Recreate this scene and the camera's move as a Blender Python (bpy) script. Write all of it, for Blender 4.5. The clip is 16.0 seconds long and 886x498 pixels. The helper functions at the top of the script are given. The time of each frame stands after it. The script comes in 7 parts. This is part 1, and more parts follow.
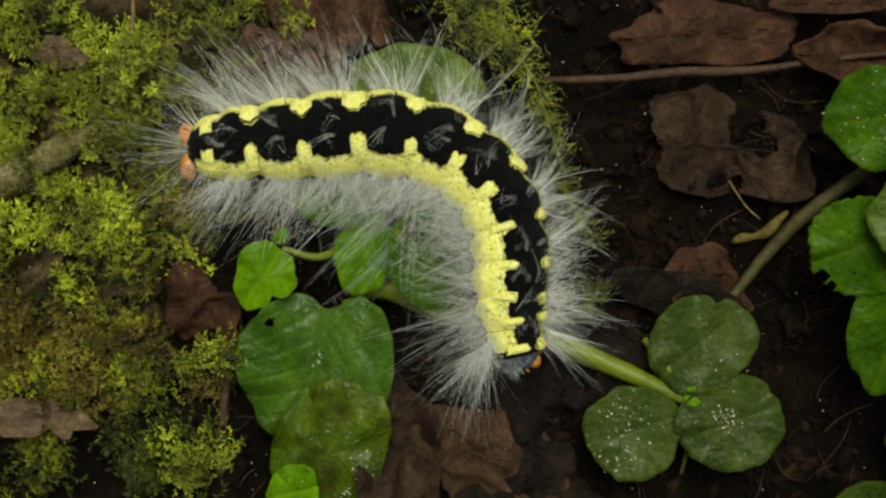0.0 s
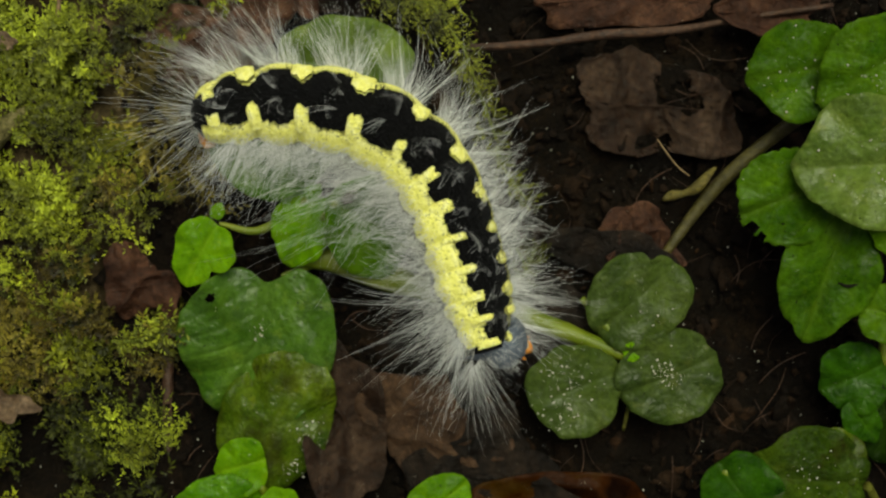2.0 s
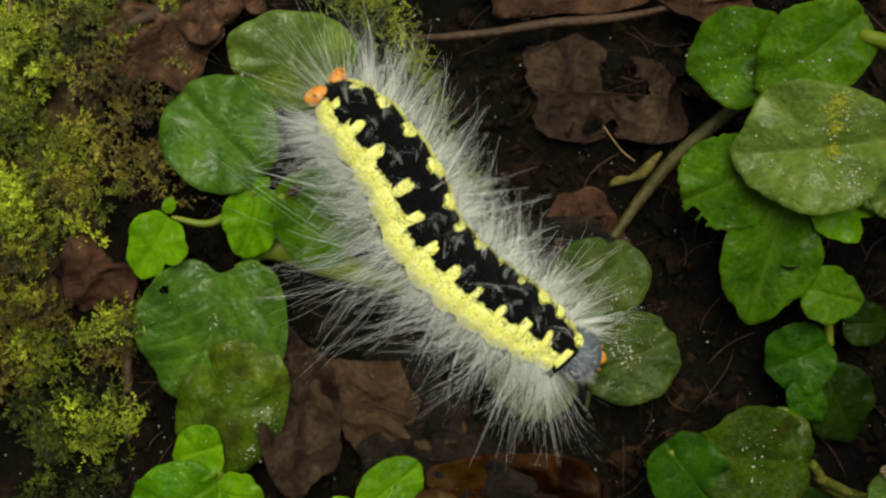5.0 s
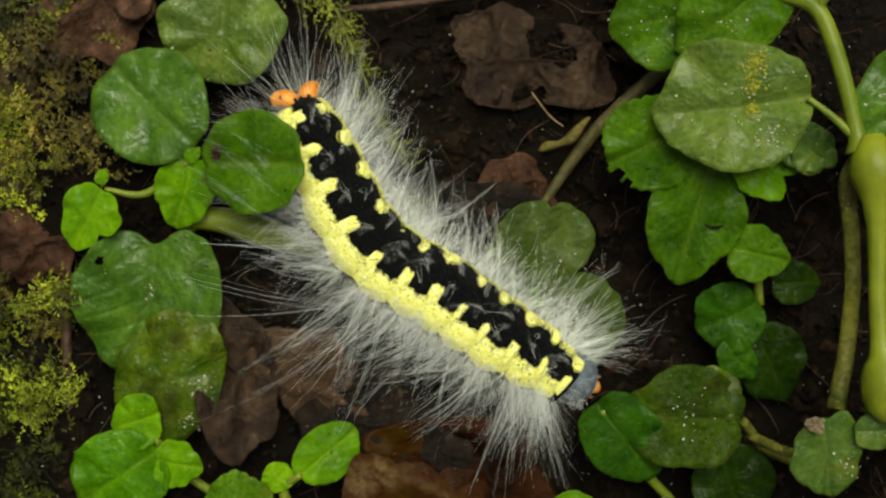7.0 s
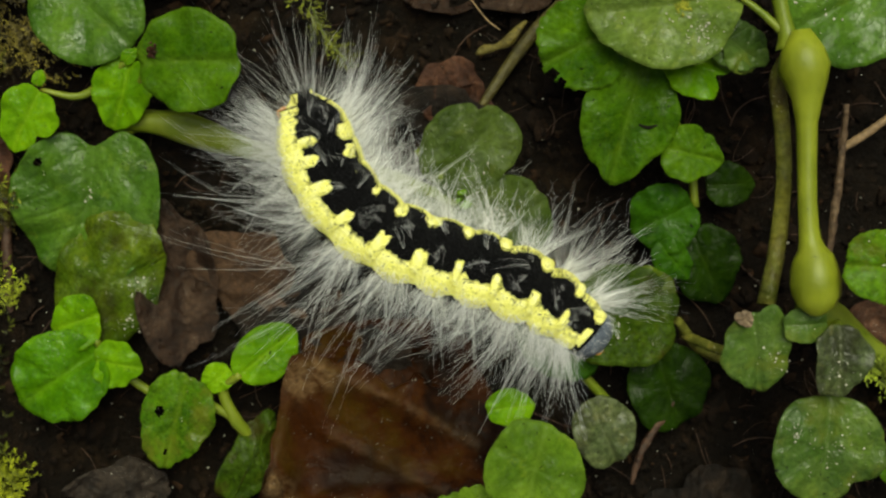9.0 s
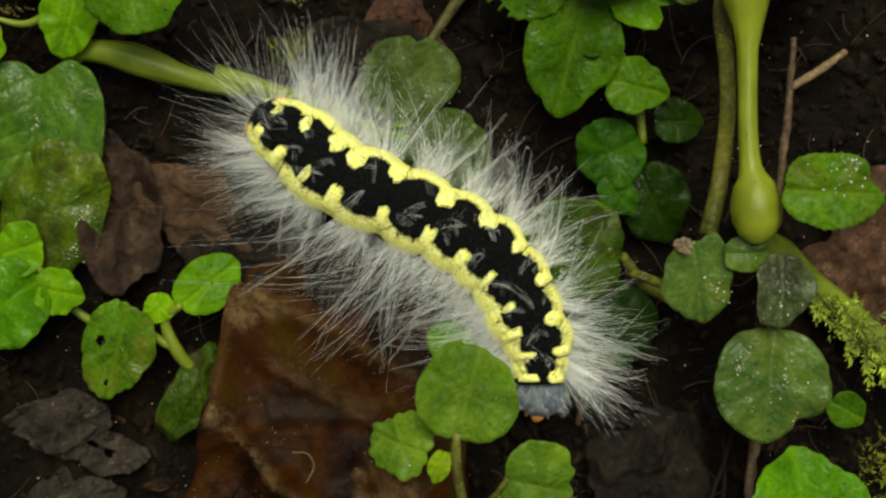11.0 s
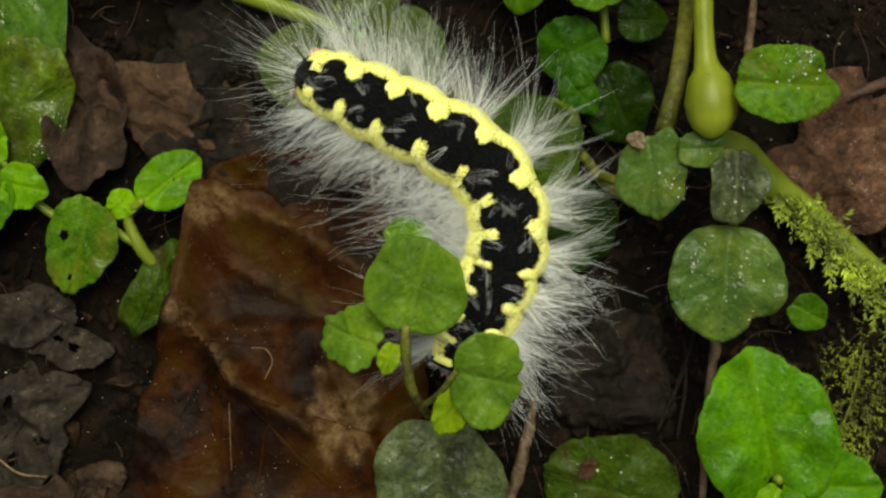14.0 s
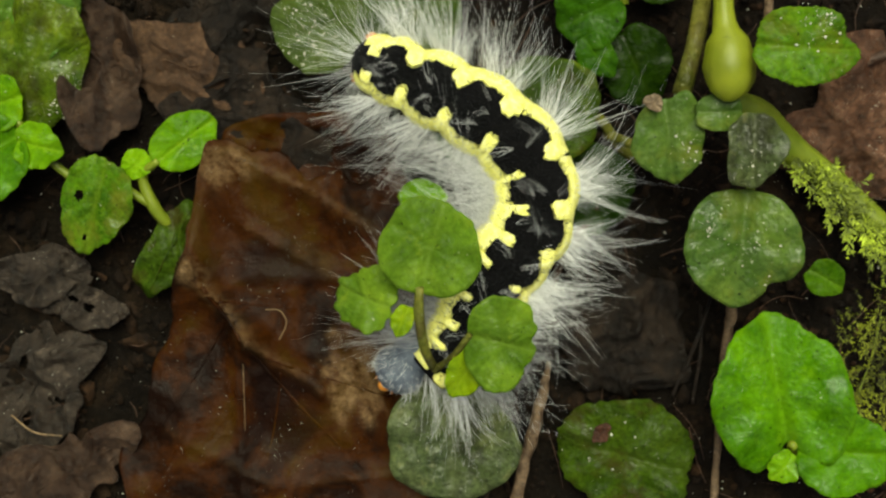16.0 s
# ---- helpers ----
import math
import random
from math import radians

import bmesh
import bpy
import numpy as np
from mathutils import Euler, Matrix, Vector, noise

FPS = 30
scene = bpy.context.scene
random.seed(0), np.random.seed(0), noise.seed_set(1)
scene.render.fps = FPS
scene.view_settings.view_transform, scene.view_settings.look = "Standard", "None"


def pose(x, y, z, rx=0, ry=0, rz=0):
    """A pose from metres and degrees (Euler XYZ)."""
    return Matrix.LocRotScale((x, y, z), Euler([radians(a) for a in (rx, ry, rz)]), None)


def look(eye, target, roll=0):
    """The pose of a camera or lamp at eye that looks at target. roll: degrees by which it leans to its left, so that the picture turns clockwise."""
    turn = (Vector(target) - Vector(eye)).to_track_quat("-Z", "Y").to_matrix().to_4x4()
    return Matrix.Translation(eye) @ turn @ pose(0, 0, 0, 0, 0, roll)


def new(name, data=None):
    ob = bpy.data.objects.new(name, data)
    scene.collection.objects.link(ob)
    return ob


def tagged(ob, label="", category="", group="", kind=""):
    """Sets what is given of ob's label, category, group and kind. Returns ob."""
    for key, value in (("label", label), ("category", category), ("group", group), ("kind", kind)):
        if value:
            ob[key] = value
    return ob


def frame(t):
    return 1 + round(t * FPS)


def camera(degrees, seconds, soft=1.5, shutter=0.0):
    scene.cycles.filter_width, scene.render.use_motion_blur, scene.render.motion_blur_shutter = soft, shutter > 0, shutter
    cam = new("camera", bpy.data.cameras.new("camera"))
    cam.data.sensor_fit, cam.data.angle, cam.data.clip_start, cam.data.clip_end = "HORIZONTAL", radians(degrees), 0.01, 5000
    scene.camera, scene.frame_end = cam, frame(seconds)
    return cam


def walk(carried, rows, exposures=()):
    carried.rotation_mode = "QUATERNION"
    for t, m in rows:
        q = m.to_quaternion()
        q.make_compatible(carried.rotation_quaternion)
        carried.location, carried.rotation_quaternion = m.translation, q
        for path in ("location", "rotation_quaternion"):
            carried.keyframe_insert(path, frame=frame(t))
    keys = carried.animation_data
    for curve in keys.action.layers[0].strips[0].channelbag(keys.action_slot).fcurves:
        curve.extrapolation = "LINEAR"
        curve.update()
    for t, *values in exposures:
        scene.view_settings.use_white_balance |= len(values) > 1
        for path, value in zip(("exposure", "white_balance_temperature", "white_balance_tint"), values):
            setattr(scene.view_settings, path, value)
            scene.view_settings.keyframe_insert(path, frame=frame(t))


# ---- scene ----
MM = 0.001


def mm(x, y, z, rx=0, ry=0, rz=0):
    """A pose from millimetres and degrees."""
    return pose(x * MM, y * MM, z * MM, rx, ry, rz)


# ---- camera ----
cam = camera(35, 16.0, soft=2.4)
walk(cam, [
    (0, mm(0.000, 0.000, 133.207, 0.001, 0.000, 0.000)),
    (0.5, mm(-0.190, 0.105, 133.693, -0.304, -0.394, -0.150)),
    (1, mm(-0.068, -0.202, 134.379, -0.205, -0.914, -0.563)),
    (1.5, mm(-0.137, -0.403, 134.656, -0.658, -1.787, -1.296)),
    (2, mm(-0.111, -2.342, 134.642, -0.286, -2.591, -2.460)),
    (2.5, mm(-0.131, -0.280, 134.956, -1.452, -2.978, -2.863)),
    (3, mm(-3.137, 0.778, 135.016, -1.853, -4.538, -2.857)),
    (3.5, mm(1.797, 0.115, 136.253, -1.802, -3.131, -3.347)),
    (3.7, mm(1.981, 0.678, 137.042, -2.221, -2.978, -2.782)),
    (5.8, mm(12.115, -1.019, 138.302, -1.652, -0.698, -4.051)),
    (6, mm(12.860, -1.365, 138.844, -1.740, -0.750, -4.210)),
    (6.5, mm(16.306, -3.057, 139.321, -1.648, -0.421, -4.496)),
    (7, mm(15.549, -4.819, 139.835, -1.445, -1.008, -4.502)),
    (7.5, mm(16.549, -7.173, 140.974, -1.319, -1.121, -4.606)),
    (8, mm(18.710, -9.837, 141.136, -1.350, -1.101, -4.754)),
    (8.5, mm(19.530, -10.997, 141.682, -1.878, -1.404, -4.797)),
    (9, mm(19.863, -12.642, 141.392, -2.452, -1.589, -4.625)),
    (9.5, mm(19.394, -12.861, 141.756, -3.138, -2.241, -4.577)),
    (9.7, mm(20.063, -14.097, 141.847, -3.118, -2.303, -4.607)),
    (11.8, mm(34.055, -31.361, 140.540, 1.165, 1.798, -3.592)),
    (12, mm(34.951, -31.990, 140.706, 0.885, 1.926, -3.780)),
    (12.5, mm(35.616, -32.096, 140.543, 0.181, 1.642, -3.701)),
    (13, mm(36.372, -32.530, 140.313, -0.397, 1.294, -3.809)),
    (13.5, mm(35.736, -33.032, 140.943, -0.888, 1.576, -3.509)),
    (14, mm(38.452, -33.276, 140.711, -1.634, 2.487, -3.445)),
    (14.5, mm(37.473, -33.054, 140.562, -2.280, 2.220, -3.454)),
    (15, mm(37.141, -33.336, 140.866, -2.448, 2.283, -3.212)),
    (15.5, mm(38.185, -33.489, 140.349, -2.915, 2.661, -3.160)),
    (16, mm(39.071, -33.480, 140.077, -3.078, 3.374, -3.068)),
], exposures=[(0, -0.12), (3.5, 0.02), (6, 0.22), (9.5, 0.32), (12.5, 0.24), (14, 0.36), (15, 0.54), (16, 0.66)])

# ---- light: an overcast forest sky, brightest overhead ----
world = bpy.data.worlds.new("sky")
scene.world = world
world.use_nodes = True
wn = world.node_tree
sky = wn.nodes.new("ShaderNodeTexSky")
sky.sky_type, sky.sun_disc = "NISHITA", False
sky.sun_elevation, sky.sun_rotation = radians(62), radians(20)
sky.air_density, sky.dust_density = 1.0, 3.0
wn.nodes["Background"].inputs["Strength"].default_value = 0.06
grey = wn.nodes.new("ShaderNodeHueSaturation")  # cloud takes the blue out of the sky
grey.inputs["Saturation"].default_value = 0.12
wn.links.new(sky.outputs["Color"], grey.inputs["Color"])
wn.links.new(grey.outputs["Color"], wn.nodes["Background"].inputs["Color"])
sun = new("sun", bpy.data.lights.new("sun", "SUN"))
sun.data.energy, sun.data.angle, sun.data.color = 3.2, radians(40), (0.965, 0.985, 0.715)
sun.matrix_world = look((0.02, 0.10, 0.25), (0, 0, 0))



# ---- materials ----
def nodes_of(name, rough=0.6, spec=0.4):
    m = bpy.data.materials.new(name)
    m.use_nodes = True
    nt = m.node_tree
    b = nt.nodes["Principled BSDF"]
    b.inputs["Roughness"].default_value = rough
    b.inputs["Specular IOR Level"].default_value = spec
    return m, nt, b


def coords(nt, kind="Object"):
    return nt.nodes.new("ShaderNodeTexCoord").outputs[kind]


def noise_at(nt, vec, feature, detail=4.0, rough=0.55, distort=0.0):
    """Noise with features of about that many millimetres."""
    n = nt.nodes.new("ShaderNodeTexNoise")
    n.inputs["Scale"].default_value = 1000.0 / feature
    n.inputs["Detail"].default_value, n.inputs["Roughness"].default_value = detail, rough
    n.inputs["Distortion"].default_value = distort
    nt.links.new(vec, n.inputs["Vector"])
    return n.outputs["Fac"]


def ramp(nt, fac, stops, constant=False):
    r = nt.nodes.new("ShaderNodeValToRGB")
    e = r.color_ramp.elements
    while len(e) < len(stops):
        e.new(0.5)
    for el, (p, c) in zip(e, stops):
        el.position, el.color = p, (*c, 1)
    if constant:
        r.color_ramp.interpolation = "CONSTANT"
    nt.links.new(fac, r.inputs["Fac"])
    return r.outputs["Color"]


def mixed(nt, fac, a, b, how="MIX"):
    n = nt.nodes.new("ShaderNodeMix")
    n.data_type, n.blend_type = "RGBA", how
    for sock, v in ((n.inputs["Factor"], fac), (n.inputs["A"], a), (n.inputs["B"], b)):
        if isinstance(v, bpy.types.NodeSocket):
            nt.links.new(v, sock)
        elif isinstance(v, tuple):
            sock.default_value = (*v, 1)
        else:
            sock.default_value = v
    return n.outputs["Result"]


def step(nt, fac, lo, hi):
    n = nt.nodes.new("ShaderNodeMapRange")
    n.inputs["From Min"].default_value, n.inputs["From Max"].default_value = lo, hi
    nt.links.new(fac, n.inputs["Value"])
    return n.outputs["Result"]


def bumped(nt, b, height, dist, strength=0.6):
    n = nt.nodes.new("ShaderNodeBump")
    n.inputs["Strength"].default_value, n.inputs["Distance"].default_value = strength, dist * MM
    nt.links.new(height, n.inputs["Height"])
    nt.links.new(n.outputs["Normal"], b.inputs["Normal"])


def attribute(nt, name):
    n = nt.nodes.new("ShaderNodeAttribute")
    n.attribute_name = name
    return n.outputs["Fac"]


def chance(nt, island=False):
    if island:
        return nt.nodes.new("ShaderNodeNewGeometry").outputs["Random Per Island"]
    return nt.nodes.new("ShaderNodeObjectInfo").outputs["Random"]


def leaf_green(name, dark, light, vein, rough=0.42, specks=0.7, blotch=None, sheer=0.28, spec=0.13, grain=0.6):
    """A living leaf: cloudy green with paler veins, yellowing and dull patches, dark pores, wet gloss in places, pale grit."""
    m, nt, b = nodes_of(name, rough, spec)
    v = coords(nt)
    shift = nt.nodes.new("ShaderNodeVectorMath")
    shift.operation = "ADD"
    push = nt.nodes.new("ShaderNodeCombineXYZ")
    nt.links.new(chance(nt), push.inputs["X"])
    nt.links.new(chance(nt), push.inputs["Z"])
    nt.links.new(v, shift.inputs[0])
    nt.links.new(push.outputs["Vector"], shift.inputs[1])
    v = shift.outputs["Vector"]
    c = ramp(nt, noise_at(nt, v, 3.4, 6, 0.62, 0.5), [(0.28, dark), (0.5, tuple((p + q) / 2 for p, q in zip(dark, light))), (0.72, light)])
    cloud = ramp(nt, noise_at(nt, v, 6.5, 3, 0.5, 0.8), [(0.3, (0.58, 0.64, 0.6)), (0.52, (1.0, 1.0, 1.0)), (0.72, (1.4, 1.24, 1.1))])
    c = mixed(nt, 1.0, c, cloud, "MULTIPLY")
    fine = ramp(nt, noise_at(nt, v, 0.55, 4, 0.6), [(0.26, (1 - 0.7 * grain,) * 3), (0.72, (1 + 0.4 * grain,) * 3)])
    c = mixed(nt, 1.0, c, fine, "MULTIPLY")
    net = nt.nodes.new("ShaderNodeTexVoronoi")
    net.feature = "DISTANCE_TO_EDGE"
    net.inputs["Scale"].default_value = 1000 / 0.75
    nt.links.new(v, net.inputs["Vector"])
    lines = step(nt, net.outputs["Distance"], 0.10, 0.0)
    c = mixed(nt, mixed_fac(nt, lines, 0.22 * grain), c, vein)
    if blotch:
        c = mixed(nt, mixed_fac(nt, step(nt, noise_at(nt, v, 4.5, 6, 0.65), 0.5, 0.64), 0.85), c, blotch)
    c = mixed(nt, mixed_fac(nt, attribute(nt, "vein"), 0.34), c, vein)
    age = step(nt, noise_at(nt, v, 2.2, 5, 0.7), 0.58, 0.74)
    c = mixed(nt, mixed_fac(nt, age, 0.5), c, (light[0] * 1.5, light[1] * 1.05, light[2]))
    c = mixed(nt, step(nt, noise_at(nt, v, 0.6, 2), 0.28, 0.24), c, (0.010, 0.014, 0.005))
    c = mixed(nt, mixed_fac(nt, step(nt, noise_at(nt, v, 0.34, 1), 0.27, 0.22), 0.8), c, (0.008, 0.011, 0.004))
    where = step(nt, noise_at(nt, v, 2.6, 3), 0.53, 0.66)
    dust = nt.nodes.new("ShaderNodeMath")
    dust.operation = "MULTIPLY"
    nt.links.new(where, dust.inputs[0])
    nt.links.new(step(nt, noise_at(nt, v, 0.3, 1), specks + 0.05, specks + 0.09), dust.inputs[1])
    c = mixed(nt, dust.outputs["Value"], c, (0.6, 0.6, 0.44))
    nt.links.new(c, b.inputs["Base Color"])
    wet = noise_at(nt, v, 2.4, 5, 0.65, 0.6)
    nt.links.new(ramp(nt, wet, [(0.36, (rough + 0.24,) * 3), (0.62, (max(0.16, rough - 0.18),) * 3)]), b.inputs["Roughness"])
    nt.links.new(ramp(nt, wet, [(0.42, (0.12 * spec,) * 3), (0.68, (min(1.0, 1.7 * spec),) * 3)]), b.inputs["Specular IOR Level"])
    quilt = nt.nodes.new("ShaderNodeMath")
    quilt.operation = "MULTIPLY_ADD"
    nt.links.new(noise_at(nt, v, 1.5, 5, 0.6, 0.4), quilt.inputs[0])
    quilt.inputs[1].default_value = 1.0
    nt.links.new(mixed_fac(nt, net.outputs["Distance"], 0.35), quilt.inputs[2])
    bumped(nt, b, quilt.outputs["Value"], 0.3 + 0.34 * grain, 0.7)
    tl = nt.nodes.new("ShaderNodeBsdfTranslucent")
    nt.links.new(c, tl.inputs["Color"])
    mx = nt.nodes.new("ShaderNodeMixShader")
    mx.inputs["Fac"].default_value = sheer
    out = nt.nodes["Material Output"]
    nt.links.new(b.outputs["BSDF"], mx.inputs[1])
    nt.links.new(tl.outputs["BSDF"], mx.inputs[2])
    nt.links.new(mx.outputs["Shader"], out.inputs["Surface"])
    return m


def mixed_fac(nt, fac, k):
    n = nt.nodes.new("ShaderNodeMath")
    n.operation = "MULTIPLY"
    n.inputs[1].default_value = k
    nt.links.new(fac, n.inputs[0])
    return n.outputs["Value"]


def brown(name, stops, feature=4.0, rough=0.6, relief=0.5, spec=0.4, grit=0.76, island=False, highlight=None, grain=(0.55, 1.3)):
    """Dead leaf, bark or soil: mottled browns with fine relief and pale grit."""
    m, nt, b = nodes_of(name, rough, spec)
    v = coords(nt)
    c = ramp(nt, noise_at(nt, v, feature, 7, 0.65, 0.5), stops)
    c = mixed(nt, 1.0, c, ramp(nt, noise_at(nt, v, 0.45, 4), [(0.3, (grain[0],) * 3), (0.7, (grain[1],) * 3)]), "MULTIPLY")
    if island:
        c = mixed(nt, 1.0, c, ramp(nt, chance(nt, True), [(0.0, (0.35,) * 3), (0.8, (1.0, 1.0, 1.0)), (1.0, (1.9, 1.7, 1.5))]), "MULTIPLY")
    # pale colour painted on folds and patches for the light they catch
    if highlight:
        lit = nt.nodes.new("ShaderNodeMath")
        lit.operation = "MULTIPLY"
        nt.links.new(attribute(nt, "vein"), lit.inputs[0])
        nt.links.new(step(nt, noise_at(nt, v, 1.1, 6, 0.7), 0.34, 0.66), lit.inputs[1])
        c = mixed(nt, lit.outputs["Value"], c, highlight)
        # darker brown mixed in where the sheet marks its dark patches
        c = mixed(nt, mixed_fac(nt, attribute(nt, "dark_patch"), 0.8), c, (0.0055, 0.002, 0.0012))
    clump = nt.nodes.new("ShaderNodeMath")
    clump.operation = "MULTIPLY"
    nt.links.new(step(nt, noise_at(nt, v, 3.5, 4), 0.46, 0.62), clump.inputs[0])
    nt.links.new(step(nt, noise_at(nt, v, 0.19, 1), grit - 0.03, grit + 0.03), clump.inputs[1])
    c = mixed(nt, clump.outputs["Value"], c, (0.5, 0.47, 0.4))
    nt.links.new(c, b.inputs["Base Color"])
    nt.links.new(ramp(nt, noise_at(nt, v, 2.0, 4), [(0.3, (max(0.12, rough - 0.2),) * 3), (0.7, (rough + 0.2,) * 3)]), b.inputs["Roughness"])
    bumped(nt, b, noise_at(nt, v, 0.8, 6, 0.65), relief, 0.8)
    return m


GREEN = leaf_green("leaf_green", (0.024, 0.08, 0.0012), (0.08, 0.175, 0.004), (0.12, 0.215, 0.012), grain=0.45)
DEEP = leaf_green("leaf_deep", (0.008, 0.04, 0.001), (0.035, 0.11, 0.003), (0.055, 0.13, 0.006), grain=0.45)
# deep leaf green darkened: shade low among the plants put into the colour
DEEP_SHADED = leaf_green("leaf_deep_shaded", (0.005, 0.016, 0.0006), (0.02, 0.05, 0.002), (0.025, 0.05, 0.003), grain=0.45)
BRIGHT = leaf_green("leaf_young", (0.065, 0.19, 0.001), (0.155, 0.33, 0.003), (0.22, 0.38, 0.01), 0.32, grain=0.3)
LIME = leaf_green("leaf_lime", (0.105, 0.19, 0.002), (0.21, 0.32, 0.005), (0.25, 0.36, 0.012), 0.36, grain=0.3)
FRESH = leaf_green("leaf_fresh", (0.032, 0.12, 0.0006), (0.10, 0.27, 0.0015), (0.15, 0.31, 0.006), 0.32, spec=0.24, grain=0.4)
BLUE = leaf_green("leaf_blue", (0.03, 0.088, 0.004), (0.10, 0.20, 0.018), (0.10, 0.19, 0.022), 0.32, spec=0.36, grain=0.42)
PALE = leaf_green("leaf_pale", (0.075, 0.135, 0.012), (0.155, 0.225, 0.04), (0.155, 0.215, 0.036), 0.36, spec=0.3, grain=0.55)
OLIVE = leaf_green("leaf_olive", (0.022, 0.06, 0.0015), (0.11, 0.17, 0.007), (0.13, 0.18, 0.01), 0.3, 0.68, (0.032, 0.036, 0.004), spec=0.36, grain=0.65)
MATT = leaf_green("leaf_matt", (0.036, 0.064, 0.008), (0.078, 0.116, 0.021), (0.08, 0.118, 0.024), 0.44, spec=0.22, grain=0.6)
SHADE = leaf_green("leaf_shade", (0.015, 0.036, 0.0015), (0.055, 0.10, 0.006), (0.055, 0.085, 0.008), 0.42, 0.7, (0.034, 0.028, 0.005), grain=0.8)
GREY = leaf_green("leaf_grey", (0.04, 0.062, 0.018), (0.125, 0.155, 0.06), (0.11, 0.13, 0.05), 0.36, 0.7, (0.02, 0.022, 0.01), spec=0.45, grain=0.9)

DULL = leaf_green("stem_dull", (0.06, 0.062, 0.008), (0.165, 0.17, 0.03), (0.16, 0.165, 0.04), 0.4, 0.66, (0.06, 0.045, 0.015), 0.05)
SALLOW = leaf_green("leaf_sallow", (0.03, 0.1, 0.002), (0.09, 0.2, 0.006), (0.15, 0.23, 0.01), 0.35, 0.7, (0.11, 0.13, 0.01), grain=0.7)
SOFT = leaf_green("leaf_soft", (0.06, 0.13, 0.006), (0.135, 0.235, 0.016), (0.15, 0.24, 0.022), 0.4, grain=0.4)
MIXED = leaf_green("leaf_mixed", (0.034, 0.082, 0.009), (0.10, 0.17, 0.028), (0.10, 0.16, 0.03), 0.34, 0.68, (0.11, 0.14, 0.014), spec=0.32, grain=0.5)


def juicy(name, lo, hi):
    """A watery, half clear green stem."""
    m, nt, b = nodes_of(name, 0.42, 0.28)
    v = coords(nt)
    c = ramp(nt, noise_at(nt, v, 4, 3, 0.5), [(0.3, lo), (0.7, hi)])
    c = mixed(nt, step(nt, noise_at(nt, v, 0.5, 3), 0.3, 0.22), c, (0.03, 0.035, 0.005))
    nt.links.new(c, b.inputs["Base Color"])
    b.inputs["Subsurface Weight"].default_value = 0.35
    b.inputs["Subsurface Radius"].default_value = (0.002, 0.0025, 0.0008)
    b.inputs["Subsurface Scale"].default_value = 0.5
    bumped(nt, b, noise_at(nt, v, 1.2, 4), 0.12, 0.5)
    return m


STEM = juicy("stem_green", (0.085, 0.125, 0.004), (0.17, 0.205, 0.014))
BULB = juicy("bulb_green", (0.12, 0.145, 0.005), (0.21, 0.24, 0.013))
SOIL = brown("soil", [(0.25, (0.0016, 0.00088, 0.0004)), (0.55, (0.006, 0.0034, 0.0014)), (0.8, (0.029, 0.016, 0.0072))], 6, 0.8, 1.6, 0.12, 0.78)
ROT = brown("rotten_wood", [(0.3, (0.012, 0.008, 0.003)), (0.5, (0.032, 0.022, 0.009)), (0.72, (0.15, 0.11, 0.055))], 4, 0.8, 1.2, 0.1, 0.76)
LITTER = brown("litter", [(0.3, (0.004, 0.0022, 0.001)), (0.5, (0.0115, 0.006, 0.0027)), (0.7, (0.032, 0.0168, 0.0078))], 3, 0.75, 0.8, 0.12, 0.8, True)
DEAD = brown("dead_leaf", [(0.3, (0.018, 0.0085, 0.0036)), (0.5, (0.056, 0.028, 0.0132)), (0.66, (0.10, 0.054, 0.028)), (0.8, (0.15, 0.09, 0.05))], 4, 0.55, 0.8, 0.25, 0.78)
RUST = brown("dead_leaf_rust", [(0.3, (0.016, 0.005, 0.0022)), (0.5, (0.05, 0.0185, 0.0085)), (0.75, (0.12, 0.052, 0.025))], 3.5, 0.55, 0.7, 0.25, 0.78)
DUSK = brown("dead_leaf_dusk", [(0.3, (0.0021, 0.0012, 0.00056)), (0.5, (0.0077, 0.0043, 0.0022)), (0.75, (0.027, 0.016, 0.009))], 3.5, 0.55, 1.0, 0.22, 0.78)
DRAB = brown("dead_leaf_drab", [(0.3, (0.0049, 0.0033, 0.002)), (0.5, (0.02, 0.013, 0.0078)), (0.62, (0.041, 0.029, 0.02)), (0.75, (0.098, 0.072, 0.051))], 2.4, 0.45, 1.0, 0.3, 0.74)
UMBER = brown("dead_leaf_umber", [(0.3, (0.008, 0.0037, 0.0018)), (0.5, (0.031, 0.0155, 0.008)), (0.75, (0.088, 0.052, 0.031))], 3.5, 0.42, 0.9, 0.25, 0.77)
AMBER = brown("dead_leaf_amber", [(0.3, (0.0032, 0.00088, 0.00024)), (0.42, (0.0072, 0.0021, 0.00032)), (0.52, (0.029, 0.0078, 0.0005)), (0.62, (0.034, 0.016, 0.0006)), (0.72, (0.058, 0.017, 0.0007)), (0.85, (0.08, 0.025, 0.0014))], 10, 0.4, 0.26, 0.07, 0.765, highlight=(0.15, 0.09, 0.04), grain=(0.8, 1.12))
REDDISH = brown("dead_leaf_reddish", [(0.3, (0.018, 0.0075, 0.0035)), (0.5, (0.07, 0.03, 0.015)), (0.75, (0.19, 0.095, 0.055))], 3.0, 0.45, 0.9, 0.25, 0.72)
TAN = brown("dead_leaf_tan", [(0.3, (0.096, 0.064, 0.036)), (0.7, (0.216, 0.152, 0.088))], 2.5, 0.6, 0.3)
TWIG = brown("twig", [(0.3, (0.02, 0.0088, 0.0042)), (0.7, (0.085, 0.04, 0.02))], 2, 0.6, 0.4)
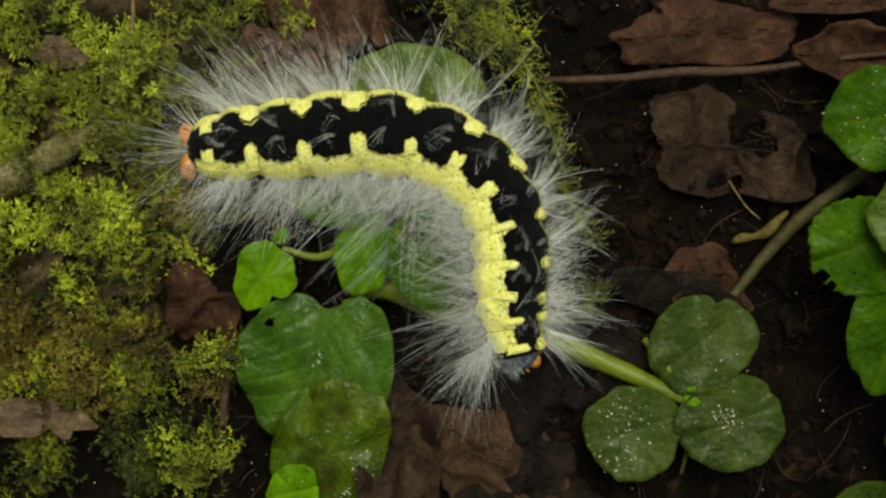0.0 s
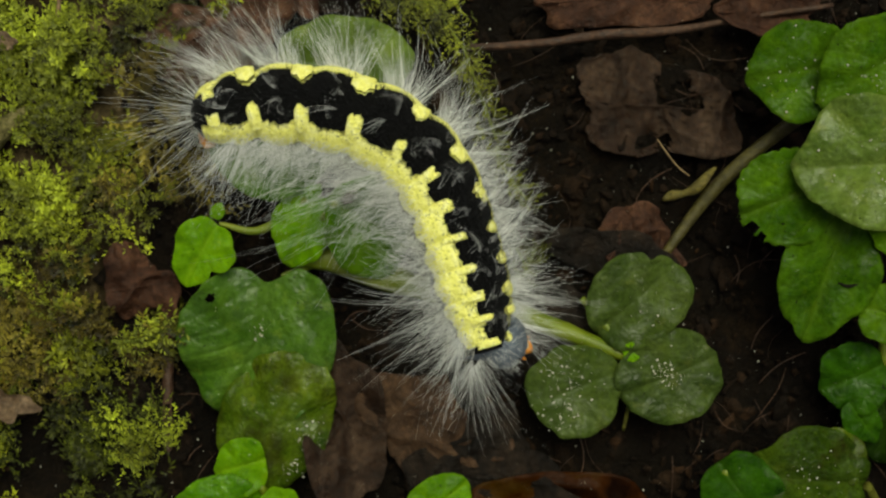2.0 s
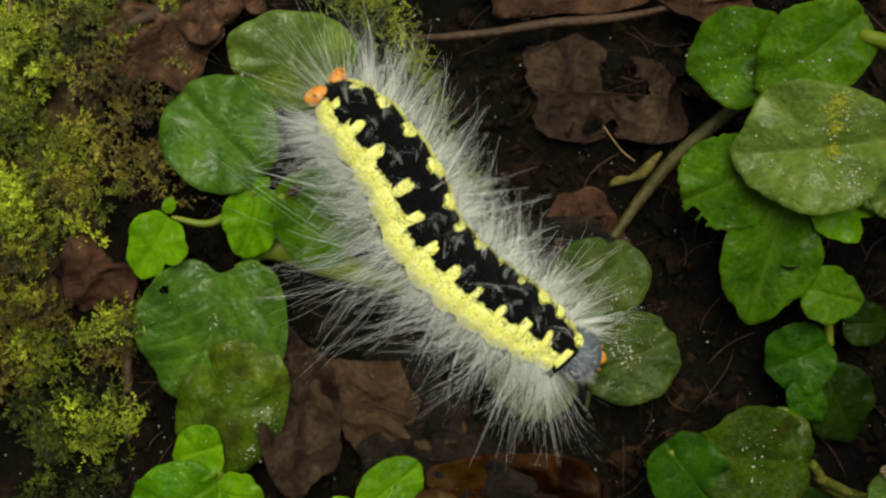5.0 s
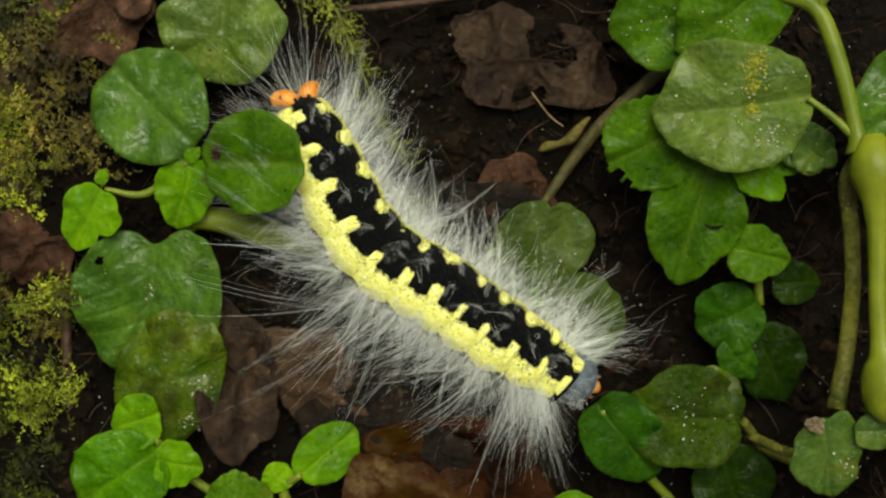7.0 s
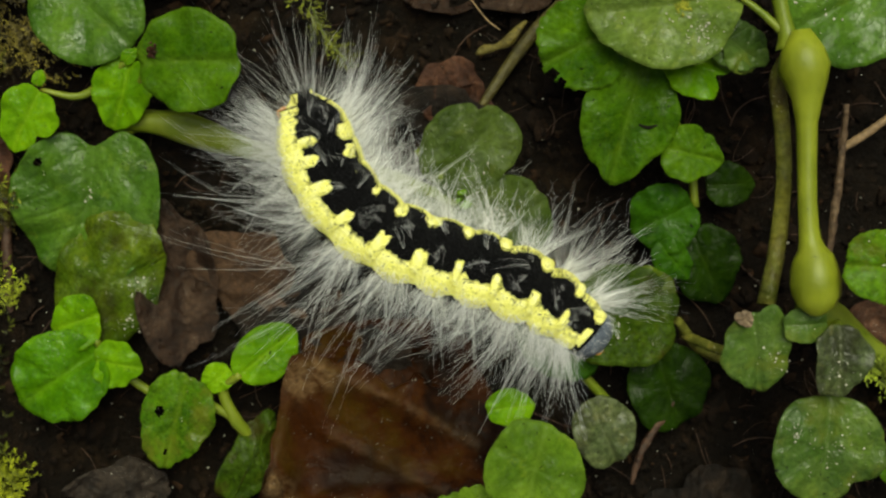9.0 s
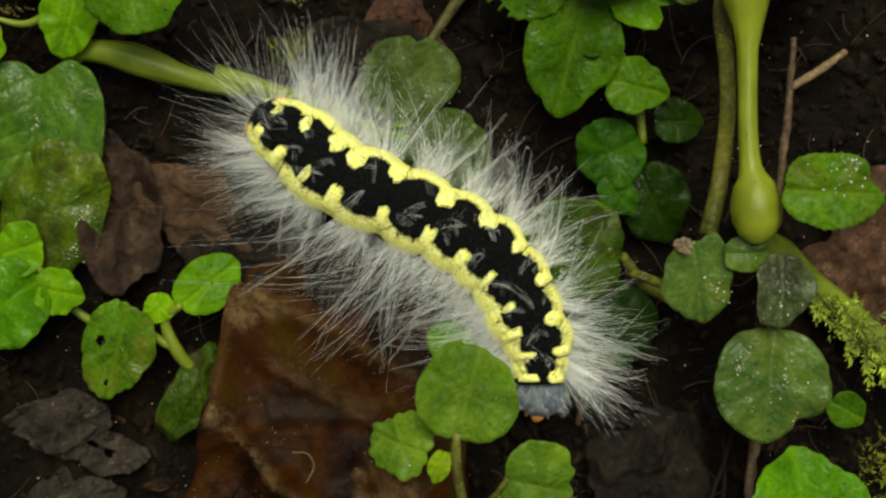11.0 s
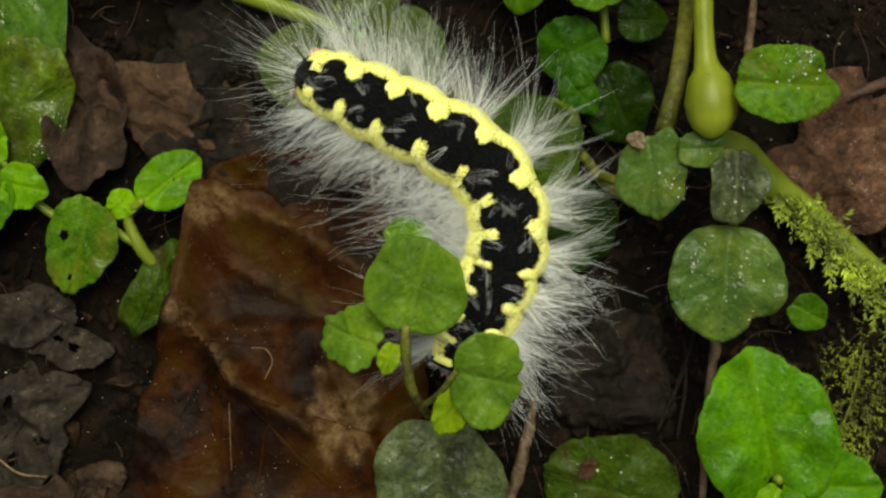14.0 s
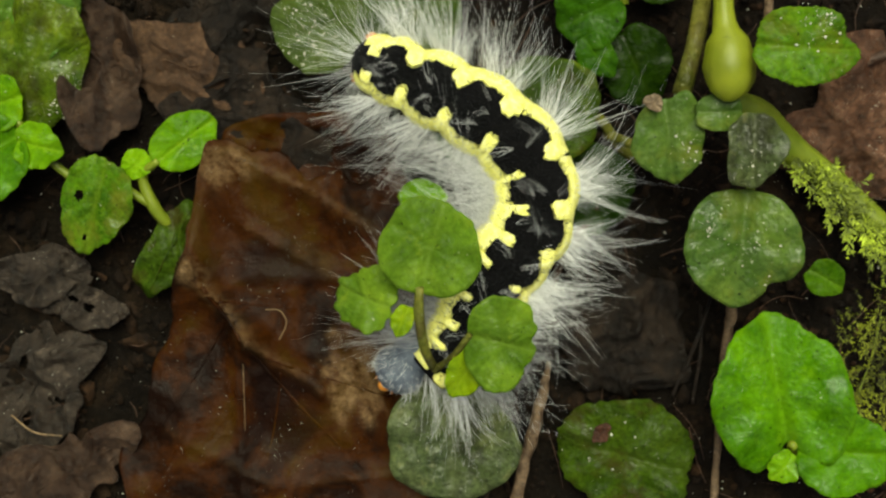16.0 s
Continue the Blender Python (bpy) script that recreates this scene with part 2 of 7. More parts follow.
MOSSY = brown("mossy_stem", [(0.3, (0.04, 0.03, 0.004)), (0.5, (0.11, 0.085, 0.012)), (0.75, (0.2, 0.17, 0.03))], 1.5, 0.6, 0.6)
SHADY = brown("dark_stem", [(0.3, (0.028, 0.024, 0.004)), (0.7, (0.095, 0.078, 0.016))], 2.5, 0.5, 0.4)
STRAW = brown("dry_stem", [(0.3, (0.11, 0.066, 0.028)), (0.7, (0.27, 0.175, 0.085))], 2, 0.6, 0.3)
BARK = brown("pale_bark", [(0.3, (0.045, 0.024, 0.011)), (0.5, (0.10, 0.06, 0.03)), (0.75, (0.19, 0.125, 0.07))], 1.6, 0.6, 0.5)
WOOD = brown("old_wood", [(0.3, (0.05, 0.042, 0.012)), (0.5, (0.16, 0.14, 0.05)), (0.72, (0.32, 0.27, 0.13))], 3, 0.75, 1.2, 0.15)


def moss_green(name, dark, light, young, patchy=0.22):
    """Moss: dull below, paler towards the growing tips, in patches."""
    m, nt, b = nodes_of(name, 0.45, 0.16)
    v = coords(nt)
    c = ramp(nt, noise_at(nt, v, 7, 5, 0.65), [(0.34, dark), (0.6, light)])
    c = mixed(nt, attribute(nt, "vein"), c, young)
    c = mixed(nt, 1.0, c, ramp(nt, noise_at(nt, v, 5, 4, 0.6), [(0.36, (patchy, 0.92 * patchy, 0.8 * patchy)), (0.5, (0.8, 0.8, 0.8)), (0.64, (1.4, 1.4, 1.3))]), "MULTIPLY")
    c = mixed(nt, 1.0, c, ramp(nt, chance(nt, True), [(0, (0.5, 0.5, 0.5)), (0.75, (1.0, 1.0, 1.0)), (1, (1.5, 1.45, 1.4))]), "MULTIPLY")
    nt.links.new(c, b.inputs["Base Color"])
    tl = nt.nodes.new("ShaderNodeBsdfTranslucent")
    nt.links.new(c, tl.inputs["Color"])
    mx = nt.nodes.new("ShaderNodeMixShader")
    mx.inputs["Fac"].default_value = 0.25
    nt.links.new(b.outputs["BSDF"], mx.inputs[1])
    nt.links.new(tl.outputs["BSDF"], mx.inputs[2])
    nt.links.new(mx.outputs["Shader"], nt.nodes["Material Output"].inputs["Surface"])
    return m


MOSS = moss_green("moss", (0.02, 0.017, 0.001), (0.075, 0.08, 0.002), (0.36, 0.41, 0.018), 0.08)
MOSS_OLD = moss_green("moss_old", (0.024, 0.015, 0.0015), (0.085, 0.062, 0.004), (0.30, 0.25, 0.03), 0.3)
MOSS_FRESH = moss_green("moss_fresh", (0.09, 0.10, 0.005), (0.16, 0.19, 0.008), (0.36, 0.42, 0.025), 0.5)
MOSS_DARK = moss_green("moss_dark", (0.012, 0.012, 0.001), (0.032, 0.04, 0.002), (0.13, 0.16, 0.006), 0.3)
MOSS_OLIVE = moss_green("moss_olive", (0.016, 0.018, 0.001), (0.045, 0.052, 0.002), (0.2, 0.23, 0.01), 0.25)
MOSS_LUSH = moss_green("moss_lush", (0.03, 0.045, 0.003), (0.1, 0.13, 0.006), (0.34, 0.44, 0.03), 0.4)
MOSS_YOUNG = moss_green("moss_young", (0.09, 0.10, 0.003), (0.17, 0.2, 0.005), (0.42, 0.5, 0.03), 0.3)


def velvet():
    m, nt, b = nodes_of("black_velvet", 0.75, 0.08)
    v = coords(nt)
    nt.links.new(ramp(nt, noise_at(nt, v, 0.5, 3), [(0.35, (0.0008, 0.0008, 0.001)), (0.75, (0.0035, 0.0032, 0.0036))]), b.inputs["Base Color"])
    bumped(nt, b, noise_at(nt, v, 0.22, 3), 0.25, 1.0)
    b.inputs["Sheen Weight"].default_value = 0.06
    b.inputs["Sheen Roughness"].default_value = 0.4
    b.inputs["Sheen Tint"].default_value = (0.55, 0.57, 0.6, 1)
    return m


def sulphur():
    """Waxy yellow scurf: crumbly, thin in places, peppered with black pits."""
    m, nt, b = nodes_of("sulphur_yellow", 0.6, 0.25)
    v = coords(nt)
    c = ramp(nt, noise_at(nt, v, 0.8, 4), [(0.28, (0.84, 0.81, 0.15)), (0.5, (0.93, 0.90, 0.25)), (0.72, (0.97, 0.95, 0.42))])
    c = mixed(nt, 1.0, c, ramp(nt, noise_at(nt, v, 0.3, 3), [(0.3, (0.88, 0.87, 0.8)), (0.55, (1.0, 1.0, 1.0))]), "MULTIPLY")
    pits = nt.nodes.new("ShaderNodeMath")
    pits.operation = "MULTIPLY"
    nt.links.new(step(nt, noise_at(nt, v, 0.3, 2, 0.5), 0.63, 0.68), pits.inputs[0])
    nt.links.new(step(nt, noise_at(nt, v, 1.5, 2), 0.40, 0.54), pits.inputs[1])
    c = mixed(nt, mixed_fac(nt, pits.outputs["Value"], 0.95), c, (0.03, 0.03, 0.008))
    nt.links.new(c, b.inputs["Base Color"])
    bumped(nt, b, noise_at(nt, v, 0.4, 4, 0.6), 0.4, 1.0)
    return m


def plain(name, lo, hi, feature, rough, spec=0.4, relief=0.1):
    m, nt, b = nodes_of(name, rough, spec)
    v = coords(nt)
    nt.links.new(ramp(nt, noise_at(nt, v, feature, 4), [(0.3, lo), (0.7, hi)]), b.inputs["Base Color"])
    bumped(nt, b, noise_at(nt, v, feature * 0.4, 3), relief, 0.6)
    return m


def hair_white(name, colour, clear):
    m, nt, b = nodes_of(name, 0.4, 0.5)
    c = mixed(nt, 1.0, colour, ramp(nt, chance(nt, True), [(0, (0.6, 0.62, 0.65)), (0.6, (0.95, 0.95, 0.95)), (1, (1.0, 1.0, 1.0))]), "MULTIPLY")
    nt.links.new(c, b.inputs["Base Color"])
    tr = nt.nodes.new("ShaderNodeBsdfTransparent")
    mx = nt.nodes.new("ShaderNodeMixShader")
    mx.inputs["Fac"].default_value = clear
    nt.links.new(b.outputs["BSDF"], mx.inputs[1])
    nt.links.new(tr.outputs["BSDF"], mx.inputs[2])
    nt.links.new(mx.outputs["Shader"], nt.nodes["Material Output"].inputs["Surface"])
    return m


VELVET, SULPHUR = velvet(), sulphur()
HEAD = plain("head_slate", (0.05, 0.062, 0.085), (0.12, 0.14, 0.175), 0.9, 0.55, 0.25)
ORANGE = plain("orange_skin", (0.55, 0.16, 0.015), (0.8, 0.33, 0.04), 0.8, 0.45)
JET = plain("jet", (0.006, 0.006, 0.006), (0.015, 0.015, 0.015), 0.5, 0.25)
PILE = plain("black_pile", (0.002, 0.002, 0.0024), (0.012, 0.012, 0.013), 0.5, 0.6, 0.2)
HAIR = hair_white("white_hair", (0.95, 0.95, 0.93), 0.1)
TUFT = hair_white("grey_hair", (0.84, 0.86, 0.88), 0.25)
CRUST = plain("yellow_crust", (0.14, 0.16, 0.008), (0.34, 0.34, 0.03), 0.5, 0.7)
GRIT = plain("pale_grit", (0.3, 0.28, 0.22), (0.65, 0.62, 0.52), 0.4, 0.6)


# ---- builders ----
def mesh_of(name, verts, faces, material, smooth=True, values=None):
    me = bpy.data.meshes.new(name)
    me.from_pydata([(x * MM, y * MM, z * MM) for x, y, z in verts], [], faces)
    me.materials.append(material)
    if smooth:
        me.polygons.foreach_set("use_smooth", [True] * len(me.polygons))
    if values is not None:
        a = me.attributes.new("vein", "FLOAT", "POINT")
        a.data.foreach_set("value", values)
    return me


def part(name, me, parent, m=None, label="", kind=""):
    """One mesh object under a thing or a part, at the pose m in its parent's space."""
    ob = new(name, me)
    ob.parent = parent
    if m is not None:
        ob.matrix_basis = m
    return tagged(ob, label, kind=kind)


def thing(name, x, y, z, label, category, group=""):
    ob = new(name)
    ob.empty_display_size = 0.002
    ob.matrix_basis = mm(x, y, z)
    return tagged(ob, label, category, group)


def solid(name, me, m, label, category, group="", kind=""):
    ob = new(name, me)
    ob.matrix_basis = m
    return tagged(ob, label, category, group, kind)


def spline(points, n):
    """n + 1 points on a smooth curve through the given ones (the last number of each is a radius)."""
    p = [np.array(q, float) for q in points]
    p = [2 * p[0] - p[1]] + p + [2 * p[-1] - p[-2]]
    out = []
    for i in range(n + 1):
        u = i / n * (len(p) - 3)
        k = min(int(u), len(p) - 4)
        s = u - k
        a, b, c, d = p[k:k + 4]
        out.append(0.5 * (2 * b + (c - a) * s + (2 * a - 5 * b + 4 * c - d) * s * s + (3 * b - a - 3 * c + d) * s ** 3))
    return out


def tube_data(points, n=16, sides=8, rough=0.0, seed=0):
    rng = random.Random(seed)
    ring = spline(points, n)
    verts, faces = [], []
    for i, q in enumerate(ring):
        a, b = ring[max(0, i - 1)], ring[min(n, i + 1)]
        d = Vector((b - a)[:3].tolist()).normalized()
        e = d.cross(Vector((0.2, 0.1, 1))).normalized()
        f = d.cross(e)
        for j in range(sides):
            w = 2 * math.pi * j / sides
            r = float(max(q[3], 0.01)) * (1 + rough * rng.uniform(-1, 1))
            verts.append(tuple(Vector(q[:3].tolist()) + r * (math.cos(w) * e + math.sin(w) * f)))
    for i in range(n):
        for j in range(sides):
            k = (j + 1) % sides
            faces.append((i * sides + j, i * sides + k, (i + 1) * sides + k, (i + 1) * sides + j))
    faces.append(tuple(range(sides))[::-1])
    faces.append(tuple(n * sides + j for j in range(sides)))
    return verts, faces


def tube(name, points, material, n=16, sides=8, rough=0.0, seed=0):
    return mesh_of(name, *tube_data(points, n, sides, rough, seed), material)


def blade(length, width, material, tip=0.12, heart=0.12, scallop=0.015, lobes=9, cup=0.14, fold=0.14, droop=0.1, wobble=0.06, ripple=0.03, thick=0.16, seed=0, rings=11, sides=64, holes=(), bend=None, bites=()):
    """A leaf with its base at the origin, pointing along x: midrib, side veins, cupped and scalloped, with thickness."""
    rng = random.Random(seed)
    ph = [rng.uniform(0, 6.28) for _ in range(8)]
    a, b = length / 2, width / 2
    grid, vein = [], []
    for i in range(rings + 1):
        s = i / rings
        for j in range(sides):
            w = 2 * math.pi * j / sides
            off = abs(math.atan2(math.sin(w), math.cos(w)))
            r = 1 + tip * math.exp(-(off / 0.3) ** 2) - heart * math.exp(-((math.pi - off) / 0.28) ** 2) + 0.06 * math.cos(w + math.pi)
            r += 0.2 * heart * math.exp(-((math.pi - off - 0.6) / 0.32) ** 2)
            r += wobble * (math.sin(2 * w + ph[0]) * 0.5 + math.sin(3 * w + ph[1]) * 0.6 + math.sin(5 * w + ph[2]) * 0.4 + math.sin(8 * w + ph[7]) * 0.22)
            r += 0.012 * math.sin(17 * w + ph[0]) * math.sin(5 * w + ph[6])
            for at, deep, broad in bites:  # notches and lobes of the margin
                turn = math.radians(at) - w
                r -= deep * math.exp(-(math.atan2(math.sin(turn), math.cos(turn)) / math.radians(broad)) ** 2)
            r += scallop * abs(math.sin(lobes * w + ph[3])) * (1 if s > 0.9 else 0.3)
            x, y = a * s * r * math.cos(w), b * s * r * math.sin(w)
            u = x / a
            z = -cup * width * 0.5 * (s * s) * (0.6 + 0.4 * math.sin(2 * w + ph[4])) + fold * abs(y) - droop * length * 0.25 * (u + 1) ** 2 * 0.5
            z += ripple * width * s * s * (math.sin(6 * w + ph[5]) + 0.7 * math.sin(9 * w + ph[6]))
            mid = math.exp(-(y / (0.045 * width + 0.001)) ** 2) * (1 if u > -1.2 else 0)
            side = (x - abs(y) * 0.9 + a) / length * 5.5 + 0.25
            lat = max(0.0, 1 - abs((side % 1) - 0.5) * 7) * (0.6 if s < 0.93 else 0.3)
            z -= 0.03 * width * mid + 0.016 * width * lat
            grid.append((x + a * (1 - heart), y, z))
            vein.append(min(1.0, mid + lat * 0.7 + (0.5 if i == rings else 0)))
    n = len(grid)
    bend = random.Random(seed + 99).uniform(-0.07, 0.07) if bend is None else bend
    bent = []
    for x, y, z in grid:  # the midrib curves sideways
        turn = bend * (1 - 2 * x / length)
        bent.append((x - y * math.sin(turn), bend * x * (1 - x / length) + y * math.cos(turn), z))
    verts = bent + [(x, y, z - thick) for x, y, z in bent]
    faces = []
    for i in range(rings):
        for j in range(sides):
            k = (j + 1) % sides
            q = (i * sides + j, (i + 1) * sides + j, (i + 1) * sides + k, i * sides + k)
            if i == 0:
                q = (0, sides + j, sides + k)
            mx, my = sum(grid[v][0] for v in q) / len(q) / a - 1 + heart, sum(grid[v][1] for v in q) / len(q) / b
            if any((mx - hx) ** 2 + (my - hy) ** 2 < hr * hr for hx, hy, hr in holes):
                continue
            faces.append(q)
            faces.append(tuple(v + n for v in reversed(q)))
    for j in range(sides):
        k = (j + 1) % sides
        o = rings * sides
        faces.append((o + j, o + j + n, o + k + n, o + k))
    return mesh_of("leaf", verts, faces, material, values=vein + vein)


def leaf(plant, x, y, z, heading, pitch, length, width, material, roll=0, label="", **shape):
    """A leaf of a plant: where its base is, which way it points, how far it rises."""
    base = plant.location / MM
    return part("leaf", blade(length, width, material, **shape), plant, mm(x - base[0], y - base[1], z - base[2], roll, -pitch, heading), label)


def grains(blade_ob, along, across, spread, count, seed, size=0.065, crust=None):
    """Pale sand grains caught on a leaf, round a place given as shares of its length and half width."""
    rng = random.Random(seed)
    pts = np.empty(len(blade_ob.data.vertices) * 3)
    blade_ob.data.vertices.foreach_get("co", pts)
    pts = pts.reshape(-1, 3)[: len(blade_ob.data.vertices) // 2] / MM
    long, wide = pts[:, 0].max(), pts[:, 1].max()
    verts, faces = [], []
    for _ in range(int(1.8 * count)):
        x, y = along * long + rng.gauss(0, spread), across * wide + rng.gauss(0, spread)
        near = ((pts[:, 0] - x) ** 2 + (pts[:, 1] - y) ** 2)
        k = int(near.argmin())
        if near[k] > 0.12:
            continue
        z, r, o = float(pts[k, 2]) + 0.06, size * rng.choice((0.4, 0.4, 0.6, 0.6, 0.9, 1.3, 2.2)), len(verts)
        for dx, dy, dz in ((1, 0, 0), (0, 1, 0), (-1, 0, 0), (0, -1, 0), (0, 0, 1), (0, 0, -1)):
            q = r * rng.uniform(0.6, 1.3)
            verts.append((x + dx * q, y + dy * q, z + dz * q))
        faces += [(o + a, o + b, o + c) for a, b, c in ((0, 1, 4), (1, 2, 4), (2, 3, 4), (3, 0, 4), (1, 0, 5), (2, 1, 5), (3, 2, 5), (0, 3, 5))]
    if verts:
        if crust:
            part("crust", mesh_of("crust", verts, faces, crust, False), blade_ob, None, "yellow crust on the leaf" if crust == CRUST else "red-brown crumbs on the leaf base", "stuff")
        else:
            part("grit", mesh_of("grit", verts, faces, GRIT, False), blade_ob, None, "pale grit caught on the leaf", "stuff")
    return blade_ob


def stem(plant, points, material=STEM, name="stem", n=18, rough=0.04, label=""):
    base = plant.location / MM
    pts = [(q[0] - base[0], q[1] - base[1], q[2] - base[2], q[3]) for q in points]
    return part(name, tube(name, pts, material, n, 9, rough, len(points)), plant, None, label)


def torn(length, width, material, seed=0, crumple=0.8, jag=0.12, curl=0.0, thick=0.12, rings=14, sides=60, ridge=0.0, holes=(), cup=0.0):
    """A dead leaf or scrap of one: torn outline, crumpled sheet, raised ribs."""
    rng = random.Random(seed)
    o = Vector((rng.uniform(0, 50), rng.uniform(0, 50), rng.uniform(0, 50)))
    grid = []
    for i in range(rings + 1):
        s = i / rings
        for j in range(sides):
            w = 2 * math.pi * j / sides
            e = Vector((math.cos(w), math.sin(w), 0))
            r = 1 + jag * 2.8 * noise.noise(e * 0.9 + o) + jag * 1.0 * noise.noise(e * 2.6 + o) + jag * 0.22 * noise.noise(e * 8 + o) + jag * 0.14 * noise.noise(e * 25 + o)
            x, y = length / 2 * s * r * e.x, width / 2 * s * r * e.y
            p = Vector((x, y, 0))
            z = crumple * (noise.noise(p / 6 + o) * 2.0 + 1.3 * (1 - abs(2 * noise.noise(p / 5.0 + o * 2))) ** 3 + 1.1 * abs(noise.noise(p / 2.6 + o * 2)) + 0.35 * noise.noise(p / 1.1 + o)) + cup * s * s
            z += curl * s * s * s * (1 + 0.5 * math.sin(2 * w + o.x)) + ridge * math.exp(-(y / 0.5) ** 2)
            for k in (0.35, -0.35, 0.8, -0.8):
                z += 0.35 * ridge * math.exp(-((y - k * x * 0.8 - k * 3) / 0.35) ** 2)
            grid.append((x, y, z))
    n = len(grid)
    verts = grid + [(x, y, z - thick) for x, y, z in grid]
    faces = []
    for i in range(rings):
        for j in range(sides):
            k = (j + 1) % sides
            q = (i * sides + j, (i + 1) * sides + j, (i + 1) * sides + k, i * sides + k)
            if i == 0:
                q = (0, sides + j, sides + k)
            mx, my = sum(grid[v][0] for v in q) / len(q), sum(grid[v][1] for v in q) / len(q)
            if any(((mx - hx) / ha) ** 2 + ((my - hy) / hb) ** 2 < 1 + 0.6 * noise.noise(Vector((mx, my, 3))) for hx, hy, ha, hb in holes):
                continue
            faces.append(q)
            faces.append(tuple(v + n for v in reversed(q)))
    for j in range(sides):
        k = (j + 1) % sides
        m = rings * sides
        faces.append((m + j, m + j + n, m + k + n, m + k))
    return mesh_of("dead_leaf", verts, faces, material)


def dead_leaf(me, m, label, ribs=2, rings=14, sides=60):
    """A dead leaf with its raised midrib and side ribs as parts."""
    ob = solid("dead_leaf", me, m, label, "dead leaf", "dead leaves on the soil")
    co = [v.co / MM for v in me.vertices]
    spokes = [(0, sides // 2), (sides // 12, None), (11 * sides // 12, None), (5 * sides // 12, None), (7 * sides // 12, None)][:1 + ribs]
    for n, (to, fro) in enumerate(spokes):
        line = [co[i * sides + to] for i in range(rings - 1, 0, -max(3, rings // 5))][::-1]
        if fro is not None:
            line = [co[i * sides + fro] for i in range(rings - 1, 0, -max(3, rings // 5))] + line
        size = 0.13 if n == 0 else 0.07
        pts = [(p.x, p.y, p.z - 0.02, size * (1 - 0.6 * k / len(line))) for k, p in enumerate(line)]
        part("midrib" if n == 0 else "side_rib", tube("rib", pts, me.materials[0], 16, 6, 0.15, n), ob)
    return ob


def sheet(corners, material, folds, seed=0, crumple=0.9, n=96, thick=0.14, highlight=(), dark_patches=()):
    """A broad dead leaf between four corners, with raised folds (x0, y0, x1, y1, height, width, painted highlight),
    ragged margins, patches of painted highlight and dark patches (x, y, radius, radius)."""
    o = Vector((seed * 3.1, seed * 1.7, 4))
    a, b, c, d = [Vector(q) for q in corners]
    grid, lit_values, wet = [], [], []
    for i in range(n + 1):
        for j in range(n + 1):
            u, v = i / n, j / n
            lit = 0.0
            rag = 0.035 * noise.noise(Vector((v * 6, seed, u * 6))) + 0.006 * noise.noise(Vector((v * 22, seed, u * 22)))
            u2, v2 = u + rag * (2 * abs(u - 0.5)) ** 4 * 2, v + rag * (2 * abs(v - 0.5)) ** 4 * 2
            p = (a * (1 - u2) + b * u2) * (1 - v2) + (d * (1 - u2) + c * u2) * v2
            f = Vector((p.x, p.y, 0))
            z = p.z + crumple * (noise.noise(f / 8 + o) * 1.0 + 0.45 * (1 - abs(2 * noise.noise(f / 11 + o * 2))) ** 3 + 0.10 * (1 - abs(2 * noise.noise(f / 3.5 + o))) ** 3 + 0.08 * noise.noise(f / 1.1 + o))
            for x0, y0, x1, y1, h, w, gleam in folds:
                e, g = Vector((x1 - x0, y1 - y0, 0)), Vector((p.x - x0, p.y - y0, 0))
                s = max(0.0, min(1.0, g.dot(e) / e.length_squared))
                off = (g - e * s).length
                z += h * math.exp(-(off / w) ** 1.3)
                lit = max(lit, gleam * math.exp(-(off / (0.55 * w)) ** 2))
            for x0, y0, rx, ry in highlight:
                lit = max(lit, 1 / (1 + math.exp(9 * (math.hypot((p.x - x0) / rx, (p.y - y0) / ry) + 0.8 * noise.noise(f / 1.8 + o) - 1))))
            z += 0.10 * noise.noise(Vector((f.x * 0.9 + f.y * 0.5, (f.y - f.x) * 0.16, seed)))
            lit_values.append(lit)
            # wet: share of the dark patch colour at each point
            wet.append(max([1 / (1 + math.exp(7 * (math.hypot((p.x - x0) / rx, (p.y - y0) / ry) + 0.9 * noise.noise(f / 2.6 + o) - 1))) for x0, y0, rx, ry in dark_patches] + [0.0]))
            grid.append((p.x, p.y, z))
    k = len(grid)
    w = n + 1
    verts = grid + [(x, y, z - thick) for x, y, z in grid]
    faces = []
    for i in range(n):
        for j in range(n):
            q = (i * w + j, i * w + j + 1, (i + 1) * w + j + 1, (i + 1) * w + j)
            faces += [tuple(reversed(q)), tuple(m + k for m in q)]
    rim = [i * w for i in range(w)] + [n * w + j for j in range(1, w)] + [i * w + n for i in range(n - 1, -1, -1)] + list(range(n - 1, 0, -1))
    for i, m in enumerate(rim):
        e = rim[(i + 1) % len(rim)]
        faces.append((m, e, e + k, m + k))
    me = mesh_of("blade", verts, faces, material, values=lit_values + lit_values)
    me.attributes.new("dark_patch", "FLOAT", "POINT").data.foreach_set("value", wet + wet)
    return me


def height(x, y):
    """The forest floor: dark soil, rising to a mossy bank in the west."""
    q = Vector((x, y, 0))
    edge = -21 + 4 * noise.noise(Vector((0.3, y / 9, 2)))
    bank = 1 / (1 + math.exp(max(-40, min(40, (x - edge) / 1.8))))
    soil = -8.0 + 1.6 * noise.noise(q / 11) + 1.1 * noise.noise(q / 4.5 + Vector((5, 1, 0))) + 0.5 * noise.noise(q / 1.7) + 0.25 * noise.noise(q / 0.8)
    return soil + bank * (5.0 + 2.2 * noise.noise(q / 7 + Vector((9, 9, 0))) + 1.0 * noise.noise(q / 3))


